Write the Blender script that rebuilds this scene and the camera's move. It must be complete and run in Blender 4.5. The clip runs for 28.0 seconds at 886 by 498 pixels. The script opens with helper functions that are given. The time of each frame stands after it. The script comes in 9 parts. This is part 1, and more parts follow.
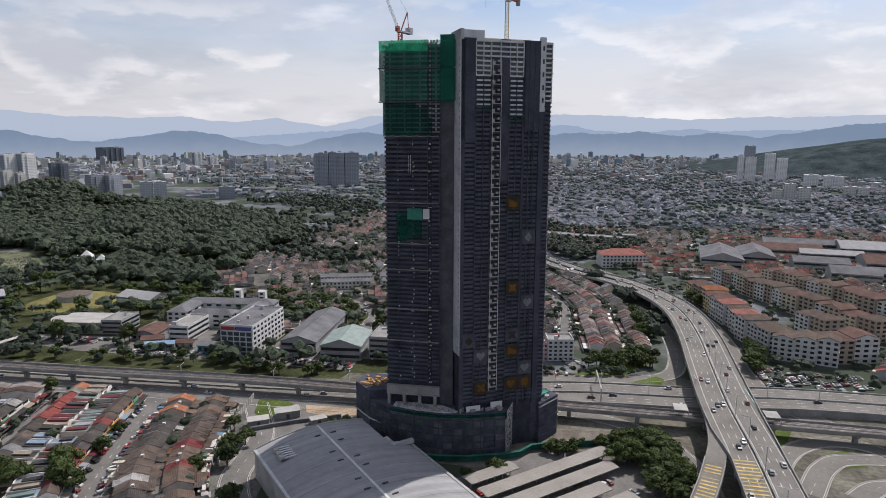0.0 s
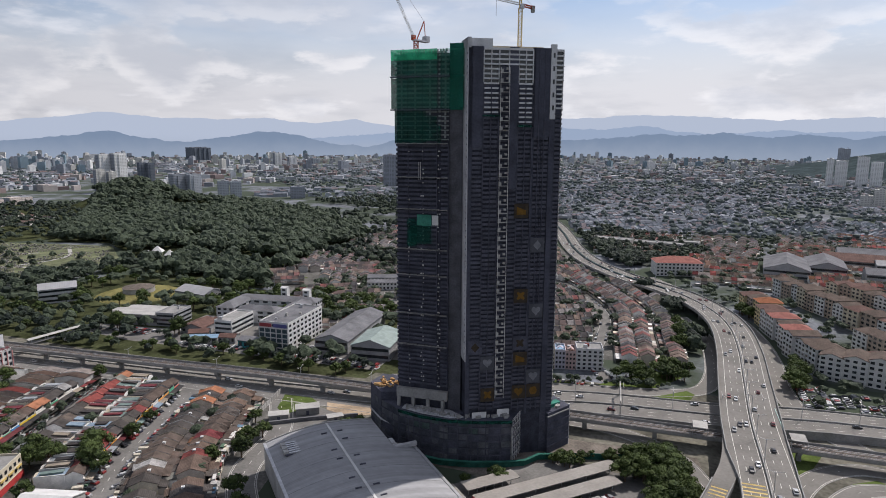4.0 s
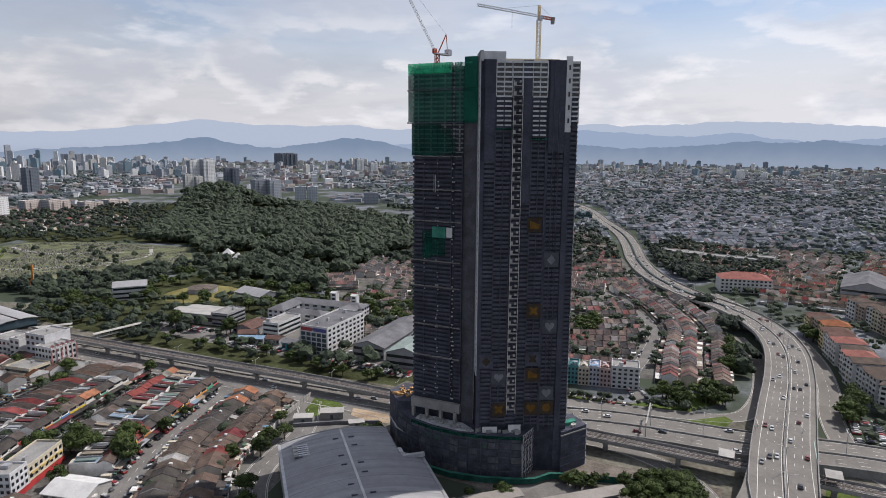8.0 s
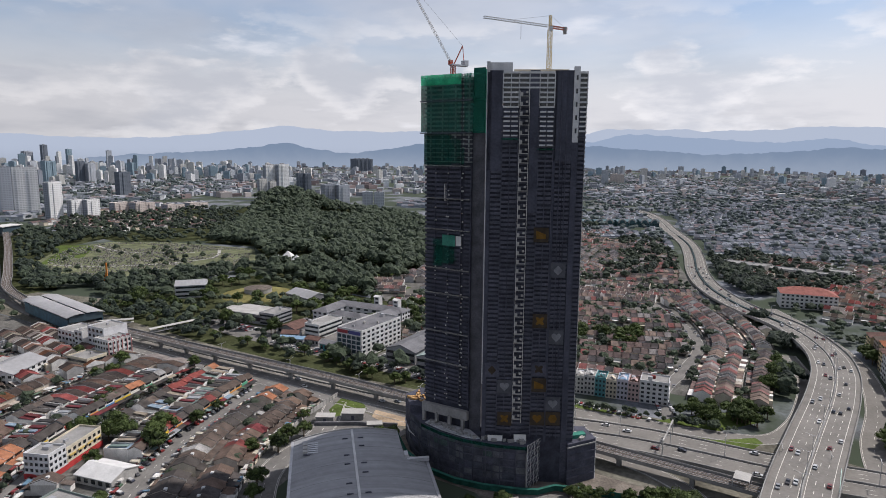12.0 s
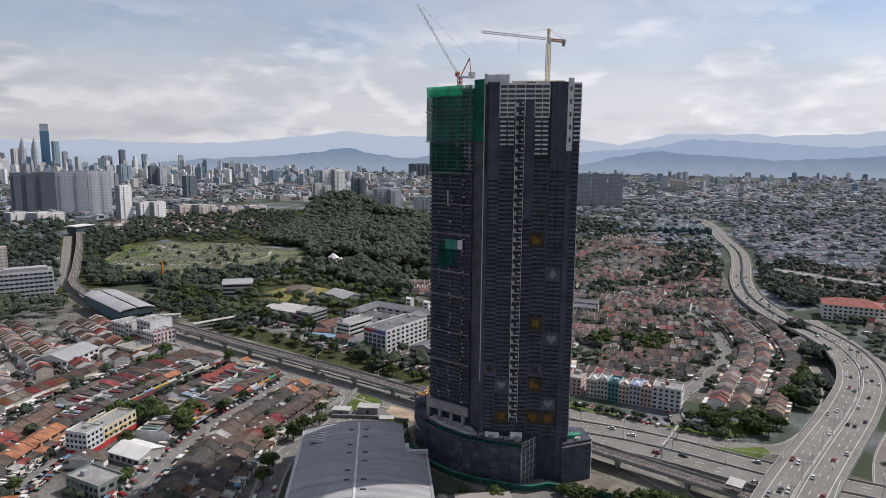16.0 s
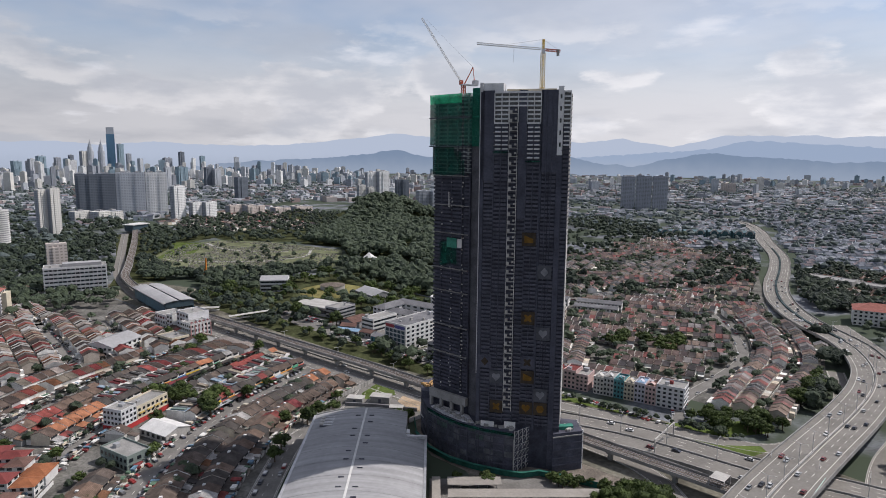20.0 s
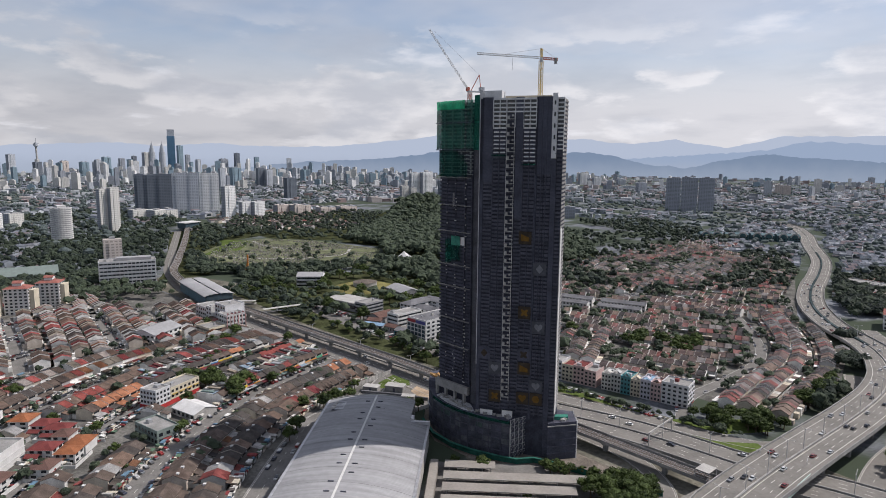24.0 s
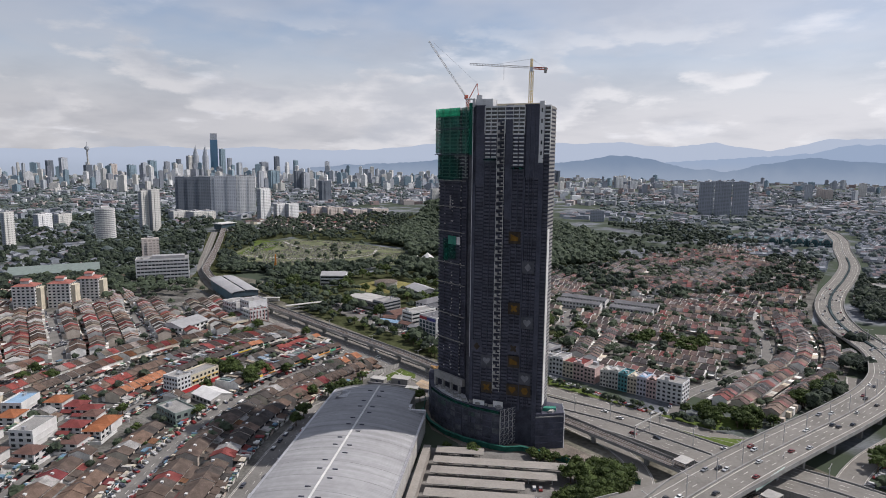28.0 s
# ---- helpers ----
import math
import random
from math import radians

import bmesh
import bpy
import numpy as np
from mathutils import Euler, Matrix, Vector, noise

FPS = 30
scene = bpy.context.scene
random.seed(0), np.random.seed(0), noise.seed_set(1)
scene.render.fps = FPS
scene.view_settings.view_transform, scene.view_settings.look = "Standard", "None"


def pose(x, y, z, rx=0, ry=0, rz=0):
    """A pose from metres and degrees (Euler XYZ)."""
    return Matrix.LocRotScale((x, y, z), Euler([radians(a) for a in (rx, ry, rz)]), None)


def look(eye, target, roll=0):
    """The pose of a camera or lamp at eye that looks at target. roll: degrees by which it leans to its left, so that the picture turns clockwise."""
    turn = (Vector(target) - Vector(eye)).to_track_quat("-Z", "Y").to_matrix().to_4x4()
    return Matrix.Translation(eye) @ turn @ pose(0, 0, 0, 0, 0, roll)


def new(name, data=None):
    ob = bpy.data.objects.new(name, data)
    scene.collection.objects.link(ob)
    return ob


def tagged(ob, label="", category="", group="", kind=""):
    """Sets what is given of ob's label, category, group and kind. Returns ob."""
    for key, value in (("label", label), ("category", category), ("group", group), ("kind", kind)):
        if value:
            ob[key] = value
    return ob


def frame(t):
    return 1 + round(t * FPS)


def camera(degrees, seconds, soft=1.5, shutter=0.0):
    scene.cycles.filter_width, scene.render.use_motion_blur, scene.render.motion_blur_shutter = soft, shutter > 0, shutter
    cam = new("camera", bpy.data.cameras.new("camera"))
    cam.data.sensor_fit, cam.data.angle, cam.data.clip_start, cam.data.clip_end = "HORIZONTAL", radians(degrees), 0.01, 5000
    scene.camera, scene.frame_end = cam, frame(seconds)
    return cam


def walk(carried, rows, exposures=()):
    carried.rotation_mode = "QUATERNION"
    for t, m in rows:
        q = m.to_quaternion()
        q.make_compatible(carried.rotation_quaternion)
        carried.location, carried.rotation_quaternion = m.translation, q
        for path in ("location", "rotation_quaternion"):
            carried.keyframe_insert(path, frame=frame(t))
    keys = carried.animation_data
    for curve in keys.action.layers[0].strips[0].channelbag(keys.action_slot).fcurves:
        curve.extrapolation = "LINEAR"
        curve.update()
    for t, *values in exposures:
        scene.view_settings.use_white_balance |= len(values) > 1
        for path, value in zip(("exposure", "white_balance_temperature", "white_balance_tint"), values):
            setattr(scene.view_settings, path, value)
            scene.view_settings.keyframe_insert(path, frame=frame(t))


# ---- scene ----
cam = camera(69.2, 28.0, soft=0.92)
METRES, EYE, TILT, LEAN, TURN = 195.0, 129.1, 0.0, 0.0, 11.8
ROWS = [
    (0.0, 0.0, 0.0, 0.0, 0.03, -9.89, -0.15),
    (0.5, 0.0172, -0.0027, 0.0021, 0.85, -9.93, -0.17),
    (1.0, 0.0346, -0.0046, 0.0041, 1.68, -9.99, -0.19),
    (1.5, 0.0522, -0.0055, 0.0061, 2.52, -10.04, -0.21),
    (2.0, 0.069, -0.0059, 0.0079, 3.32, -10.03, -0.22),
    (2.5, 0.0866, -0.0055, 0.0097, 4.17, -9.99, -0.24),
    (3.0, 0.1043, -0.0045, 0.0111, 5.06, -9.95, -0.26),
    (3.5, 0.122, -0.0033, 0.0123, 5.99, -9.91, -0.26),
    (5.5, 0.1929, 0.0034, 0.0208, 9.72, -9.66, -0.31),
    (6.0, 0.2104, 0.0068, 0.0224, 10.65, -9.59, -0.33),
    (6.5, 0.2276, 0.0105, 0.0237, 11.58, -9.53, -0.35),
    (7.0, 0.245, 0.0143, 0.0252, 12.51, -9.47, -0.37),
    (7.5, 0.2624, 0.0184, 0.027, 13.45, -9.42, -0.39),
    (8.0, 0.2796, 0.0229, 0.0278, 14.38, -9.35, -0.4),
    (8.5, 0.2968, 0.0273, 0.0293, 15.31, -9.3, -0.42),
    (9.0, 0.3139, 0.0315, 0.0302, 16.24, -9.28, -0.42),
    (9.5, 0.3312, 0.0358, 0.0315, 17.17, -9.25, -0.43),
    (10.0, 0.3486, 0.0391, 0.0325, 18.08, -9.17, -0.44),
    (10.5, 0.3658, 0.0421, 0.034, 18.91, -9.11, -0.46),
    (11.0, 0.3832, 0.0443, 0.0351, 19.69, -9.03, -0.47),
    (11.5, 0.4008, 0.046, 0.0364, 20.47, -8.97, -0.48),
    (12.0, 0.4183, 0.0471, 0.0376, 21.25, -8.92, -0.47),
    (12.5, 0.4359, 0.0471, 0.0383, 22.02, -8.86, -0.48),
    (14.5, 0.5066, 0.0441, 0.0427, 24.9, -8.63, -0.5),
    (15.0, 0.5243, 0.0422, 0.0438, 25.55, -8.58, -0.51),
    (15.5, 0.5418, 0.0398, 0.0446, 26.14, -8.56, -0.52),
    (16.0, 0.5595, 0.0376, 0.0453, 26.7, -8.54, -0.51),
    (16.5, 0.5774, 0.0349, 0.0459, 27.25, -8.51, -0.53),
    (17.0, 0.5951, 0.0319, 0.0467, 27.8, -8.5, -0.53),
    (17.5, 0.6128, 0.0288, 0.0473, 28.34, -8.46, -0.53),
    (18.0, 0.6303, 0.0253, 0.048, 28.88, -8.43, -0.52),
    (18.5, 0.6474, 0.0221, 0.0487, 29.42, -8.42, -0.52),
    (19.0, 0.6652, 0.019, 0.0496, 30.01, -8.42, -0.52),
    (19.5, 0.6832, 0.0161, 0.0506, 30.61, -8.43, -0.52),
    (20.0, 0.7011, 0.014, 0.0511, 31.22, -8.41, -0.51),
    (20.5, 0.719, 0.0116, 0.0519, 31.79, -8.4, -0.52),
    (21.0, 0.737, 0.0094, 0.0526, 32.36, -8.39, -0.52),
    (21.5, 0.7549, 0.0078, 0.0533, 32.94, -8.37, -0.5),
    (23.5, 0.8277, -0.0016, 0.0565, 35.22, -8.36, -0.51),
    (24.0, 0.8453, -0.0036, 0.0569, 35.73, -8.36, -0.52),
    (24.5, 0.863, -0.0057, 0.0573, 36.24, -8.37, -0.52),
    (25.0, 0.8808, -0.0078, 0.058, 36.73, -8.36, -0.55),
    (25.5, 0.8986, -0.0094, 0.0582, 37.16, -8.33, -0.53),
    (26.0, 0.9166, -0.0119, 0.0587, 37.56, -8.28, -0.55),
    (26.5, 0.9345, -0.0139, 0.0595, 37.96, -8.23, -0.57),
    (27.0, 0.9524, -0.0154, 0.0599, 38.36, -8.18, -0.56),
    (27.5, 0.9703, -0.0163, 0.0604, 38.76, -8.14, -0.55),
    (28.0, 0.9881, -0.0166, 0.0608, 39.16, -8.11, -0.53),
]
walk(cam, [(t, pose(0, 0, EYE, TILT, LEAN, TURN) @ pose(METRES * x, METRES * y, METRES * z, 90 + pitch, roll, yaw)) for t, x, y, z, yaw, pitch, roll in ROWS], exposures=[(0, 0.0, 6330, 15), (28, 0.0, 6330, 15)])

# ---- world, sun, exposure ----
SUN_EL, SUN_AZ = 51.0, 30.0          # azimuth clockwise from +y
sun_dir = Vector((math.sin(radians(SUN_AZ)) * math.cos(radians(SUN_EL)), math.cos(radians(SUN_AZ)) * math.cos(radians(SUN_EL)), math.sin(radians(SUN_EL))))
sun = new("sun", bpy.data.lights.new("sun", "SUN"))
sun.data.energy, sun.data.angle, sun.data.color = 4.3, radians(0.6), (1.0, 0.95, 0.87)
sun.matrix_world = look(sun_dir * 900, (0, 0, 0))

world = bpy.data.worlds.new("world")
scene.world = world
world.use_nodes = True
wn, wl = world.node_tree.nodes, world.node_tree.links
wn.clear()
w_out = wn.new("ShaderNodeOutputWorld")
sky = wn.new("ShaderNodeTexSky")
sky.sky_type, sky.sun_disc = "NISHITA", False
sky.sun_elevation, sky.sun_rotation = radians(SUN_EL), radians(SUN_AZ)
sky.air_density, sky.dust_density, sky.ozone_density, sky.altitude = 1.0, 0.6, 2.0, 100
sky_bg = wn.new("ShaderNodeBackground")
sky_bg.inputs["Strength"].default_value = 0.105
wl.new(sky.outputs[0], sky_bg.inputs["Color"])
tc = wn.new("ShaderNodeTexCoord")
sep = wn.new("ShaderNodeSeparateXYZ")
wl.new(tc.outputs["Generated"], sep.inputs[0])


def wmath(op, a, b):
    n = wn.new("ShaderNodeMath")
    n.operation = op
    for i, v in enumerate((a, b)):
        if isinstance(v, (int, float)):
            n.inputs[i].default_value = v
        else:
            wl.new(v, n.inputs[i])
    return n.outputs[0]


zc = wmath("MAXIMUM", sep.outputs["Z"], 0.0)
den = wmath("ADD", zc, 0.16)
comb = wn.new("ShaderNodeCombineXYZ")
wl.new(wmath("DIVIDE", sep.outputs["X"], den), comb.inputs[0])
wl.new(wmath("DIVIDE", sep.outputs["Y"], den), comb.inputs[1])


def cloud_noise(scale, detail, low, high, offset):
    m = wn.new("ShaderNodeMapping")
    m.inputs["Location"].default_value = offset
    wl.new(comb.outputs[0], m.inputs[0])
    n = wn.new("ShaderNodeTexNoise")
    n.inputs["Scale"].default_value, n.inputs["Detail"].default_value, n.inputs["Roughness"].default_value = scale, detail, 0.55
    wl.new(m.outputs[0], n.inputs["Vector"])
    r = wn.new("ShaderNodeMapRange")
    r.interpolation_type = "SMOOTHSTEP"
    r.inputs[1].default_value, r.inputs[2].default_value = low, high
    wl.new(n.outputs[0], r.inputs[0])
    return r.outputs[0]


# brighter towards the sun's side
side = wn.new("ShaderNodeVectorMath")
side.operation = "DOT_PRODUCT"
wl.new(tc.outputs["Generated"], side.inputs[0])
side.inputs[1].default_value = (math.sin(radians(SUN_AZ)), math.cos(radians(SUN_AZ)), 0)
sunward = wn.new("ShaderNodeMapRange")
sunward.inputs[1].default_value, sunward.inputs[2].default_value, sunward.inputs[3].default_value, sunward.inputs[4].default_value = -0.4, 0.8, 0.75, 1.04
wl.new(side.outputs["Value"], sunward.inputs[0])
# bearing and height above the horizon, for the low heaped clouds
bear = wmath("ARCTAN2", sep.outputs["Y"], sep.outputs["X"])
low_co = wn.new("ShaderNodeCombineXYZ")
wl.new(wmath("MULTIPLY", bear, 9.0), low_co.inputs[0])
wl.new(wmath("MULTIPLY", sep.outputs["Z"], 24.0), low_co.inputs[1])


def heap(offset, low_, high_):
    m = wn.new("ShaderNodeMapping")
    m.inputs["Location"].default_value = offset
    wl.new(low_co.outputs[0], m.inputs[0])
    n = wn.new("ShaderNodeTexNoise")
    n.inputs["Scale"].default_value, n.inputs["Detail"].default_value, n.inputs["Roughness"].default_value = 0.62, 7, 0.55
    wl.new(m.outputs[0], n.inputs["Vector"])
    r = wn.new("ShaderNodeMapRange")
    r.interpolation_type = "SMOOTHSTEP"
    r.inputs[1].default_value, r.inputs[2].default_value = low_, high_
    wl.new(n.outputs[0], r.inputs[0])
    return r.outputs[0]


heaps = heap((2.4, 5.1, 0), 0.49, 0.58)
heaps_above = heap((2.4, 4.72, 0), 0.46, 0.66)
veil = cloud_noise(0.8, 4, 0.22, 0.62, (3.1, 1.7, 0))
puff = cloud_noise(1.5, 6, 0.58, 0.74, (7.3, 2.2, 0))
shade = cloud_noise(1.1, 5, 0.42, 0.72, (1.3, 9.2, 0))
low = wn.new("ShaderNodeMapRange")
low.interpolation_type = "SMOOTHSTEP"
low.inputs[1].default_value, low.inputs[2].default_value, low.inputs[3].default_value, low.inputs[4].default_value = 0.05, 0.25, 1.0, 0.0
wl.new(zc, low.inputs[0])
veil = wmath("MAXIMUM", wmath("MULTIPLY", veil, 0.66), wmath("MULTIPLY", low.outputs[0], 0.97))
veil_col = wn.new("ShaderNodeMix")
veil_col.data_type = "RGBA"
veil_col.inputs[6].default_value, veil_col.inputs[7].default_value = (0.72, 0.725, 0.735, 1), (0.53, 0.55, 0.585, 1)
wl.new(wmath("MULTIPLY", shade, 0.75), veil_col.inputs[0])
veil_bg = wn.new("ShaderNodeBackground")
wl.new(veil_col.outputs[2], veil_bg.inputs["Color"])
wl.new(sunward.outputs[0], veil_bg.inputs["Strength"])
puff_bg = wn.new("ShaderNodeBackground")
puff_bg.inputs["Color"].default_value, puff_bg.inputs["Strength"].default_value = (0.90, 0.91, 0.92, 1), 1.0
mix_a, mix_b = wn.new("ShaderNodeMixShader"), wn.new("ShaderNodeMixShader")
wl.new(veil, mix_a.inputs[0])
wl.new(sky_bg.outputs[0], mix_a.inputs[1])
wl.new(veil_bg.outputs[0], mix_a.inputs[2])
wl.new(wmath("MULTIPLY", puff, 0.55), mix_b.inputs[0])
wl.new(mix_a.outputs[0], mix_b.inputs[1])
wl.new(puff_bg.outputs[0], mix_b.inputs[2])
heap_col = wn.new("ShaderNodeMix")
heap_col.data_type = "RGBA"
heap_col.inputs[6].default_value, heap_col.inputs[7].default_value = (0.90, 0.90, 0.89, 1), (0.60, 0.63, 0.67, 1)
wl.new(heaps_above, heap_col.inputs[0])
heap_bg = wn.new("ShaderNodeBackground")
wl.new(heap_col.outputs[2], heap_bg.inputs["Color"])
wl.new(sunward.outputs[0], heap_bg.inputs["Strength"])
band = wn.new("ShaderNodeMapRange")
band.interpolation_type = "SMOOTHSTEP"
band.inputs[1].default_value, band.inputs[2].default_value, band.inputs[3].default_value, band.inputs[4].default_value = 0.10, 0.24, 0.75, 0.0
wl.new(zc, band.inputs[0])
mix_c = wn.new("ShaderNodeMixShader")
wl.new(wmath("MULTIPLY", heaps, band.outputs[0]), mix_c.inputs[0])
wl.new(mix_b.outputs[0], mix_c.inputs[1])
wl.new(heap_bg.outputs[0], mix_c.inputs[2])
wl.new(mix_c.outputs[0], w_out.inputs["Surface"])


# ---- materials ----
def mat(name, color, rough=0.85, metal=0.0, var=0.18, scale=0.25, bump=0.0, ramp=None, by="", spec=0.1, lines=None):
    """Surface with variation at two scales. ramp: colours picked by object ("object") or by island ("island").
    lines: (direction along x or y of the object, spacing) for ribs in relief."""
    m = bpy.data.materials.new(name)
    m.use_nodes = True
    n, l = m.node_tree.nodes, m.node_tree.links
    b = n["Principled BSDF"]
    b.inputs["Roughness"].default_value, b.inputs["Metallic"].default_value = rough, metal
    b.inputs["Specular IOR Level"].default_value = spec
    geo = n.new("ShaderNodeNewGeometry")
    if ramp:
        r = n.new("ShaderNodeValToRGB")
        r.color_ramp.interpolation = "CONSTANT"
        while len(r.color_ramp.elements) < len(ramp):
            r.color_ramp.elements.new(0.5)
        for i, c in enumerate(ramp):
            r.color_ramp.elements[i].position = i / len(ramp)
            r.color_ramp.elements[i].color = (*c, 1)
        if by == "object":
            info = n.new("ShaderNodeObjectInfo")
            l.new(info.outputs["Random"], r.inputs[0])
        else:
            l.new(geo.outputs["Random Per Island"], r.inputs[0])
        base = r.outputs[0]
    else:
        c = n.new("ShaderNodeRGB")
        c.outputs[0].default_value = (*color, 1)
        base = c.outputs[0]
    fac = None
    for s, amount, detail in ((scale, var, 3), (scale * 9, var * 0.7, 5)):
        t = n.new("ShaderNodeTexNoise")
        t.inputs["Scale"].default_value, t.inputs["Detail"].default_value = s, detail
        l.new(geo.outputs["Position"], t.inputs["Vector"])
        g = n.new("ShaderNodeMapRange")
        g.inputs[1].default_value, g.inputs[2].default_value = 0.3, 0.7
        g.inputs[3].default_value, g.inputs[4].default_value = 1 - amount, 1 + amount
        l.new(t.outputs[0], g.inputs[0])
        if fac is None:
            fac = g.outputs[0]
        else:
            k = n.new("ShaderNodeMath")
            k.operation = "MULTIPLY"
            l.new(fac, k.inputs[0])
            l.new(g.outputs[0], k.inputs[1])
            fac = k.outputs[0]
        fine = t.outputs[0]
    mul = n.new("ShaderNodeVectorMath")
    mul.operation = "SCALE"
    l.new(base, mul.inputs[0])
    l.new(fac, mul.inputs["Scale"])
    l.new(mul.outputs[0], b.inputs["Base Color"])
    height = fine
    if lines:
        to = n.new("ShaderNodeTexCoord")
        w = n.new("ShaderNodeTexWave")
        w.wave_type, w.bands_direction = "BANDS", lines[0]
        w.inputs["Scale"].default_value = 0.314 / lines[1]
        l.new(to.outputs["Object"], w.inputs["Vector"])
        height = w.outputs[0]
    if bump:
        bp = n.new("ShaderNodeBump")
        bp.inputs["Strength"].default_value, bp.inputs["Distance"].default_value = bump, 0.15
        l.new(height, bp.inputs["Height"])
        l.new(bp.outputs[0], b.inputs["Normal"])
    return m


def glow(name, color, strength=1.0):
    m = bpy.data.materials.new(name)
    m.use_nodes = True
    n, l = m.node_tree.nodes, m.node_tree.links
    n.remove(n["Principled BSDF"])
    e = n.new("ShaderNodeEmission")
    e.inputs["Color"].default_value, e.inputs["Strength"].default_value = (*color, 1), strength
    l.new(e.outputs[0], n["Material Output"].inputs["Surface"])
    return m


def leaf_mat(name, dark, light, tree_scale=0.09):
    m = bpy.data.materials.new(name)
    m.use_nodes = True
    n, l = m.node_tree.nodes, m.node_tree.links
    b = n["Principled BSDF"]
    b.inputs["Roughness"].default_value, b.inputs["Specular IOR Level"].default_value = 0.7, 0.2
    geo, info = n.new("ShaderNodeNewGeometry"), n.new("ShaderNodeObjectInfo")
    lo, hi = (0.45, 1.0) if name == "leaves" else (0.52, 1.14)
    t = n.new("ShaderNodeTexNoise")
    t.inputs["Scale"].default_value, t.inputs["Detail"].default_value = tree_scale, 5
    t.inputs["Roughness"].default_value = 0.62
    l.new(geo.outputs["Position"], t.inputs["Vector"])
    fleck = n.new("ShaderNodeTexNoise")
    fleck.inputs["Scale"].default_value, fleck.inputs["Detail"].default_value, fleck.inputs["Roughness"].default_value = 0.5, 5, 0.75
    l.new(geo.outputs["Position"], fleck.inputs["Vector"])
    both = n.new("ShaderNodeMath")
    both.operation = "MULTIPLY_ADD"
    l.new(fleck.outputs[0], both.inputs[0])
    both.inputs[1].default_value = 0.9
    l.new(t.outputs[0], both.inputs[2])
    mid = n.new("ShaderNodeMath")
    mid.operation = "SUBTRACT"
    l.new(both.outputs[0], mid.inputs[0])
    mid.inputs[1].default_value = 0.45
    add = n.new("ShaderNodeMath")
    add.operation = "MULTIPLY_ADD"
    l.new(geo.outputs["Random Per Island"], add.inputs[0])
    add.inputs[1].default_value = 0.42
    l.new(mid.outputs[0], add.inputs[2])
    add2 = n.new("ShaderNodeMath")
    add2.operation = "MULTIPLY_ADD"
    l.new(info.outputs["Random"], add2.inputs[0])
    add2.inputs[1].default_value = 0.35
    l.new(add.outputs[0], add2.inputs[2])
    g = n.new("ShaderNodeMapRange")
    g.inputs[1].default_value, g.inputs[2].default_value = lo, hi
    l.new(add2.outputs[0], g.inputs[0])
    mx = n.new("ShaderNodeMix")
    mx.data_type = "RGBA"
    mx.inputs[6].default_value, mx.inputs[7].default_value = (*dark, 1), (*light, 1)
    l.new(g.outputs[0], mx.inputs[0])
    l.new(mx.outputs[2], b.inputs["Base Color"])
    leafy = n.new("ShaderNodeTexNoise")
    leafy.inputs["Scale"].default_value, leafy.inputs["Detail"].default_value, leafy.inputs["Roughness"].default_value = 0.55, 6, 0.7
    l.new(geo.outputs["Position"], leafy.inputs["Vector"])
    bp = n.new("ShaderNodeBump")
    bp.inputs["Strength"].default_value, bp.inputs["Distance"].default_value = 1.0, 1.6
    l.new(leafy.outputs[0], bp.inputs["Height"])
    l.new(bp.outputs[0], b.inputs["Normal"])
    tr = n.new("ShaderNodeBsdfTranslucent")
    l.new(mx.outputs[2], tr.inputs["Color"])
    ms = n.new("ShaderNodeMixShader")
    ms.inputs[0].default_value = 0.15
    l.new(b.outputs[0], ms.inputs[1])
    l.new(tr.outputs[0], ms.inputs[2])
    l.new(ms.outputs[0], n["Material Output"].inputs["Surface"])
    return m


def ground_mat():
    # the grey holds a bluish tint, painted haze for the far ground
    m = mat("city_ground", (0.155, 0.165, 0.182), 0.95, var=0.4, scale=0.05)
    n, l = m.node_tree.nodes, m.node_tree.links
    b = n["Principled BSDF"]
    old = b.inputs["Base Color"].links[0].from_socket
    geo = n.new("ShaderNodeNewGeometry")
    t = n.new("ShaderNodeTexNoise")
    t.inputs["Scale"].default_value, t.inputs["Detail"].default_value = 0.012, 8
    l.new(geo.outputs["Position"], t.inputs["Vector"])
    g = n.new("ShaderNodeMapRange")
    g.inputs[1].default_value, g.inputs[2].default_value = 0.40, 0.52
    l.new(t.outputs[0], g.inputs[0])
    mx = n.new("ShaderNodeMix")
    mx.data_type = "RGBA"
    l.new(g.outputs[0], mx.inputs[0])
    l.new(old, mx.inputs[6])
    mx.inputs[7].default_value = (0.052, 0.066, 0.045, 1)
    l.new(mx.outputs[2], b.inputs["Base Color"])
    return m


M = {}
M["ground"] = ground_mat()
M["asphalt"] = mat("asphalt", (0.20, 0.19, 0.18), 0.95, var=0.16, scale=0.12, bump=0.05, spec=0.1)
M["road"] = mat("worn_asphalt", (0.185, 0.175, 0.16), 0.95, var=0.14, scale=0.08, bump=0.05, spec=0.1)
M["street"] = mat("street_asphalt", (0.165, 0.158, 0.148), 0.95, var=0.2, scale=0.10, bump=0.05, spec=0.1)
M["paint"] = mat("road_paint", (0.62, 0.60, 0.55), 0.8, var=0.2, scale=0.6)
M["yellow"] = mat("yellow_paint", (0.50, 0.38, 0.14), 0.8, var=0.3, scale=0.5)
M["concrete"] = mat("concrete", (0.25, 0.245, 0.235), 0.9, var=0.2, scale=0.15, bump=0.05)
M["pale"] = mat("pale_concrete", (0.36, 0.35, 0.33), 0.9, var=0.18, scale=0.15, bump=0.05)
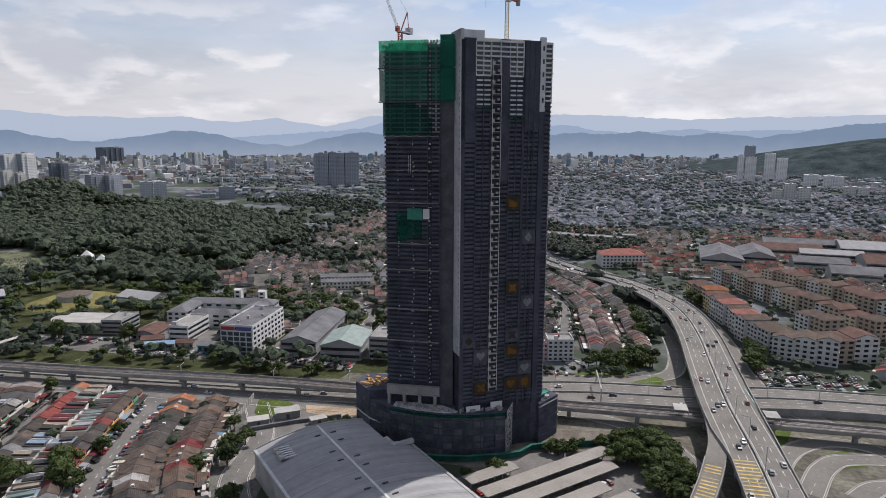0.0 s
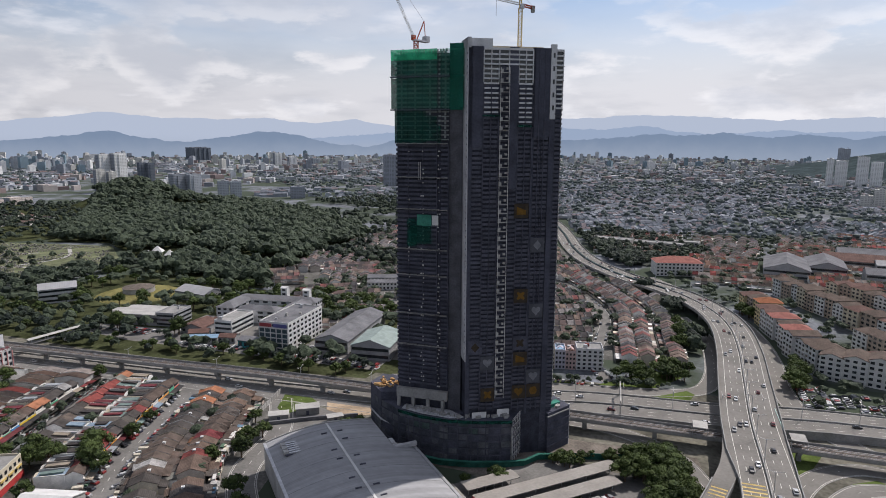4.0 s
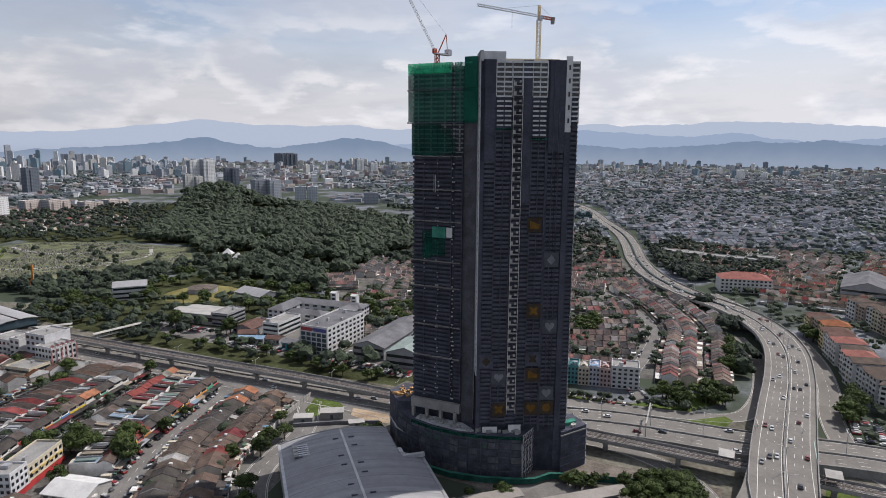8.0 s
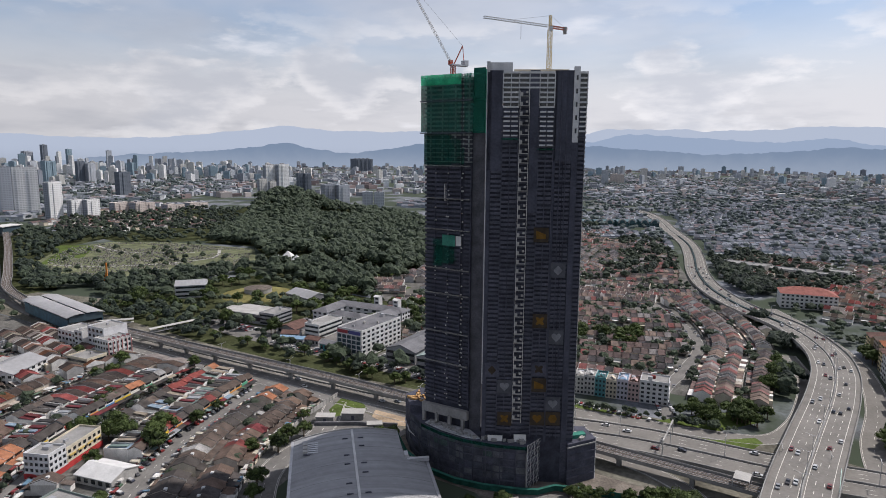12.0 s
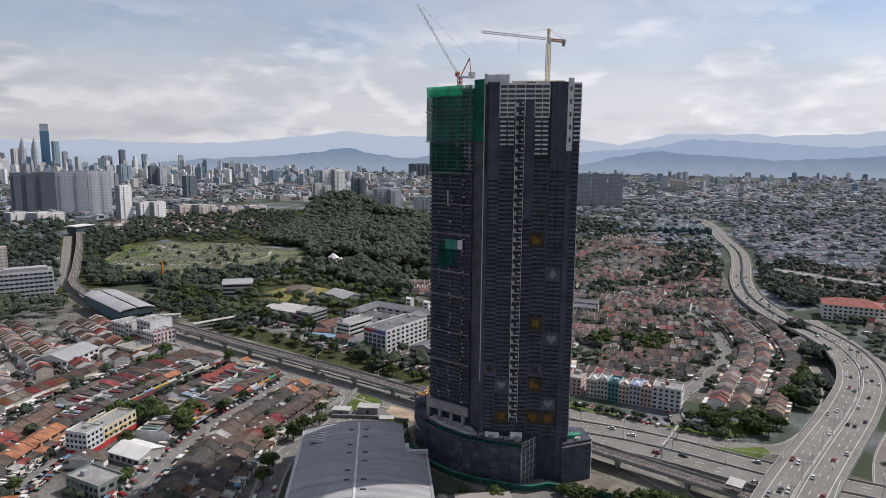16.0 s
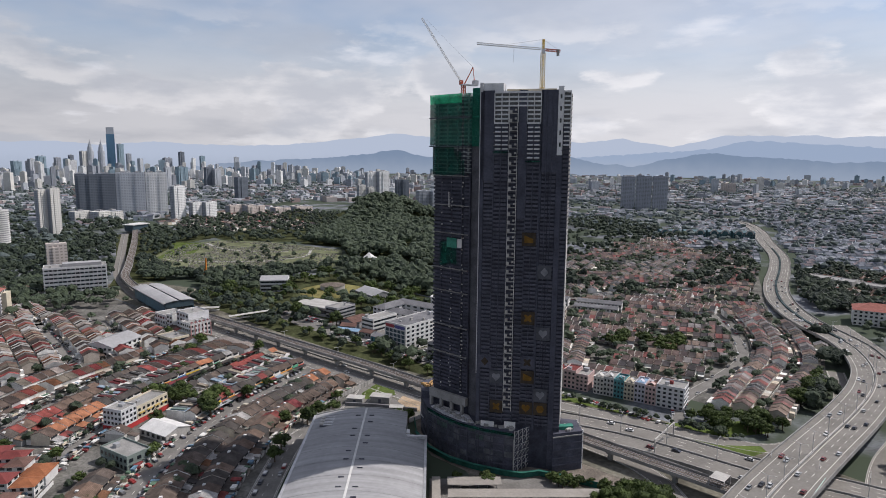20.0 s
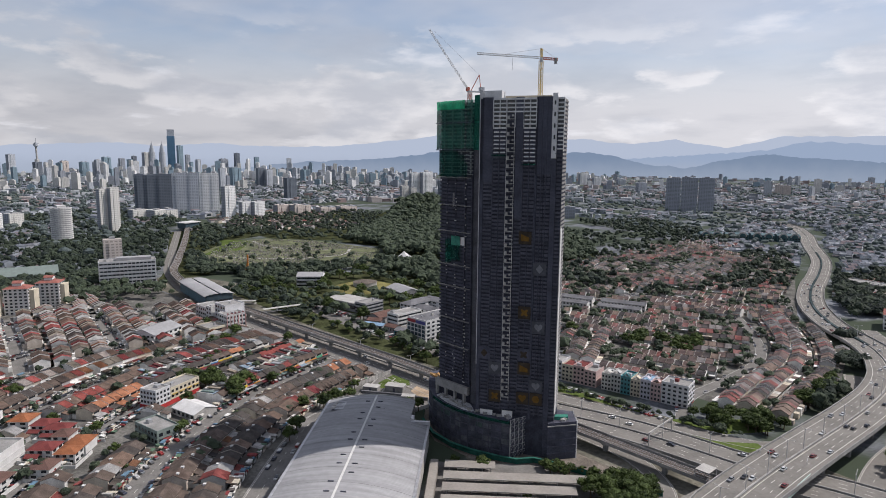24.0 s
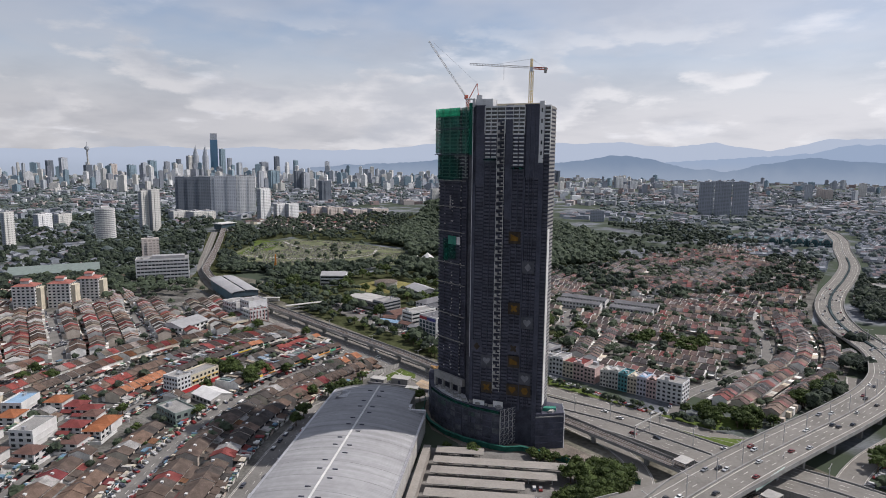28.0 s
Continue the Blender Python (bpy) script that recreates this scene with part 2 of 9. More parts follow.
M["dirt"] = mat("bare_soil", (0.34, 0.26, 0.18), 0.95, var=0.3, scale=0.1, bump=0.2)
M["grass"] = mat("grass", (0.085, 0.115, 0.035), 1.0, spec=0.0, var=0.35, scale=0.08, bump=0.3)
M["scrub"] = mat("scrub", (0.050, 0.056, 0.028), 1.0, var=0.5, scale=0.06, bump=0.4, spec=0.0)
# lightened and bluish: haze over the far ridge put into the colour
M["woods"] = mat("hazed_woods", (0.050, 0.066, 0.070), 1.0, spec=0.0, var=0.4, scale=0.02, bump=0.5)
M["white"] = mat("white_paint", (0.56, 0.555, 0.54), 0.75, var=0.12, scale=0.2)
M["cream"] = mat("cream_paint", (0.50, 0.45, 0.35), 0.8, var=0.14, scale=0.2)
M["grey"] = mat("grey_paint", (0.30, 0.30, 0.305), 0.8, var=0.14, scale=0.2)
# tower darks (screen, recess, navy, ledge) raised bluish: haze put into the colour
M["dark"] = mat("dark_screen", (0.066, 0.068, 0.088), 0.85, var=0.30, scale=0.16, bump=0.12)
M["darker"] = mat("dark_recess", (0.044, 0.046, 0.060), 0.9, var=0.3, scale=0.3)
M["estate"] = mat("estate_paving", (0.118, 0.114, 0.104), 0.95, var=0.5, scale=0.07, bump=0.05, spec=0.1)
M["carport"] = mat("beige_sheet", (0.27, 0.25, 0.225), 0.7, var=0.12, scale=0.1)
M["navy"] = mat("navy_wall", (0.060, 0.063, 0.083), 0.75, var=0.22, scale=0.14, bump=0.05)
M["sill"] = mat("charcoal_ledge", (0.074, 0.076, 0.096), 0.8, var=0.3, scale=0.2)
M["raw"] = mat("raw_concrete", (0.40, 0.40, 0.41), 0.9, var=0.22, scale=0.16, bump=0.08)
M["glass"] = mat("window_glass", (0.02, 0.025, 0.03), 0.12, var=0.2, scale=0.5, spec=0.6)


def net_mat(name, color, cover):
    """Woven net: thin cloth that light passes in part."""
    m = mat(name, color, 0.95, var=0.35, scale=0.22, bump=0.25, spec=0.05)
    n, l = m.node_tree.nodes, m.node_tree.links
    b = n["Principled BSDF"]
    cloth = n.new("ShaderNodeBsdfTranslucent")
    l.new(b.inputs["Base Color"].links[0].from_socket, cloth.inputs["Color"])
    mix1, mix2 = n.new("ShaderNodeMixShader"), n.new("ShaderNodeMixShader")
    mix1.inputs[0].default_value, mix2.inputs[0].default_value = 0.4, cover
    l.new(b.outputs[0], mix1.inputs[1])
    l.new(cloth.outputs[0], mix1.inputs[2])
    clear = n.new("ShaderNodeBsdfTransparent")
    l.new(clear.outputs[0], mix2.inputs[1])
    l.new(mix1.outputs[0], mix2.inputs[2])
    l.new(mix2.outputs[0], n["Material Output"].inputs["Surface"])
    return m


M["net"] = net_mat("green_net", (0.030, 0.185, 0.130), 0.58)
M["netdark"] = net_mat("dark_green_net", (0.016, 0.110, 0.082), 0.66)
M["nettop"] = net_mat("bright_green_net", (0.03, 0.36, 0.19), 0.85)
M["netfloor"] = mat("netted_slab", (0.24, 0.26, 0.26), 0.9, var=0.25, scale=0.3)
M["hoard"] = mat("green_hoarding", (0.025, 0.105, 0.080), 0.8, var=0.3, scale=0.3)
M["render"] = mat("white_render", (0.53, 0.53, 0.535), 0.85, var=0.14, scale=0.25)
M["sitesoil"] = mat("trodden_soil", (0.15, 0.13, 0.11), 0.95, var=0.4, scale=0.12, bump=0.2)
M["mutedteal"] = mat("muted_teal_paint", (0.055, 0.105, 0.115), 0.8, var=0.3, scale=0.1)
M["mutedroof"] = mat("dull_teal_sheet", (0.10, 0.15, 0.165), 0.8, var=0.3, scale=0.1)
M["redtile"] = mat("red_sheet_roof", (0.16, 0.045, 0.042), 0.8, var=0.2, scale=0.3, bump=0.2, lines=("Y", 0.5), spec=0.1)
M["orangetile"] = mat("orange_tiles", (0.25, 0.098, 0.048), 0.85, var=0.2, scale=0.3, bump=0.3, lines=("Y", 0.5), spec=0.1)
M["netpale"] = mat("teal_net", (0.05, 0.20, 0.15), 0.9, var=0.3, scale=0.3, bump=0.2)
M["steel"] = mat("galvanised_steel", (0.45, 0.45, 0.46), 0.5, metal=0.6, var=0.15, scale=0.5)
M["tube"] = mat("scaffold_tube", (0.55, 0.54, 0.52), 0.6, metal=0.2, var=0.2, scale=0.6)
M["redsteel"] = mat("red_painted_steel", (0.42, 0.10, 0.06), 0.6, var=0.2, scale=0.6)
M["yelsteel"] = mat("yellow_painted_steel", (0.55, 0.40, 0.14), 0.6, var=0.2, scale=0.6)
M["amber"] = mat("amber_sheet", (0.135, 0.075, 0.018), 0.8, var=0.25, scale=0.4)
M["amberdk"] = mat("brown_sheet", (0.050, 0.040, 0.030), 0.8, var=0.25, scale=0.4)
M["ghost"] = mat("grey_sheet", (0.075, 0.078, 0.090), 0.8, var=0.2, scale=0.4)
M["ghostlt"] = mat("pale_grey_sheet", (0.17, 0.175, 0.19), 0.8, var=0.2, scale=0.4)
M["roofmetal"] = mat("ribbed_metal_roof", (0.30, 0.30, 0.305), 0.8, spec=0.1, var=0.12, scale=0.05, bump=0.25, lines=("X", 1.2))
def weather(m, across, along_, amount):
    """Streaks that run down a sheet roof, on the object's own axes."""
    n, l = m.node_tree.nodes, m.node_tree.links
    b = n["Principled BSDF"]
    old = b.inputs["Base Color"].links[0].from_socket
    to, mp, t, g = n.new("ShaderNodeTexCoord"), n.new("ShaderNodeMapping"), n.new("ShaderNodeTexNoise"), n.new("ShaderNodeMapRange")
    l.new(to.outputs["Object"], mp.inputs[0])
    mp.inputs["Scale"].default_value = (across, along_, 0)
    l.new(mp.outputs[0], t.inputs["Vector"])
    t.inputs["Scale"].default_value, t.inputs["Detail"].default_value, t.inputs["Roughness"].default_value = 1.0, 5, 0.65
    g.inputs[1].default_value, g.inputs[2].default_value, g.inputs[3].default_value, g.inputs[4].default_value = 0.3, 0.7, 1 - amount, 1 + amount * 0.5
    l.new(t.outputs[0], g.inputs[0])
    sc = n.new("ShaderNodeVectorMath")
    sc.operation = "SCALE"
    l.new(old, sc.inputs[0])
    l.new(g.outputs[0], sc.inputs["Scale"])
    l.new(sc.outputs[0], b.inputs["Base Color"])
    return m


M["hallroof"] = weather(mat("hall_roof_sheet", (0.30, 0.30, 0.305), 0.75, spec=0.15, var=0.10, scale=0.04, bump=0.25, lines=("X", 0.9)), 0.32, 0.012, 0.24)
M["hallseam"] = mat("hall_roof_seam", (0.215, 0.215, 0.22), 0.8, var=0.2, scale=0.2)
M["roofgrey"] = mat("grey_sheet_roof", (0.15, 0.15, 0.158), 0.85, spec=0.05, var=0.25, scale=0.1, bump=0.2, lines=("X", 0.8))
M["bark"] = mat("bark", (0.12, 0.09, 0.065), 0.95, var=0.3, scale=1.0)
M["rubber"] = mat("rubber", (0.02, 0.02, 0.02), 0.9)
M["rail"] = mat("ballast_track", (0.125, 0.105, 0.090), 0.9, var=0.3, scale=0.5, bump=0.2)
M["peach"] = mat("peach_paint", (0.37, 0.305, 0.245), 0.8, var=0.15, scale=0.2)
M["tileroof"] = mat("terracotta_tiles", (0.125, 0.075, 0.063), 0.85, var=0.25, scale=0.2, bump=0.3, lines=("Y", 0.5), spec=0.1)
M["teal"] = mat("teal_sheet", (0.04, 0.20, 0.23), 0.6, var=0.2, scale=0.3)
M["stationglass"] = mat("teal_blue_glazing", (0.060, 0.125, 0.165), 0.4, var=0.25, scale=0.3, spec=0.3)
M["dimglass"] = mat("dark_blue_glazing", (0.045, 0.070, 0.085), 0.4, var=0.2, scale=0.3, spec=0.3)
M["verge"] = mat("dusty_verge", (0.135, 0.128, 0.105), 1.0, var=0.45, scale=0.05, bump=0.2, spec=0.0)
M["blueroof"] = mat("blue_sheet", (0.22, 0.33, 0.45), 0.6, var=0.15, scale=0.3)
M["carpaint"] = mat("car_paint", (0.5, 0.5, 0.5), 0.35, var=0.04, scale=0.5, by="object", spec=0.5,
                    ramp=[(0.70, 0.70, 0.69), (0.03, 0.03, 0.035), (0.42, 0.42, 0.42), (0.20, 0.21, 0.22), (0.60, 0.60, 0.59), (0.03, 0.035, 0.05), (0.16, 0.03, 0.03), (0.45, 0.46, 0.47)])
M["carstuff"] = mat("parked_car_paint", (0.5, 0.5, 0.5), 0.4, var=0.04, scale=0.5, by="island", spec=0.5,
                    ramp=[(0.62, 0.62, 0.61), (0.03, 0.03, 0.035), (0.40, 0.40, 0.40), (0.18, 0.19, 0.20), (0.05, 0.055, 0.07), (0.55, 0.55, 0.54), (0.05, 0.055, 0.08), (0.25, 0.035, 0.035), (0.10, 0.10, 0.105)])
ROOFS = [(0.079, 0.067, 0.060), (0.113, 0.091, 0.078), (0.054, 0.050, 0.050), (0.141, 0.102, 0.082), (0.160, 0.049, 0.045), (0.090, 0.077, 0.069), (0.165, 0.160, 0.138), (0.067, 0.059, 0.056),
         (0.134, 0.038, 0.040), (0.074, 0.064, 0.059), (0.105, 0.084, 0.073), (0.242, 0.237, 0.231), (0.106, 0.079, 0.067), (0.149, 0.077, 0.046), (0.061, 0.056, 0.055), (0.095, 0.077, 0.067), (0.286, 0.275, 0.264), (0.084, 0.072, 0.064)]
M["roofs"] = mat("house_roof", (0.1, 0.1, 0.1), 0.9, var=0.38, scale=0.25, bump=0.25, ramp=ROOFS, by="object", lines=("Y", 0.6), spec=0.08)
M["roofs_s"] = mat("house_roof_far", (0.1, 0.1, 0.1), 0.9, var=0.38, scale=0.2, ramp=[tuple(v * k for v, k in zip(c, (0.78, 0.70, 0.66))) for c in ROOFS] + [(0.21, 0.060, 0.055), (0.15, 0.090, 0.070), (0.20, 0.075, 0.065), (0.12, 0.080, 0.066)], by="island", spec=0.08)
REDS = [(0.19, 0.175, 0.17), (0.060, 0.055, 0.056), (0.138, 0.102, 0.096), (0.105, 0.080, 0.075), (0.150, 0.108, 0.100), (0.082, 0.066, 0.064), (0.170, 0.128, 0.106), (0.190, 0.078, 0.072), (0.072, 0.063, 0.062), (0.120, 0.088, 0.080), (0.185, 0.142, 0.118), (0.20, 0.105, 0.098), (0.060, 0.056, 0.058)]
M["roofs_red"] = mat("red_house_roof_far", (0.1, 0.1, 0.1), 0.9, var=0.38, scale=0.2, ramp=REDS, by="island", spec=0.08)
# distant roofs are paler and bluer: haze put into their colours
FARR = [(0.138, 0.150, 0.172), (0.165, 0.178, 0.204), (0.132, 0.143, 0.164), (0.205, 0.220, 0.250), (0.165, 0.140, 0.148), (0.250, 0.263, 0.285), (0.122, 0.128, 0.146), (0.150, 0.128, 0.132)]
M["roofs_far"] = mat("hazed_roof", (0.1, 0.1, 0.1), 0.9, var=0.2, scale=0.1, ramp=FARR, by="island", spec=0.05)
SHOPR = [(0.13, 0.034, 0.040), (0.27, 0.285, 0.30), (0.11, 0.030, 0.034), (0.055, 0.052, 0.052), (0.052, 0.046, 0.045), (0.20, 0.26, 0.32), (0.27, 0.23, 0.18), (0.045, 0.043, 0.043), (0.15, 0.20, 0.185), (0.07, 0.062, 0.058), (0.11, 0.036, 0.036), (0.06, 0.054, 0.05)]
M["shoproofs"] = mat("shop_roof", (0.1, 0.1, 0.1), 0.7, var=0.2, scale=0.25, bump=0.2, ramp=SHOPR, by="object", lines=("X", 0.6))
WALLS = [(0.68, 0.665, 0.63), (0.48, 0.465, 0.43), (0.54, 0.48, 0.385), (0.36, 0.355, 0.345), (0.74, 0.725, 0.69), (0.42, 0.37, 0.32), (0.60, 0.59, 0.565)]
M["walls"] = mat("house_wall", (0.5, 0.5, 0.5), 0.85, var=0.18, scale=0.3, ramp=WALLS, by="object")
M["walls_s"] = mat("house_wall_far", (0.5, 0.5, 0.5), 0.85, var=0.18, scale=0.3, ramp=WALLS, by="island")
# distant walls carry the same bluish haze in their colours
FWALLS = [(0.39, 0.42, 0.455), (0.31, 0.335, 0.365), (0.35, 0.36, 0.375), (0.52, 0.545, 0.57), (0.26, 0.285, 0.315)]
M["walls_far"] = mat("hazed_house_wall", (0.3, 0.3, 0.3), 0.9, var=0.2, scale=0.2, ramp=FWALLS, by="island")
M["awning"] = mat("shop_sign", (0.5, 0.5, 0.5), 0.7, var=0.15, scale=0.5, by="object",
                  ramp=[(0.62, 0.60, 0.55), (0.60, 0.42, 0.05), (0.08, 0.22, 0.42), (0.50, 0.08, 0.06), (0.60, 0.58, 0.55), (0.55, 0.25, 0.06), (0.10, 0.32, 0.20)])
M["leaf"] = leaf_mat("leaves", (0.016, 0.028, 0.011), (0.080, 0.112, 0.032))
# haze in the colour: distant leaves pale and bluish, far leaves slightly bluish
M["leaf_pale"] = leaf_mat("hazed_leaves", (0.074, 0.096, 0.098), (0.124, 0.150, 0.138))
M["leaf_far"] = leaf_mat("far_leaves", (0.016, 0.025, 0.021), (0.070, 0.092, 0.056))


M["rosetile"] = mat("rose_tiles", (0.27, 0.112, 0.092), 0.85, var=0.2, scale=0.3, bump=0.2, spec=0.1)
M["yellowwall"] = mat("yellow_wall", (0.56, 0.46, 0.27), 0.85, var=0.16, scale=0.2)
M["brownroof"] = mat("brown_tiles", (0.105, 0.080, 0.066), 0.85, var=0.25, scale=0.2, bump=0.3, lines=("Y", 0.5), spec=0.1)


# ---- building blocks ----
class Mesh:
    """Collects corners and faces; material slots by index."""

    def __init__(self):
        self.v, self.f, self.m = [], [], []

    def face(self, pts, mi=0):
        k = len(self.v)
        self.v.extend(pts)
        self.f.append(tuple(range(k, k + len(pts))))
        self.m.append(mi)

    def prism(self, poly, z0, z1, mi=0, top=None):
        k, n = len(self.v), len(poly)
        self.v.extend((x, y, z0) for x, y in poly)
        self.v.extend((x, y, z1) for x, y in poly)
        for i in range(n):
            j = (i + 1) % n
            self.f.append((k + i, k + j, k + n + j, k + n + i))
            self.m.append(mi)
        self.f.append(tuple(range(k + n, k + 2 * n)))
        self.m.append(mi if top is None else top)
        self.f.append(tuple(range(k + n - 1, k - 1, -1)))
        self.m.append(mi)

    def box(self, x, y, z0, sx, sy, sz, rot=0.0, mi=0):
        c, s = math.cos(radians(rot)), math.sin(radians(rot))
        self.prism([(x + c * a - s * b, y + s * a + c * b) for a, b in ((-sx / 2, -sy / 2), (sx / 2, -sy / 2), (sx / 2, sy / 2), (-sx / 2, sy / 2))], z0, z0 + sz, mi)

    def beam(self, a, b, r=0.1, mi=0):
        a, b = Vector(a), Vector(b)
        d = (b - a).normalized()
        u = d.cross(Vector((0, 0, 1)) if abs(d.z) < 0.9 else Vector((1, 0, 0))).normalized() * r
        w = d.cross(u).normalized() * r
        k = len(self.v)
        for p in (a, b):
            self.v.extend(tuple(p + q) for q in (u + w, u - w, -u - w, -u + w))
        for i in range(4):
            j = (i + 1) % 4
            self.f.append((k + i, k + j, k + 4 + j, k + 4 + i))
            self.m.append(mi)
        self.f += [(k + 3, k + 2, k + 1, k), (k + 4, k + 5, k + 6, k + 7)]
        self.m += [mi, mi]

    def gable(self, x, y, z0, sx, sy, rise, rot=0.0, over=0.4, thick=0.25, mi=0):
        """A pitched roof, ridge along local x."""
        c, s = math.cos(radians(rot)), math.sin(radians(rot))
        hx, hy = sx / 2 + over * 0.5, sy / 2 + over
        prof = [(-hy, z0 - over * rise / (sy / 2)), (0, z0 + rise), (hy, z0 - over * rise / (sy / 2)), (hy, z0 - over * rise / (sy / 2) + thick), (0, z0 + rise + thick), (-hy, z0 - over * rise / (sy / 2) + thick)]
        k, n = len(self.v), 6
        for a in (-hx, hx):
            self.v.extend((x + c * a - s * b, y + s * a + c * b, z) for b, z in prof)
        for i in range(n):
            j = (i + 1) % n
            self.f.append((k + i, k + n + i, k + n + j, k + j))
            self.m.append(mi)
        for q in ((0, 1, 4, 5), (1, 2, 3, 4)):
            self.f.append(tuple(k + i for i in q))
            self.f.append(tuple(k + n + i for i in reversed(q)))
            self.m += [mi, mi]

    def gable_walls(self, x, y, z0, sx, sy, h, rise, rot=0.0, mi=0):
        c, s = math.cos(radians(rot)), math.sin(radians(rot))
        k = len(self.v)
        prof = [(-sy / 2, z0), (sy / 2, z0), (sy / 2, z0 + h), (0, z0 + h + rise), (-sy / 2, z0 + h)]
        for a in (-sx / 2, sx / 2):
            self.v.extend((x + c * a - s * b, y + s * a + c * b, z) for b, z in prof)
        self.f += [(k + 4, k + 3, k + 2, k + 1, k), (k + 5, k + 6, k + 7, k + 8, k + 9), (k, k + 1, k + 6, k + 5), (k + 1, k + 2, k + 7, k + 6), (k + 4, k, k + 5, k + 9)]
        self.m += [mi] * 5

    def done(self, name, mats):
        me = bpy.data.meshes.new(name)
        me.from_pydata(self.v, [], self.f)
        for a in mats:
            me.materials.append(a)
        if len(mats) > 1:
            me.polygons.foreach_set("material_index", self.m)
        me.update()
        return me


def thing(name, label, category, at=(0, 0, 0), rz=0.0, group="", kind=""):
    ob = new(name)
    ob.empty_display_size = 0.5
    ob.matrix_basis = pose(at[0], at[1], at[2], 0, 0, rz)
    return tagged(ob, label, category, group, kind)


def part(name, mesh, parent, mats=(), label="", at=None, rz=0.0, kind=""):
    me = mesh.done(name, mats) if isinstance(mesh, Mesh) else mesh
    ob = new(name, me)
    ob.parent = parent
    if at is not None:
        ob.matrix_basis = pose(at[0], at[1], at[2], 0, 0, rz)
    return tagged(ob, label, kind=kind)


def solo(name, mesh, mats, label, category, kind="", group="", at=(0, 0, 0), rz=0.0):
    me = mesh.done(name, mats) if isinstance(mesh, Mesh) else mesh
    ob = new(name, me)
    ob.matrix_basis = pose(at[0], at[1], at[2], 0, 0, rz)
    return tagged(ob, label, category, group, kind)


def smooth(pts, n=8):
    """A smooth line through points of any dimension."""
    p = [np.array(a, float) for a in pts]
    p = [2 * p[0] - p[1]] + p + [2 * p[-1] - p[-2]]
    out = []
    for i in range(1, len(p) - 2):
        for k in range(n):
            t = k / n
            out.append(0.5 * (2 * p[i] + (p[i + 1] - p[i - 1]) * t + (2 * p[i - 1] - 5 * p[i] + 4 * p[i + 1] - p[i + 2]) * t * t + (3 * p[i] - p[i - 1] - 3 * p[i + 1] + p[i + 2]) * t ** 3))
    return out + [p[-2]]


def sides(line):
    """The unit vectors to the left of each point of a line."""
    out = []
    for i in range(len(line)):
        d = line[min(i + 1, len(line) - 1)][:2] - line[max(i - 1, 0)][:2]
        d = d / (np.linalg.norm(d) + 1e-9)
        out.append(np.array((-d[1], d[0])))
    return out


def ribbon(mb, line, a, b, lift=0.0, thick=0.3, mi=0):
    """A slab along a line from offset a to offset b (left is positive; numbers or lists), its top lift above the line."""
    n, sd = len(line), sides(line)
    k = len(mb.v)
    for i, p in enumerate(line):
        aa, bb = (a[i] if isinstance(a, list) else a), (b[i] if isinstance(b, list) else b)
        z = (p[2] if len(p) > 2 else 0.0) + lift
        q, r = p[:2] + sd[i] * aa, p[:2] + sd[i] * bb
        mb.v += [(q[0], q[1], z), (r[0], r[1], z), (r[0], r[1], z - thick), (q[0], q[1], z - thick)]
    for i in range(n - 1):
        s, e = k + 4 * i, k + 4 * i + 4
        for j in range(4):
            h = (j + 1) % 4
            mb.f.append((s + j, s + h, e + h, e + j))
            mb.m.append(mi)
    mb.f += [(k, k + 3, k + 2, k + 1), (k + 4 * n - 4, k + 4 * n - 3, k + 4 * n - 2, k + 4 * n - 1)]
    mb.m += [mi, mi]


def dashes(mb, line, off, width, step, length, lift=0.03, mi=0):
    sd = sides(line)
    run = 0.0
    for i in range(len(line) - 1):
        p, q = np.array(line[i]), np.array(line[i + 1])
        d = np.linalg.norm((q - p)[:2])
        t = (-run) % step
        while t + length < d + 1e-6 or (t < d and length < step):
            e = min(t + length, d)
            for_a, for_b = p + (q - p) * (t / d), p + (q - p) * (e / d)
            n = sd[i]
            za, zb = (for_a[2] if len(p) > 2 else 0) + lift, (for_b[2] if len(p) > 2 else 0) + lift
            c, f = for_a[:2] + n * off, for_b[:2] + n * off
            w = n * width / 2
            mb.face([(c[0] - w[0], c[1] - w[1], za), (f[0] - w[0], f[1] - w[1], zb), (f[0] + w[0], f[1] + w[1], zb), (c[0] + w[0], c[1] + w[1], za)], mi)
            t += step
        run += d


def inside(p, poly):
    x, y = p
    hit = False
    for i in range(len(poly)):
        (x0, y0), (x1, y1) = poly[i], poly[i - 1]
        if (y0 > y) != (y1 > y) and x < (x1 - x0) * (y - y0) / (y1 - y0) + x0:
            hit = not hit
    return hit


# ---- plan: lines shared by the roads, rails and houses ----
LRT = smooth([(-1060, 498, 7), (-996, 471, 7), (-880, 424, 7), (-766, 376, 7), (-650, 326, 7), (-560, 289, 7), (-440, 272, 7), (-300, 277, 7), (-230, 281.5, 7), (-165, 286, 7), (-100, 288, 6.6), (0, 288.7, 6.4), (60, 288.5, 6.4), (150, 287.5, 6.6), (330, 285, 7), (600, 283, 7)], 8)
HIGHWAY = smooth([(-1000, 455, 0.1), (-760, 358, 0.1), (-600, 297, 0.1), (-470, 275, 0.1), (-300, 282, 0.1), (-150, 291, 0.1), (-60, 302, 0.6), (0, 313, 2.6), (60, 317, 3.2), (110, 326, 3.0), (200, 330, 2.0), (340, 334, 1.2), (620, 340, 0.5)], 8)
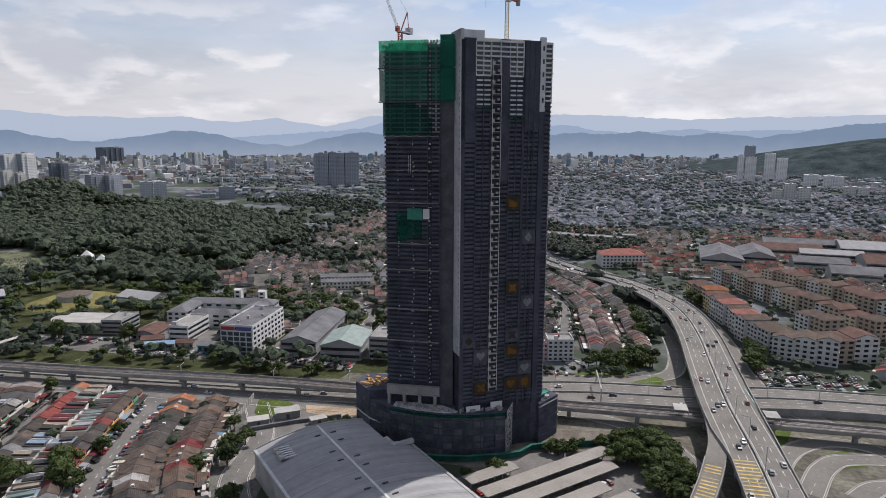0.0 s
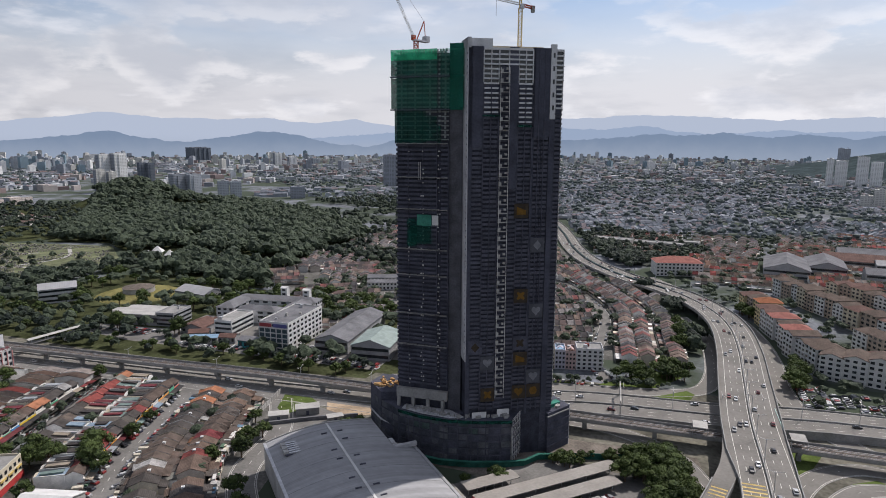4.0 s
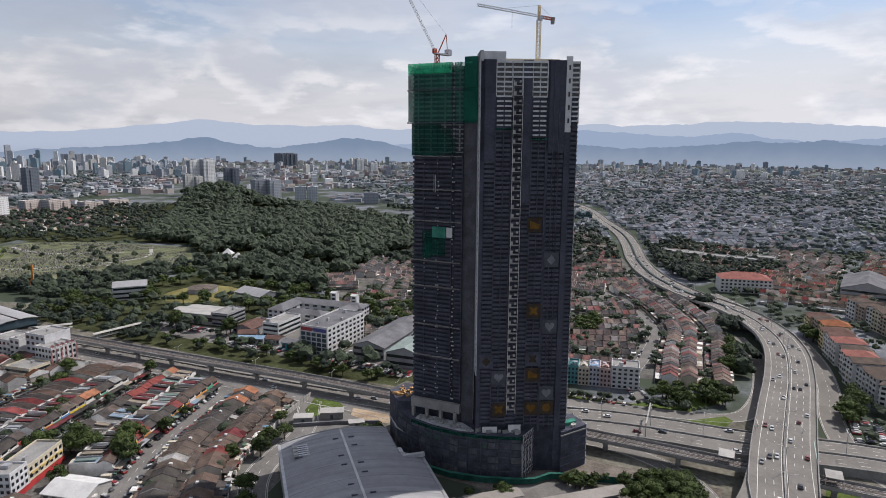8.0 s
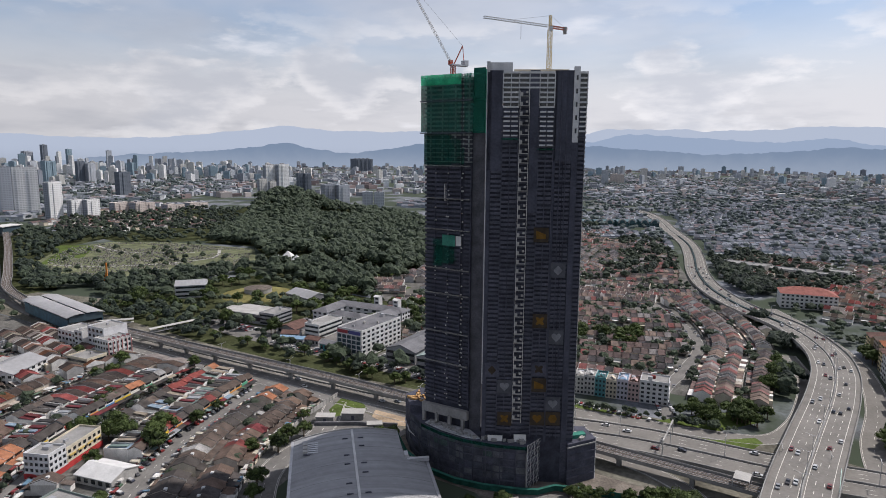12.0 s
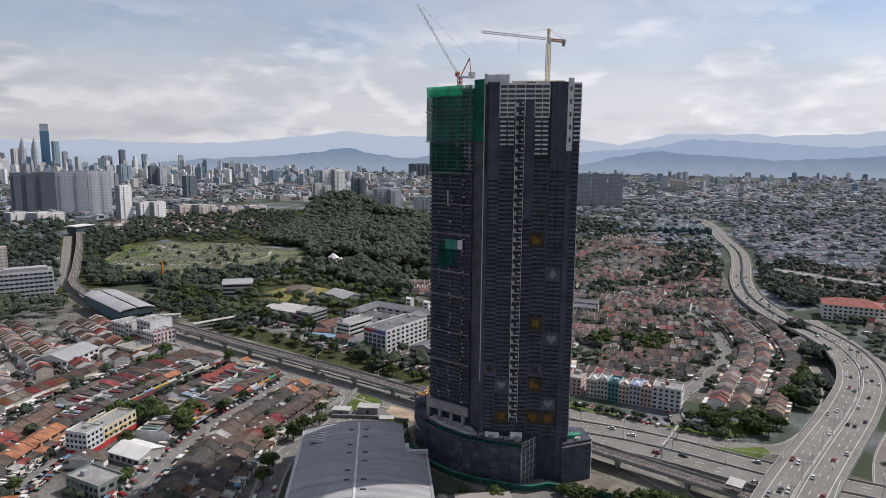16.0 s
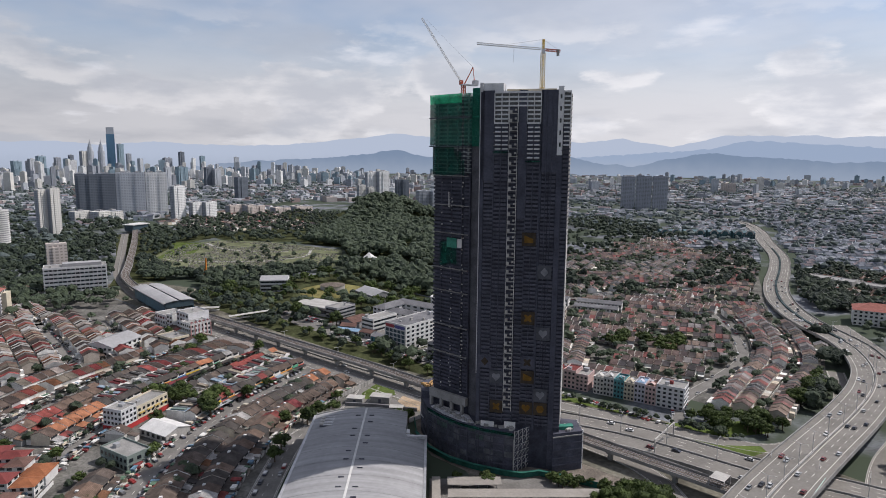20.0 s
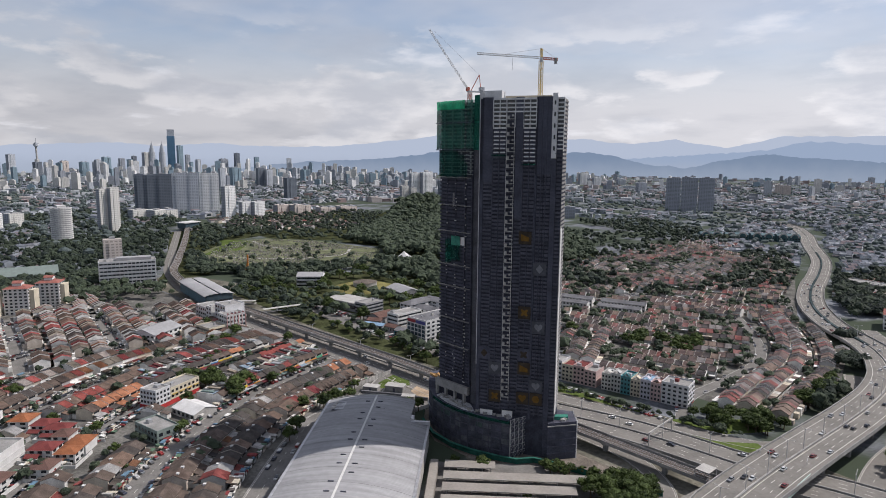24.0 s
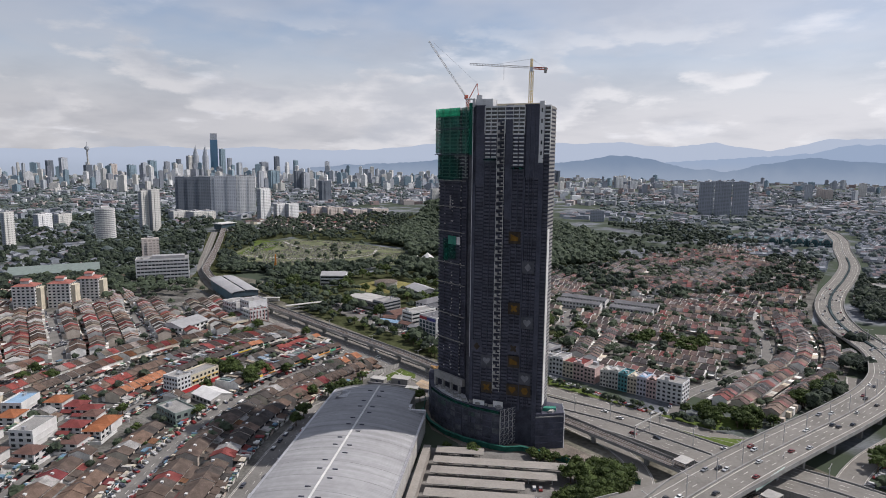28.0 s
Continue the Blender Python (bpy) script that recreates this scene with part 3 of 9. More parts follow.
FLYOVER = smooth([(-520, 1640, 0.3), (-342, 1478, 0.3), (-258, 1330, 0.3), (-194, 1165, 0.3), (-131, 1010, 0.5), (-97, 895, 0.8), (-70, 785, 1.0), (-41, 697, 2.0), (-3, 622, 4.0), (43, 557, 6.5), (65.5, 503, 8.5), (74.5, 455, 10), (75.5, 402, 11), (72.2, 340, 11.5), (69.8, 292, 11.5), (69, 230, 11.5), (64, 150, 11), (54, 60, 10), (42, -60, 8)], 8)
RAMP = smooth([(61.5, 290, 11.4), (58.6, 258, 11.3), (54.5, 240, 11.1), (48.8, 221, 10.8), (40, 195, 10), (34, 165, 9), (28, 120, 7), (20, 40, 5)], 8)
MAIN = smooth([(10, 0), (-20, 30), (-45, 54), (-88, 91), (-133, 131), (-171, 184), (-189, 230), (-201, 268)], 10)
SHEDROAD = smooth([(30, 40), (-10, 85), (-57, 130), (-104, 178), (-124, 205), (-131, 240), (-150, 272)], 8)
SLIP = smooth([(-110, 318, 0.1), (-60, 326, 0.1), (-10, 337, 0.1), (28, 344, 0.1), (52, 354, 0.1), (61, 380, 0.1), (63, 420, 0.1), (60, 458, 0.1), (46, 503, 0.1)], 8)
EAST = smooth([(118, 300, 0.1), (100, 330, 0.1), (94, 370, 0.1), (96, 420, 0.1), (93, 470, 0.1), (82, 520, 0.1), (55, 580, 0.1), (20, 640, 0.1)], 8)
LOOP = smooth([(74, 235, 0.1), (84, 262, 0.1), (95, 278, 0.1), (110, 287, 0.1), (126, 284, 0.1), (133, 270, 0.1), (128, 256, 0.1), (114, 250, 0.1), (104, 240, 0.1)], 8)
LOOPB = smooth([(88, 240, 0.1), (100, 262, 0.1), (114, 272, 0.1), (150, 274, 0.1), (230, 270, 0.1)], 8)
UNDER = smooth([(-30, 296, 0.1), (10, 292, 0.1), (35, 278, 0.1), (48, 256, 0.1), (52, 225, 0.1), (45, 190, 0.1)], 8)
LANE_A = smooth([(6, 352), (-6, 384), (-5, 436), (-8, 490), (-30, 540), (-70, 600)], 6)
LANE_B = smooth([(-118, 345), (-140, 411), (-145, 440), (-185, 490), (-196, 545), (-170, 640)], 6)
ROADS = [(LANE_A, 4.5), (LANE_B, 4.5), (LRT, 9), (HIGHWAY, 20), (FLYOVER, 19), (SLIP, 8), (EAST, 8), (SHEDROAD, 7), (MAIN, 7), (RAMP, 8), (LOOP, 7), (LOOPB, 7), (UNDER, 7)]

# ---- ground and distance ----
g = Mesh()
rings = [0, 60, 140, 260, 420, 650, 1000, 1500, 2200, 3100, 4100, 4880]
SEG = 72
for r0, r1 in zip(rings, rings[1:]):
    for i in range(SEG):
        a0, a1 = 2 * math.pi * i / SEG, 2 * math.pi * (i + 1) / SEG
        q = [(60 + r * math.cos(a), 120 + r * math.sin(a), 0.0) for r, a in ((r0, a0), (r1, a0), (r1, a1), (r0, a1))]
        g.face(q if r0 else q[1:3] + [(60, 120, 0.0)])
solo("ground", g, [M["ground"]], "blue-grey city ground with patches of green", "ground", "structure")


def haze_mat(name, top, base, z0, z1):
    """Backdrop of far hills that glows: haze painted in, paler towards the plain, faintly mottled by woods and valleys.
    """
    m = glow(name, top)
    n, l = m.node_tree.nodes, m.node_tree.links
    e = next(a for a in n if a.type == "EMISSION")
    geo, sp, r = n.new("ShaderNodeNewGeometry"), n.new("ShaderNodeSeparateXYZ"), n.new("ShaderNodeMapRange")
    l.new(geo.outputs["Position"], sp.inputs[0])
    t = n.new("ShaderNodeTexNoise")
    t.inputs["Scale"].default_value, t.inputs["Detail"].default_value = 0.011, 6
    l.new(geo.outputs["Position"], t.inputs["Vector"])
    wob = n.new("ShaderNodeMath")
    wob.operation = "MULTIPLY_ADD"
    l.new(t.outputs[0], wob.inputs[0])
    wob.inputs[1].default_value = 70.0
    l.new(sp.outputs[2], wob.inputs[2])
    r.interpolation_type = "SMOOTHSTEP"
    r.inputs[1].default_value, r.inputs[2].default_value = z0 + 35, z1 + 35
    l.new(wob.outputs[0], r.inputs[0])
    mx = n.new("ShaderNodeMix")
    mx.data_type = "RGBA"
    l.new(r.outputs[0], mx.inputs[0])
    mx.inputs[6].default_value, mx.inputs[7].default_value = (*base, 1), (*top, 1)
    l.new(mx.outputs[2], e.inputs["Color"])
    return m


def ridge_at(name, radius, az0, step, tops, top, base, seed, rough=1.0):
    """A hazy ridge on the horizon; tops: heights at even steps of azimuth from az0."""
    mb = Mesh()
    n = (len(tops) - 1) * 14
    pts = []
    for i in range(n + 1):
        f = i / 14
        k = min(int(f), len(tops) - 2)
        t = f - k
        t = 0.5 * t + 0.5 * t * t * (3 - 2 * t)
        h = tops[k] * (1 - t) + tops[k + 1] * t + rough * (9 * noise.noise((i * 0.17, seed, 0)) + 5 * noise.noise((i * 0.6, seed, 3)) + 2 * noise.noise((i * 1.9, seed, 5)))
        a = radians(az0 + step * f)
        pts.append((radius * math.cos(a), radius * math.sin(a), max(h, -18)))
    for p, q in zip(pts, pts[1:]):
        mb.face([(p[0], p[1], -20), (q[0], q[1], -20), q, p])
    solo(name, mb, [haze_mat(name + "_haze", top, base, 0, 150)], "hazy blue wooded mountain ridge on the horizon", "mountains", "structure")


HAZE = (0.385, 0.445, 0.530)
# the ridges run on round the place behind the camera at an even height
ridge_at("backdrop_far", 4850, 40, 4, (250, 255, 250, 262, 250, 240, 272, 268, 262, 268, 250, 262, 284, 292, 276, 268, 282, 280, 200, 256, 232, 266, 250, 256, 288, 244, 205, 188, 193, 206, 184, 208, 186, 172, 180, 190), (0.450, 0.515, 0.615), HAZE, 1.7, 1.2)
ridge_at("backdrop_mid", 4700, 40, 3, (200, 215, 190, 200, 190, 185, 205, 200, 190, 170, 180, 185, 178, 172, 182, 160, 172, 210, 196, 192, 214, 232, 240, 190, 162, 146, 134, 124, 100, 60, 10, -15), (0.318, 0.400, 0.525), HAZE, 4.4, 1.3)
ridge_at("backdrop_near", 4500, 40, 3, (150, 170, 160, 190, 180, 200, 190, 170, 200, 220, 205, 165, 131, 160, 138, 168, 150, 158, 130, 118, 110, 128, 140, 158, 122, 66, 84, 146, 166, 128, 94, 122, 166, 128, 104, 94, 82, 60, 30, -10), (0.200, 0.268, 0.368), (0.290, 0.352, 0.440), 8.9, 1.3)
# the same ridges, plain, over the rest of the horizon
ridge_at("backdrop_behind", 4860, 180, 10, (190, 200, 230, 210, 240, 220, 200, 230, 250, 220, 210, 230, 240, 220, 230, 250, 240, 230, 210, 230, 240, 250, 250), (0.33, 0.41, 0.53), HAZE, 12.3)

# ---- roads ----
mb = Mesh()
hw_half = [5.5 + 7.5 * min(1.0, max(0.0, (p[0] + 540) / 120)) for p in HIGHWAY]
ribbon(mb, HIGHWAY, [-v for v in hw_half], hw_half, 0.0, 1.1)
hw = solo("road_highway", mb, [M["road"]], "wide worn asphalt dual carriageway", "highway", "structure")
mb = Mesh()
for off in (-12.2, -0.9, 0.9, 12.2):
    ribbon(mb, HIGHWAY[26:], off - 0.12, off + 0.12, 0.03, 0.03)
for off in (-8.5, -4.8, 4.8, 8.5):
    dashes(mb, HIGHWAY[26:], off, 0.22, 9.0, 3.5, 0.035)
part("lane_marking", mb, hw, [M["paint"]], "white lane lines", kind="stuff")
mb = Mesh()
ribbon(mb, HIGHWAY, -0.35, 0.35, 0.85, 0.85)
part("median_barrier", mb, hw, [M["concrete"]], "concrete median barrier")
mb = Mesh()
seg = HIGHWAY[46:]
ribbon(mb, seg, -13.5, -12.9, 0.9, 4.6)
part("retaining_wall", mb, hw, [M["concrete"]], "grey concrete retaining wall")
mb = Mesh()
ribbon(mb, seg, 12.9, 13.4, 0.8, 4.0)
part("retaining_wall", mb, hw, [M["concrete"]], "grey concrete retaining wall")


def plain_road(name, line, half, label, material, marks=True, kerb=True):
    q = Mesh()
    ribbon(q, [np.array((p[0], p[1], 0.07)) for p in line], -half, half, 0, 0.3)
    rd = solo(name, q, [material], label, "road", "structure")
    if marks:
        q = Mesh()
        dashes(q, [np.array((p[0], p[1], 0.07)) for p in line], 0, 0.18, 8, 3, 0.02)
        for off in (-half + 0.5, half - 0.5):
            ribbon(q, [np.array((p[0], p[1], 0.07)) for p in line], off - 0.08, off + 0.08, 0.02, 0.02)
        part("lane_marking", q, rd, [M["paint"]], kind="stuff")
    if kerb:
        for s in (-1, 1):
            q = Mesh()
            ribbon(q, [np.array((p[0], p[1], 0.2)) for p in line], min(s * half, s * (half + 0.3)), max(s * half, s * (half + 0.3)), 0, 0.4)
            part("kerb", q, rd, [M["pale"]])
    return rd


plain_road("road_main_street", MAIN, 6.5, "straight asphalt street lined with parked cars", M["street"])
plain_road("road_shed", SHEDROAD, 5.5, "asphalt service road beside the big shed", M["street"])
plain_road("road_slip", SLIP, 5, "curving slip road joining the highway", M["road"])
plain_road("road_east", EAST, 5.5, "asphalt road running beside the flyover", M["road"])
plain_road("road_loop", LOOP, 4.5, "looping interchange road", M["road"])
plain_road("road_loop_b", LOOPB, 4.5, "curving interchange road", M["road"])
plain_road("road_under", UNDER, 4.5, "road curving under the flyover", M["road"])
plain_road("road_lane_north", LANE_A, 3.4, "residential street leading from the highway", M["street"], marks=False)
plain_road("road_lane_north_b", LANE_B, 3.4, "winding residential street", M["street"], marks=False)
q = Mesh()
q.prism([(-600, 300), (-560, 256), (-95, 262), (-90, 255), (60, 190), (170, 190), (300, 250), (300, 346), (95, 346), (45, 352), (-110, 340), (-470, 338)], -0.2, 0.022)
solo("verge_ground", q, [M["verge"]], "dusty verge between railway and highway", "verge", "structure")
FRONT = smooth([(-420, 258), (-330, 264), (-230, 270), (-140, 275), (-95, 276)], 6)
plain_road("road_front", FRONT, 4, "frontage road beside the rail viaduct", M["street"])

# ---- flyover ----
half_w = [12.3 - 2.7 * min(1.0, max(0.0, (262 - p[1]) / 22)) for p in FLYOVER]
right_w = [12.2 - 2.2 * min(1.0, max(0.0, (300 - p[1]) / 60)) for p in FLYOVER]
# the line runs towards the camera, so its left is east (+x)
fly = thing("road_flyover", "long curving concrete flyover with six lanes of traffic", "flyover", kind="structure")
mb = Mesh()
ribbon(mb, FLYOVER, [-h for h in half_w], right_w, 0, 1.3)
part("deck", mb, fly, [M["road"]], "worn pale asphalt deck")
for s, w in ((-1, half_w), (1, right_w)):
    mb = Mesh()
    ribbon(mb, FLYOVER, [s * h - 0.2 for h in w], [s * h + 0.2 for h in w], 0.95, 2.0)
    part("parapet", mb, fly, [M["concrete"]], "concrete parapet")
mb = Mesh()
ribbon(mb, FLYOVER, -0.3, 0.3, 0.8, 0.8)
part("median_barrier", mb, fly, [M["concrete"]], "concrete median barrier")
mb = Mesh()
ribbon(mb, [p for p in FLYOVER if 560 < p[1] < 1100], -1.1, 1.1, 0.9, 0.8)
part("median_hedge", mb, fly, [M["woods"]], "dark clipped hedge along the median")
mb = Mesh()
for off in (-9.2, -0.9, 0.9, 9.4):
    ribbon(mb, FLYOVER, off - 0.1, off + 0.1, 0.025, 0.02)
for off in (-6.6, -3.7, 3.7, 6.6):
    dashes(mb, FLYOVER, off, 0.2, 9, 3.5, 0.03)
part("lane_marking", mb, fly, [M["paint"]], "white lane lines", kind="stuff")
mb = Mesh()
for i in range(20):
    y = 238 - i * 2.6
    x = 69.0 - max(0.0, 230 - y) * 0.05
    mb.face([(x - 9.0, y, 11.56), (x - 1.2, y, 11.56), (x - 1.2, y + 0.9, 11.56), (x - 9.0, y + 0.9, 11.56)])
part("rumble_bars", mb, fly, [M["yellow"]], "yellow transverse bars", kind="stuff")
for i in range(56, len(FLYOVER) - 2, 4):
    p = FLYOVER[i]
    if p[2] < 4:
        continue
    d = FLYOVER[i + 1][:2] - FLYOVER[i][:2]
    a = math.degrees(math.atan2(d[1], d[0]))
    mb = Mesh()
    mb.box(0, -5.5, 0, 2.0, 3.0, p[2] - 2.6, 0)
    mb.box(0, 5.5, 0, 2.0, 3.0, p[2] - 2.6, 0)
    mb.box(0, 0, p[2] - 2.6, 2.2, 20, 1.4, 0)
    part("pier", mb, fly, [M["concrete"]], "concrete pier with crosshead", at=(p[0], p[1], 0), rz=a)
ramp = thing("road_ramp", "narrow concrete flyover ramp with yellow bars", "ramp", kind="structure")
mb = Mesh()
ribbon(mb, RAMP, -3.6, 3.6, 0.02, 1.2)
part("deck", mb, ramp, [M["road"]])
for s in (-1, 1):
    mb = Mesh()
    ribbon(mb, RAMP[17:], s * 3.6 - 0.2, s * 3.6 + 0.2, 0.9, 1.9)
    part("parapet", mb, ramp, [M["concrete"]])
mb = Mesh()
dashes(mb, RAMP[19:], 0, 5.6, 2.4, 0.9, 0.05)
part("rumble_bars", mb, ramp, [M["yellow"]], kind="stuff")
for i in range(14, len(RAMP) - 2, 8):
    p = RAMP[i]
    mb = Mesh()
    mb.box(0, 0, 0, 1.8, 1.8, p[2] - 2.0)
    mb.box(0, 0, p[2] - 2.2, 6.5, 1.8, 1.2)
    part("pier", mb, ramp, [M["concrete"]], at=(p[0], p[1], 0))

# ---- elevated railway ----
rail = thing("rail_viaduct", "elevated double-track railway on concrete piers", "railway", kind="structure")
run, last = 0.0, 0
for i in range(1, len(LRT)):
    run += float(np.linalg.norm(LRT[i][:2] - LRT[i - 1][:2]))
    if run > 26 or i == len(LRT) - 1:
        seg = LRT[last:i + 1]
        mb = Mesh()
        ribbon(mb, seg, -4.2, 4.2, -0.9, 0.45)
        ribbon(mb, seg, -2.0, 2.0, -1.3, 1.3)
        part("girder", mb, rail, [M["concrete"]], "grey concrete girder")
        for s in (-1, 1):
            mb = Mesh()
            ribbon(mb, seg, s * 4.1 - 0.12, s * 4.1 + 0.12, 0.25, 1.35)
            part("parapet", mb, rail, [M["concrete"]])
            mb = Mesh()
            ribbon(mb, seg, s * 2.0 - 1.7, s * 2.0 + 1.7, -0.75, 0.2)
            tr = part("track_bed", mb, rail, [M["rail"]], "brown track bed")
            mb = Mesh()
            for o in (-0.72, 0.72):
                ribbon(mb, seg, s * 2.0 + o - 0.06, s * 2.0 + o + 0.06, -0.55, 0.2)
            part("rails", mb, tr, [M["steel"]])
        d = seg[-1][:2] - seg[0][:2]
        mb = Mesh()
        mb.box(0, 0, 0, 1.9, 1.9, 3.6)
        mb.prism([(-0.9, -0.95), (0.9, -0.95), (0.9, 0.95), (-0.9, 0.95)], 3.4, 4.0)
        mb.box(0, 0, 3.6, 1.9, 5.4, 0.9)
        part("pier", mb, rail, [M["concrete"]], "concrete pier with flared head", at=(seg[0][0], seg[0][1], 0), rz=math.degrees(math.atan2(d[1], d[0])))
        run, last = 0.0, i
for sx in (49, 87):
    c = thing("track_canopy", "small white protective roof over the railway", "canopy", at=(sx, 288.6, 6))
    mb = Mesh()
    mb.box(0, 0, 3.6, 6, 7.4, 0.25)
    part("roof", mb, c, [M["pale"]])
    for px in (-3, 3):
        for py in (-3.6, 3.6):
            mb = Mesh()
            mb.box(px, py, -0.2, 0.25, 0.25, 3.8)
            part("post", mb, c, [M["steel"]])

# ---- station ----
st = thing("rail_station", "elevated railway station with a long grey curved roof", "station", at=(-436, 273, 0), rz=-6)
mb = Mesh()
for sgn in (-1, 1):
    for k in range(8):
        y0, y1 = sgn * (0.8 + k * 1.6), sgn * (0.8 + (k + 1) * 1.6)
        z0, z1 = 14.5 - 0.045 * (k - 2) ** 2, 14.5 - 0.045 * (k - 1) ** 2
        pts = [(-44, y0, z0), (44, y0, z0), (44, y1, z1), (-44, y1, z1)]
        mb.face(pts if sgn > 0 else pts[::-1])
        mb.face([(p[0], p[1], p[2] - 0.25) for p in (pts[::-1] if sgn > 0 else pts)])
part("roof", mb, st, [M["roofmetal"]], "pale grey curved metal roof")
for s in (-1, 1):
    mb = Mesh()
    mb.box(0, s * 12, 3, 84, 0.4, 8)
    part("side_wall", mb, st, [M["stationglass"]], "blue glazed wall")
mb = Mesh()
mb.box(0, 0, 3.2, 86, 24, 1.0)
part("platform", mb, st, [M["concrete"]])
for s in (-1, 1):
    mb = Mesh()
    mb.box(s * 43, 0, 8.6, 0.4, 23.6, 4.6)
    part("end_screen", mb, st, [M["dimglass"]], "dark glazed end screen")
for i in range(7):
    for s in (-1, 1):
        mb = Mesh()
        mb.box(-39 + i * 13, s * 10, 0, 1.2, 1.2, 3.2)
        part("column", mb, st, [M["concrete"]])
mb = Mesh()
mb.gable(-62, 12, 7, 40, 4.5, 0.6, 25)
mb.box(-62, 12, 4, 40, 4, 0.4, 25)
part("footbridge", mb, st, [M["pale"]], "covered footbridge")
mb = Mesh()
mb.gable(48, 18, 6, 26, 4, 0.6, 60)
mb.box(48, 18, 3.5, 26, 3.6, 0.4, 60)
part("footbridge", mb, st, [M["pale"]], "covered footbridge")
st2 = thing("rail_station", "distant elevated station with a pale roof across the tracks", "station", at=(-1010, 478, 0), rz=22)
mb = Mesh()
mb.box(0, 0, 14, 24, 38, 1.2)
part("roof", mb, st2, [M["white"]])
mb = Mesh()
mb.box(0, 0, 4, 20, 32, 9)
part("side_wall", mb, st2, [M["dimglass"]])
mb = Mesh()
mb.box(0, 0, 0, 30, 16, 4)
part("base", mb, st2, [M["concrete"]])

# ---- the towers under construction ----
PITCH = 1.785
tw = thing("tower_under_construction", "two very tall dark apartment towers under construction, wrapped in nets", "tower")


def ledges(mb, face, u0, u1, z0, z1, h, out, skip=None):
    """Rows of ledges on a face; face(u, v) gives the plan point u along and v out of the wall."""
    z, k = z1 - h, 0
    while z > z0:
        if skip is None or not skip(k, z):
            a, b, c, d = face(u0, 0), face(u1, 0), face(u1, out), face(u0, out)
            mb.prism([d, c, b, a], z, z + h)
        z -= PITCH
        k += 1


# tower B, turned 29 degrees; its local frame: u along the front, v outward
bang = radians(29.0)
B0 = (-44.1, 243.9)


def fb(u, v):
    return (B0[0] + u * math.cos(bang) + v * math.sin(bang), B0[1] + u * math.sin(bang) - v * math.cos(bang))


def fb_box(mb, u0, u1, v0, v1, z0, z1):
    mb.prism([fb(u0, v1), fb(u1, v1), fb(u1, v0), fb(u0, v0)], z0, z1)


BW, BD = 37.4, 11.7
rb_ = random.Random(9)
mb = Mesh()
fb_box(mb, 0.15, BW - 0.15, -BD, -0.7, 0, 164.6)
core = part("core", mb, tw, [M["darker"]], "dark unfinished core")
for u0, u1, z0 in ((0, 1.6, 18), (0, 5.9, 128), (16.2, 19.7, 112), (25.3, 26.2, 18), (25.3, 32.3, 132)):
    mb = Mesh()
    fb_box(mb, u0, u1, -1.0, 0.0, z0, 165.6)
    part("wall_panel", mb, tw, [M["navy"]], "dark navy wall wrapped in mesh")
for u0, u1 in ((1.6, 5.9), (5.9, 8.9), (8.9, 11.9), (11.9, 16.2), (16.2, 19.7), (19.7, 22.5), (22.5, 25.3), (26.2, 29.2), (29.2, 32.3), (34.5, BW)):
    mb = Mesh()
    bot = 128.0 if u0 < 5 else 141.5 if u0 < 11 else 158.0 if u0 < 12 else 112.0 if u0 < 19 else 137.7 if u0 < 26 else 132.0 if u0 < 32 else 142.4
    mb2 = Mesh()
    z = bot - 0.95
    while z > 20:
        jut = -0.12 - 0.10 * rb_.random()
        fb_box(mb2, u0 + 0.15, u1 - 0.15, -0.7, jut, z, z + rb_.uniform(0.85, 1.15))
        z -= PITCH
    part("ledge_column", mb2, tw, [M["sill"]], "rows of dark ledges", kind="stuff")
for u in (5.9, 8.9, 11.9, 19.7, 22.5, 25.3, 34.5, 28.0, 30.2):
    mb = Mesh()
    fb_box(mb, u - 0.16, u + 0.16, -0.7, 0.18, 20, 165 if u in (28.0, 30.2) else 150)
    part("screen_seam", mb, tw, [M["dark"]])
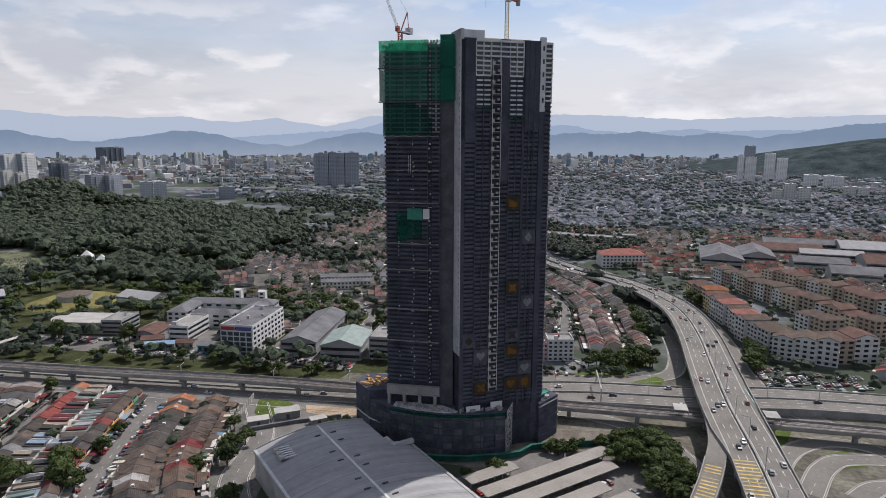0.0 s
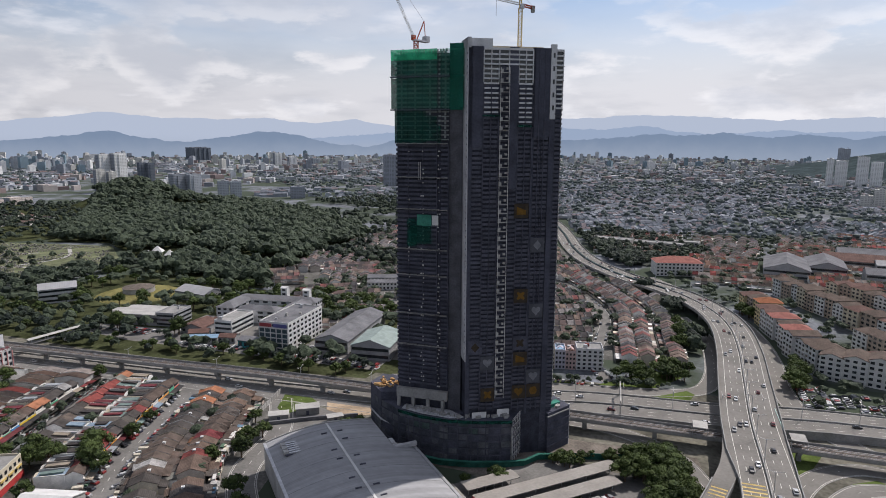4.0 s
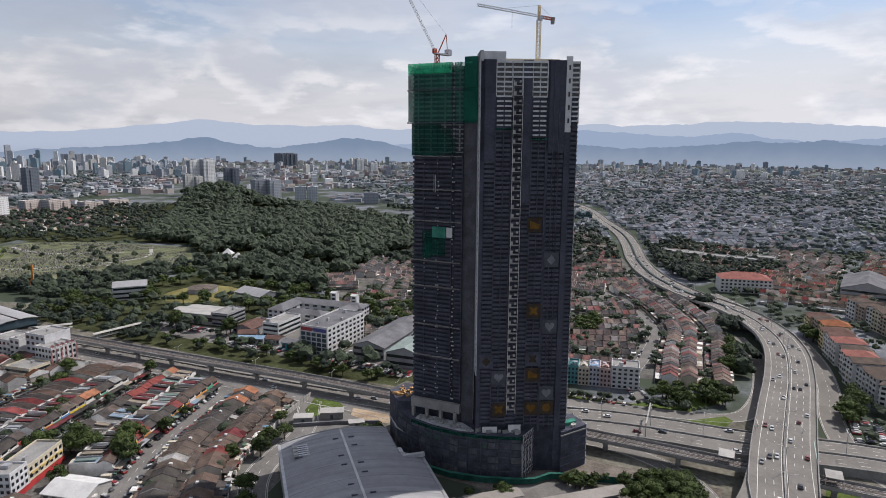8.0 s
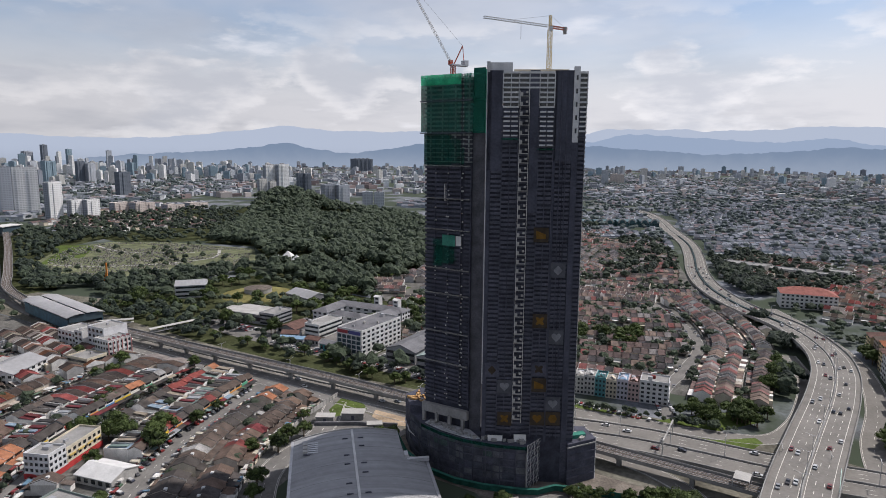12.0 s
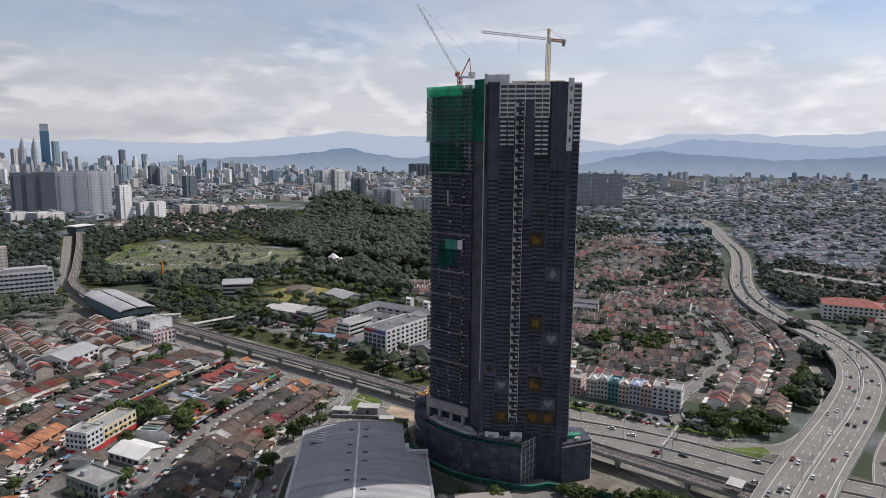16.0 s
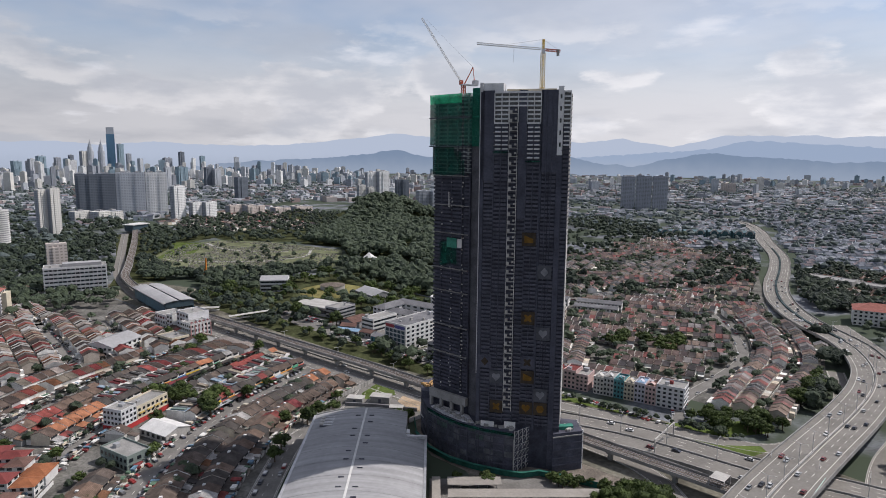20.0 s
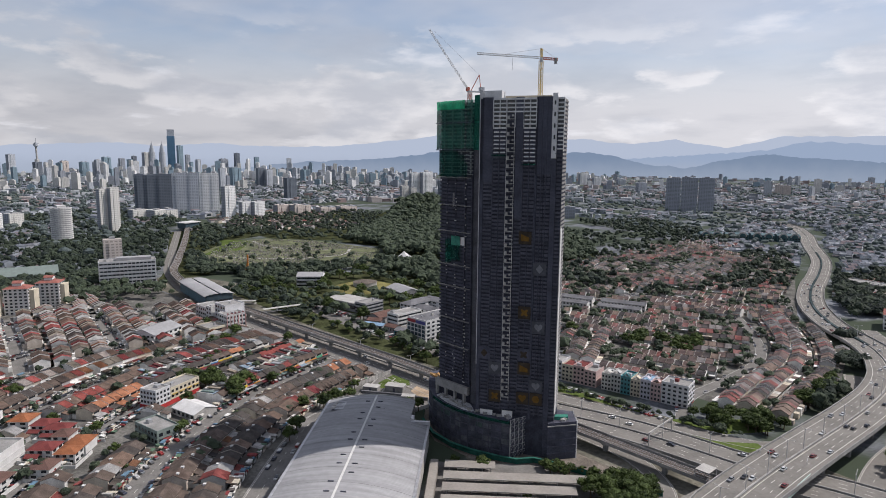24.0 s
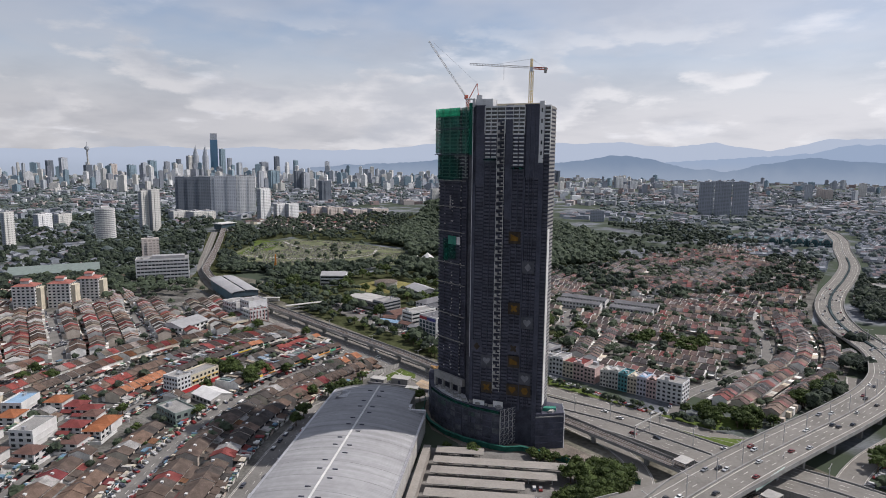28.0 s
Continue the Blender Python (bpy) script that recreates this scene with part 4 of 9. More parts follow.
# exposed white rows at the top
white_bays = [(5.9, 11.9, 141.5), (19.7, 25.3, 137.7), (34.5, BW, 142.4), (12.0, 19.7, 159.0)]
for u0, u1, bot in white_bays:
    z = 163.4
    while z > bot:
        n = 1 if u1 - u0 < 4 else 2
        w = (u1 - u0) / n
        for k in range(1 if z > 152.5 else n):
            mb = Mesh()
            if z > 152.5:
                fb_box(mb, u0, u1, -0.7, 0.12, z - 0.85, z - 0.22)
            else:
                fb_box(mb, u0 + k * w + 0.35, u0 + (k + 1) * w - 0.2, -0.7, 0.12, z - 0.85, z - 0.25)
            part("parapet", mb, tw, [M["render"]], "white rendered parapet")
        if int((163.5 - z) / PITCH + 0.1) % 3 == 2 and bot < 150:
            mb = Mesh()
            fb_box(mb, u0 - 0.3, u1 + 0.3, 0.0, 0.75, z - 0.98, z - 0.88)
            part("scaffold_ledge", mb, tw, [M["concrete"]], "thin scaffold ledge")
        for k in range(n):
            mb = Mesh()
            fb_box(mb, u0 + k * w + 0.45, u0 + (k + 1) * w - 0.35, -0.7, -0.5, z - 0.1, z + 0.88)
            part("window", mb, tw, [M["glass"]])
        z -= PITCH
    n = 1 if u1 - u0 < 4 else 2
    w = (u1 - u0) / n
    for k in range(n + 1):
        mb = Mesh()
        fb_box(mb, u0 + k * w - 0.17, u0 + k * w + 0.17, -0.7, 0.05, 152.5, 164.6)
        part("mullion_wall", mb, tw, [M["render"]])
    mb = Mesh()
    fb_box(mb, u0 + 0.2, u1 - 0.2, -0.7, -0.42, bot - 0.4, 152.5)
    part("bay_wall", mb, tw, [M["navy"]])
    mb = Mesh()
    fb_box(mb, u0, u1, -0.7, 0.2, 164.4, 165.2)
    part("parapet", mb, tw, [M["render"]])
    if bot < 150:
        mb = Mesh()
        fb_box(mb, u0 - 0.3, u1 - (0.4 if u1 > 30 else -0.3), -0.2, 1.2, bot - 1.6, bot - 1.2)
        part("catch_net", mb, tw, [M["net"] if u1 < 30 else M["sill"]], "green catch net")
mb = Mesh()
fb_box(mb, 32.3, 34.5, -1.0, 0.4, 139, 167.0)
part("stair_wall", mb, tw, [M["render"]], "white stair wall")
for k in range(5):
    mb = Mesh()
    fb_box(mb, 33.1, 33.8, 0.45, 0.52, 142.4 + k * 4.9, 144.2 + k * 4.9)
    part("window", mb, tw, [M["glass"]])
mb = Mesh()
fb_box(mb, 32.3, 34.5, -1.0, 0.1, 18, 139)
part("wall_panel", mb, tw, [M["navy"]])
# hoist column with white landings
mb = Mesh()
for k in range(38):
    z = 156 - k * 2 * PITCH
    if z < 26:
        break
    fb_box(mb, 12.3, 15.9, -0.6, 0.9, z, z + 0.22)
    fb_box(mb, 12.4, 13.4, -0.5, 0.6, z + 0.2, z + 1.5)
    fb_box(mb, 14.6, 15.4, -0.5, 0.7, z + 1.2, z + 2.0)
part("hoist_landing", mb, tw, [M["pale"]], "white hoist landings stacked up the front", kind="stuff")
for u in (12.3, 15.8):
    mb = Mesh()
    fb_box(mb, u, u + 0.16, 0.75, 0.9, 26, 158)
    part("hoist_mast", mb, tw, [M["tube"]])
# left end wall and right end wall
mb = Mesh()
mb.prism([fb(-0.35, -0.05), fb(0.0, 0.02), fb(0.0, -BD), fb(-0.35, -BD)], 42, 168.8)
fb_box(mb, -0.35, 0.9, -7.0, 0.3, 165, 168.8)
part("end_wall", mb, tw, [M["raw"]], "bare grey concrete end wall")
mb = Mesh()
for k in range(50):
    z = 45 + k * 2.4
    fb_box(mb, -0.42, -0.3, -1.0, -0.6, z, z + 0.7)
part("tie_hole", mb, tw, [M["darker"]], kind="stuff")
mb = Mesh()
z = 163.6
while z > 22:
    mb.prism([fb(BW - 0.2, 0.0), fb(BW + 0.05, 0.0), fb(BW + 0.05, -BD), fb(BW - 0.2, -BD)], z, z + 0.9)
    z -= PITCH
part("end_cladding", mb, tw, [M["concrete"]], "grey ledges on the end wall", kind="stuff")
mb = Mesh()
mb.prism([fb(BW - 0.1, -0.4), fb(BW + 0.14, -0.4), fb(BW + 0.14, -4.2), fb(BW - 0.1, -4.2)], 22, 108)
part("end_strip", mb, tw, [M["white"]], "white rendered strip")
mb = Mesh()
mb.prism([fb(BW - 0.1, 0.15), fb(BW + 0.1, 0.15), fb(BW + 0.1, -0.4), fb(BW - 0.1, -0.4)], 142, 165.2)
part("corner_wall", mb, tw, [M["render"]])
# roof of B
mb = Mesh()
fb_box(mb, 0.9, 9.4, -8.0, -0.8, 165.0, 168.6)
part("lift_housing", mb, tw, [M["render"]], "white lift housing on the roof")
mb = Mesh()
fb_box(mb, 10, 31, -6, -5.6, 164.6, 166.6)
part("roof_screen", mb, tw, [M["cream"]], "cream roof screen")
mb = Mesh()
fb_box(mb, 0.2, BW - 0.2, -BD + 0.1, -0.6, 164.4, 165.0)
part("roof_slab", mb, tw, [M["pale"]])
# emblem sheets
SHEETS = [(21.8, 103.4, "a", "wedge"), (28.8, 89.5, "g", "diamond"), (22.4, 68.9, "a", "clover"), (29.0, 62.4, "g", "heart"), (9.0, 41.2, "g", "heart"), (22.8, 42.3, "a", "wedge"),
          (28.6, 34.5, "g", "heart"), (9.3, 27.5, "a", "clover"), (22.5, 28.0, "a", "heart"), (28.8, 28.2, "a", "hex"), (3.8, 48.0, "d", "diamond"), (22.6, 49.0, "d", "clover")]


def emblem(kind):
    if kind == "diamond":
        return [(0, -2.0), (1.7, 0), (0, 2.0), (-1.7, 0)]
    if kind == "hex":
        return [(1.8 * math.cos(k * math.pi / 3), 1.9 * math.sin(k * math.pi / 3)) for k in range(6)]
    if kind == "wedge":
        return [(-1.9, -1.5), (1.9, -1.5), (1.9, 0.2), (-1.9, 1.7)]
    if kind == "heart":
        out = []
        for k in range(20):
            t = 2 * math.pi * k / 20
            out.append((1.9 * math.sin(t) ** 3, 0.13 * (13 * math.cos(t) - 5 * math.cos(2 * t) - 2 * math.cos(3 * t) - math.cos(4 * t)) + 0.1))
        return out
    return [((1.55 + 0.55 * math.cos(4 * (k * math.pi / 14) - math.pi)) * math.cos(k * math.pi / 14), (1.55 + 0.55 * math.cos(4 * (k * math.pi / 14) - math.pi)) * math.sin(k * math.pi / 14)) for k in range(28)]


for u, z, c, kind_of in SHEETS:
    mb = Mesh()
    fb_box(mb, u - 2.9, u + 2.9, 0.35, 0.42, z - 2.9, z + 2.9)
    sh = part("printed_sheet", mb, tw, [M[{"a": "amberdk", "g": "ghost", "d": "dark"}[c]]], "printed sheet hung on the facade")
    mb = Mesh()
    pts = emblem(kind_of)
    outer = [fb(u + a, 0.5) + (z + b,) for a, b in pts]
    inner = [fb(u + a, 0.42) + (z + b,) for a, b in pts]
    mb.face(outer)
    for i in range(len(pts)):
        j = (i + 1) % len(pts)
        mb.face([outer[i], inner[i], inner[j], outer[j]])
    part("emblem", mb, sh, [M[{"a": "amber", "g": "ghostlt", "d": "amberdk"}[c]]], "printed emblem")

# tower A, square to the street
AX0, AX1, AY0, AY1 = -76.0, -53.4, 248.4, 270.0
mb = Mesh()
mb.prism([(AX0 + 0.5, AY0 + 0.8), (AX1, AY0 + 0.8), (AX1, AY1), (AX0 + 0.5, AY1)], 0, 164)
part("core", mb, tw, [M["darker"]], "dark unfinished core")
mb = Mesh()
mb.prism([(AX1, AY0 + 1.2), (-47.9, AY0 + 1.2), (-50.6, AY0 + 6.0), (-50.6, AY1 - 2), (AX1, AY1 - 2)], 0, 142.5)
part("link_wall", mb, tw, [mat("link_screen", (0.082, 0.083, 0.094), 0.85, var=0.3, scale=0.2, bump=0.1)], "grey netted link wall between the towers")
mb = Mesh()
mb.prism([(AX1, AY0 + 1.0), (-47.9, AY0 + 1.0), (-50.6, AY0 + 5.8), (-50.6, AY1 - 2), (AX1, AY1 - 2)], 142.5, 167.6)
part("link_net", mb, tw, [mat("link_net_cloth", (0.016, 0.11, 0.08), 0.95, var=0.35, scale=0.2)], "green net round the link")


def fa(u, v):
    return (AX0 + u, AY0 - v)


def fa_box(mb, u0, u1, v0, v1, z0, z1):
    mb.prism([fa(u0, v1), fa(u1, v1), fa(u1, v0), fa(u0, v0)], z0, z1)


AW = AX1 - AX0
for u0, u1 in ((0.2, 5.4), (5.4, 11.6), (11.6, 17.8), (19.4, AW)):
    mb = Mesh()
    z = 128.2
    while z > 28:
        fa_box(mb, u0 + 0.12, u1 - 0.12, -0.8, -0.1, z, z + 0.95)
        z -= PITCH
    part("ledge_column", mb, tw, [M["dark"]], "rows of dark ledges", kind="stuff")
    mb = Mesh()
    fa_box(mb, u1 - 0.14, u1 + 0.14, -0.8, 0.12, 28, 129)
    part("screen_seam", mb, tw, [M["dark"]])
mb = Mesh()
z = 128.2
while z > 28:
    mb.prism([(AX0 + 0.1, AY0 + 0.3), (AX0 + 0.6, AY0 + 0.3), (AX0 + 0.6, AY1), (AX0 + 0.1, AY1)], z, z + 0.95)
    z -= PITCH
part("end_cladding", mb, tw, [M["dark"]], kind="stuff")
for z in (129.3, 115.9, 103.0, 86.5, 75.7, 59.2, 45.6):
    mb = Mesh()
    for k in range(14):
        fa_box(mb, k * AW / 14, (k + 0.82) * AW / 14, 0.1, 0.9, z + 0.08 * (k % 3), z + 0.18 + 0.08 * (k % 3))
    fa_box(mb, 0, AW, 0.75, 0.95, z - 0.1, z)
    part("catch_platform", mb, tw, [M["concrete"]], "grey scaffold catch platform")
mb = Mesh()
rr = random.Random(3)
for k in range(150):
    u = rr.choice((18.2, 18.5, 18.9, 18.4, 10.9, 5.6, 11.8)) + rr.uniform(-0.2, 0.2)
    z = 28 + PITCH * rr.randrange(0, 56)
    fa_box(mb, u, u + rr.uniform(0.2, 0.55), 0.0, 0.3, z, z + rr.uniform(0.2, 0.6))
part("scaffold_fittings", mb, tw, [M["tube"]], "pale scaffold fittings", kind="stuff")
for u in (10.2, 10.9):
    mb = Mesh()
    fa_box(mb, u, u + 0.14, 0.4, 0.54, 115, 122)
    part("mast", mb, tw, [M["tube"]])


def net_sheet(name, u0, u1, v, z0, z1, material, label, wave=0.18, rows=True):
    """A hung net with folds: strips a storey high, slightly uneven."""
    q = Mesh()
    nz = max(1, int((z1 - z0) / (PITCH / 2)))
    nu = max(2, int((u1 - u0) / 0.8))
    grid = []
    for i in range(nz + 1):
        z = z0 + (z1 - z0) * i / nz
        row = []
        for j in range(nu + 1):
            u = u0 + (u1 - u0) * j / nu
            o = wave * noise.noise((u * 0.9, z * 0.25, u0)) + (0.16 if (i % 2 and rows) else 0)
            row.append(fa(u, v + o) + (z,))
        grid.append(row)
    for i in range(nz):
        for j in range(nu):
            q.face([grid[i][j], grid[i][j + 1], grid[i + 1][j + 1], grid[i + 1][j]])
    return part(name, q, tw, [material], label)


net_sheet("safety_net", -1.3, 18.2, 1.0, 161.5, 165.6, M["nettop"], "bright green net at the crown", 0.3, False)
net_sheet("safety_net", -1.3, 18.2, 0.9, 155.6, 161.5, M["net"], "green safety net")
net_sheet("safety_net", 19.4, 29.2, 0.9, 155.6, 165.4, M["net"], "green safety net")
net_sheet("safety_net", -1.3, 18.2, 0.9, 142.9, 154.9, M["net"], "green safety net")
net_sheet("safety_net", 19.4, 29.2, 0.9, 142.9, 154.9, M["net"], "green safety net")
net_sheet("safety_net", 0.0, 13.4, 0.5, 129.6, 142.3, M["netdark"], "dark green safety net", 0.3, False)
net_sheet("safety_net", 13.5, 17.9, 0.6, 130.4, 140.2, M["netdark"], "torn dark green safety net", 0.5, False)
net_sheet("safety_net", 18.3, 19.6, 0.6, 129.8, 136.5, M["netdark"], "torn strip of dark green net", 0.5, False)
# storeys behind the nets
for u0, u1 in ((0.2, 5.2), (5.6, 11.4), (11.8, 17.6), (18.3, 19.2), (19.6, AW)):
    mb = Mesh()
    z = 129.0 + PITCH
    while z < 164.5:
        if u1 - u0 < 2:
            fa_box(mb, u0, u1, -0.8, -0.1, z, z + 0.75)
        else:
            fa_box(mb, u0, u1, -0.8, -0.1, z, z + (0.75 if z > 142 else 0.5))
            fa_box(mb, (u0 + u1) / 2 - 0.3, (u0 + u1) / 2 + 0.3, -0.8, -0.2, z + 0.75, z + PITCH)
        z += PITCH
    part("slab_edges", mb, tw, [M["netfloor"]], "grey slab edges behind the net", kind="stuff")
net_sheet("patch_net", 6.6, 15.6, 0.6, 89.0, 96.5, M["netdark"], "loose dark green net", 0.4, False)
net_sheet("patch_net", 9.6, 15.8, 0.75, 96.5, 101.0, M["netpale"], "loose teal net", 0.4, False)
net_sheet("patch_net", 5.0, 9.4, 0.6, 87.6, 99.0, M["netdark"], "loose dark green net", 0.4, False)
mb = Mesh()
fa_box(mb, 16.0, 18.6, 0.4, 0.6, 96.8, 100.8)
part("white_sheet", mb, tw, [M["white"]], "white sheet")
for z0, z1 in ((129.6, 142.3), (142.9, 154.9), (155.6, 165.0)):
    q = Mesh()
    ov = 0.3 if z0 < 140 else 1.3
    q.prism([(AX0 - ov, AY0 - ov + 0.4), (AX0 - ov + 0.15, AY0 - ov + 0.4), (AX0 - ov + 0.15, AY1), (AX0 - ov, AY1)], z0, z1)
    part("side_net", q, tw, [M["net"] if z0 > 140 else M["netdark"]], "green side net")
for z in (142.5, 155.2):
    mb = Mesh()
    fa_box(mb, -1.6, AW + 0.5, -0.2, 1.3, z - 0.2, z + 0.25)
    part("scaffold_deck", mb, tw, [M["sill"]], "dark scaffold deck")
mb = Mesh()
for k in range(18):
    fa_box(mb, 1 + k * 1.2, 1.5 + k * 1.2, -0.5, 0.5, 164.6, 165.6 + 0.5 * noise.noise((k * 1.7, 0, 0)))
fa_box(mb, 2, 20, -14, -1, 164, 164.8)
part("roof_deck", mb, tw, [M["raw"]], "unfinished top deck")

# podium
pod = [(-93.3, 258.8), (-84, 249.5), (-73.2, 243.0), (-62, 240.6), (-50, 240.3), (-38, 242.9), (-25.3, 247.9), (-23.8, 257.5), (-11.0, 262.0), (-16, 274), (-92, 279)]
mb = Mesh()
mb.prism(pod, 0, 18.2)
podium = part("podium", mb, tw, [M["dark"]], "dark netted podium with open car-park floors")
rim = [np.array((x, y, 0.0)) for x, y in pod[:8]]
for k in range(6):
    mb = Mesh()
    ribbon(mb, rim, -0.3, 0.05, 3.05 + k * 3.03, 0.55)
    part("floor_edge", mb, podium, [M["sill"]], "dark slab edge")
mb = Mesh()
ribbon(mb, rim[2:7], -0.62, -0.5, 18.1, 1.3)
part("green_strip", mb, podium, [M["netdark"]], "green net strip along the parapet")
for k in range(14):
    i = k / 13 * 5.999
    a, t = pod[2 + int(i) // 1 if int(i) < 5 else 6], i - int(i)
    b = pod[min(3 + int(i), 6)]
    mb = Mesh()
    mb.box(a[0] + (b[0] - a[0]) * t, a[1] + (b[1] - a[1]) * t - 0.35, 0, 0.35, 0.35, 18.4)
    part("net_post", mb, podium, [M["sill"]])
PANELS = [mat("podium_net", c_, 0.95, var=0.35, scale=0.3, bump=0.2, spec=0.05) for c_ in ((0.085, 0.088, 0.100), (0.062, 0.066, 0.080), (0.100, 0.105, 0.112), (0.060, 0.085, 0.080))]
rp = random.Random(12)
for a, b in zip(pod[:6], pod[1:7]):
    n = max(1, round(math.hypot(b[0] - a[0], b[1] - a[1]) / 4.2))
    for i in range(n):
        for k in range(6):
            p_, q_ = [(a[0] + (b[0] - a[0]) * f, a[1] + (b[1] - a[1]) * f) for f in ((i + 0.06) / n, (i + 0.94) / n)]
            if rp.random() < 0.14:
                continue
            o_ = rp.uniform(0.34, 0.5)
            mb = Mesh()
            mb.prism([(p_[0], p_[1] - o_), (q_[0], q_[1] - o_), (q_[0], q_[1] - o_ + 0.06), (p_[0], p_[1] - o_ + 0.06)], 0.3 + k * 3.03, 0.3 + k * 3.03 + rp.choice((2.2, 2.4, 2.6)))
            part("net_panel", mb, podium, [PANELS[rp.choice((0, 0, 1, 1, 2, 3 if k > 3 else 1))]])
mb = Mesh()
for k in range(6):
    for g_ in range(5):
        x0_, y0_ = -24.6 + g_ * 0.36, 247.2 + g_ * 2.5
        mb.beam((x0_, y0_, 0.2 + k * 3.2), (x0_, y0_, 3.4 + k * 3.2), 0.07)
        if g_ < 4:
            mb.beam((x0_, y0_, 3.0 + k * 3.2), (x0_ + 0.36, y0_ + 2.5, 3.0 + k * 3.2), 0.07)
            mb.beam((x0_, y0_, 0.4 + k * 3.2), (x0_ + 0.36, y0_ + 2.5, 3.0 + k * 3.2), 0.05)
part("scaffold", mb, podium, [M["tube"]], "pale tube scaffold at the corner", kind="stuff")
for k in range(5):
    mb = Mesh()
    mb.prism([(-25.5, 247.2), (-24.7, 247.5), (-23.2, 257.3), (-24.1, 257.5)], 3.0 + k * 3.03, 3.5 + k * 3.03)
    part("open_floor", mb, podium, [M["sill"]], "dark slab edge")
    mb = Mesh()
    mb.box(-25.1, 247.6, 0.2 + k * 3.03, 0.5, 0.5, 3.03)
    part("corner_column", mb, podium, [M["concrete"]])
mb = Mesh()
mb.prism([(-75.4, 246.0), (-53, 246.8), (-53, 248.6), (-75.4, 247.8)], 22.6, 26.5)
for k in range(4):
    mb.box(-74.5 + k * 6.6, 246.6, 18.2, 1.2, 1.4, 5)
part("transfer_beam", mb, tw, [M["concrete"]], "pale concrete transfer beam on columns")
mb = Mesh()
mb.prism([(-72, 243.8), (-61.6, 241.4), (-49.8, 241.1), (-45.5, 242.4), (-44.6, 243.6), (-52, 248.2), (-72, 248.2)], 18.2, 18.6)
part("podium_deck", mb, tw, [M["raw"]], "bare concrete deck")
rr = random.Random(5)
mb = Mesh()
for k in range(46):
    x = rr.uniform(-70, -27)
    y = max(241.4, 240.9 + (x + 48) * 0.33) + rr.uniform(0.3, 3.0) if x > -60 else rr.uniform(243.5, 246)
    mb.box(x, y, 18.2, rr.uniform(0.5, 2.6), rr.uniform(0.4, 1.5), rr.uniform(0.3, 1.6), rr.uniform(0, 90))
part("site_material", mb, tw, [M["concrete"]], "stacked building materials", kind="stuff")
for x, y, w, h in ((-38.5, 245.4, 6.0, 2.4), (-29.6, 250.2, 5.0, 3.2)):
    mb = Mesh()
    mb.box(x, y, 18.2, w, 0.4, h, 29)
    part("white_wall", mb, tw, [M["white"]], "fresh white wall")
# right block of the podium and its left wing
mb = Mesh()
mb.prism([(-12.4, 259.2), (-5.2, 271.4), (-13.5, 279.5), (-24, 274)], 0, 18)
rblock = part("car_park_wing", mb, tw, [M["dark"]], "dark netted car-park wing")
for k in range(5):
    mb = Mesh()
    mb.prism([(-12.2, 258.8), (-4.8, 271.3), (-13.4, 279.9), (-14, 279.2), (-5.8, 271.2), (-12.9, 259.6)], 3.0 + k * 3.3, 3.5 + k * 3.3)
    part("floor_edge", mb, rblock, [M["concrete"] if k > 3 else M["sill"]])
for a in range(4):
    mb = Mesh()
    mb.box(-5.3 - a * 2.6, 271.7 + a * 2.6, 0, 0.6, 0.6, 18.4)
    part("column", mb, rblock, [M["raw"]])
mb = Mesh()
for k in range(16):
    mb.box(rr.uniform(-13, -9), rr.uniform(266, 272), 18, rr.uniform(0.6, 2.5), rr.uniform(0.5, 1.4), rr.uniform(0.3, 1.2), rr.uniform(0, 90))
part("site_material", mb, rblock, [M["pale"]], "pale building materials", kind="stuff")
mb = Mesh()
mb.prism([(-14, 263), (-9, 270), (-11, 272), (-16, 265)], 18.0, 19.6)
part("green_sheet", mb, rblock, [M["netpale"]], "green sheeting")
mb = Mesh()
mb.prism([(-93.5, 258.6), (-84.2, 249.4), (-76.5, 252), (-78, 268), (-92, 270)], 0, 21.8)
wing = part("left_wing", mb, tw, [M["dark"]], "dark netted wing")
mb = Mesh()
for k in range(40):
    mb.box(rr.uniform(-90, -79), rr.uniform(255, 265), 21.8, rr.uniform(0.8, 3.0), rr.uniform(0.3, 0.8), rr.uniform(0.3, 1.2), rr.uniform(0, 180))
part("timber", mb, wing, [mat("sawn_timber", (0.45, 0.28, 0.13), 0.9, var=0.3, scale=0.8)], "heaps of formwork timber", kind="stuff")
mb = Mesh()
ribbon(mb, [np.array((-93.4, 258.6, 0.0)), np.array((-84.2, 249.3, 0.0)), np.array((-76.2, 245.6, 0.0))], -0.5, 0.0, 9.6, 0.5)
part("floor_edge", mb, wing, [M["raw"]])

# ---- cranes ----
def lattice(mb, a, b, w, step, r=0.09):
    a, b = Vector(a), Vector(b)
    d = (b - a).normalized()
    s = d.cross(Vector((0, 0, 1)) if abs(d.z) < 0.9 else Vector((1, 0, 0))).normalized() * w / 2
    t = d.cross(s).normalized() * w / 2
    corners = (s + t, s - t, -s - t, -s + t)
    n = max(1, int((b - a).length / step))
    for c in corners:
        mb.beam(a + c, b + c, r)
    for k in range(n):
        p, q = a + (b - a) * k / n, a + (b - a) * (k + 1) / n
        for i in range(4):
            mb.beam(p + corners[i], q + corners[(i + 1) % 4], r * 0.7)
            mb.beam(q + corners[i], q + corners[(i + 1) % 4], r * 0.7)


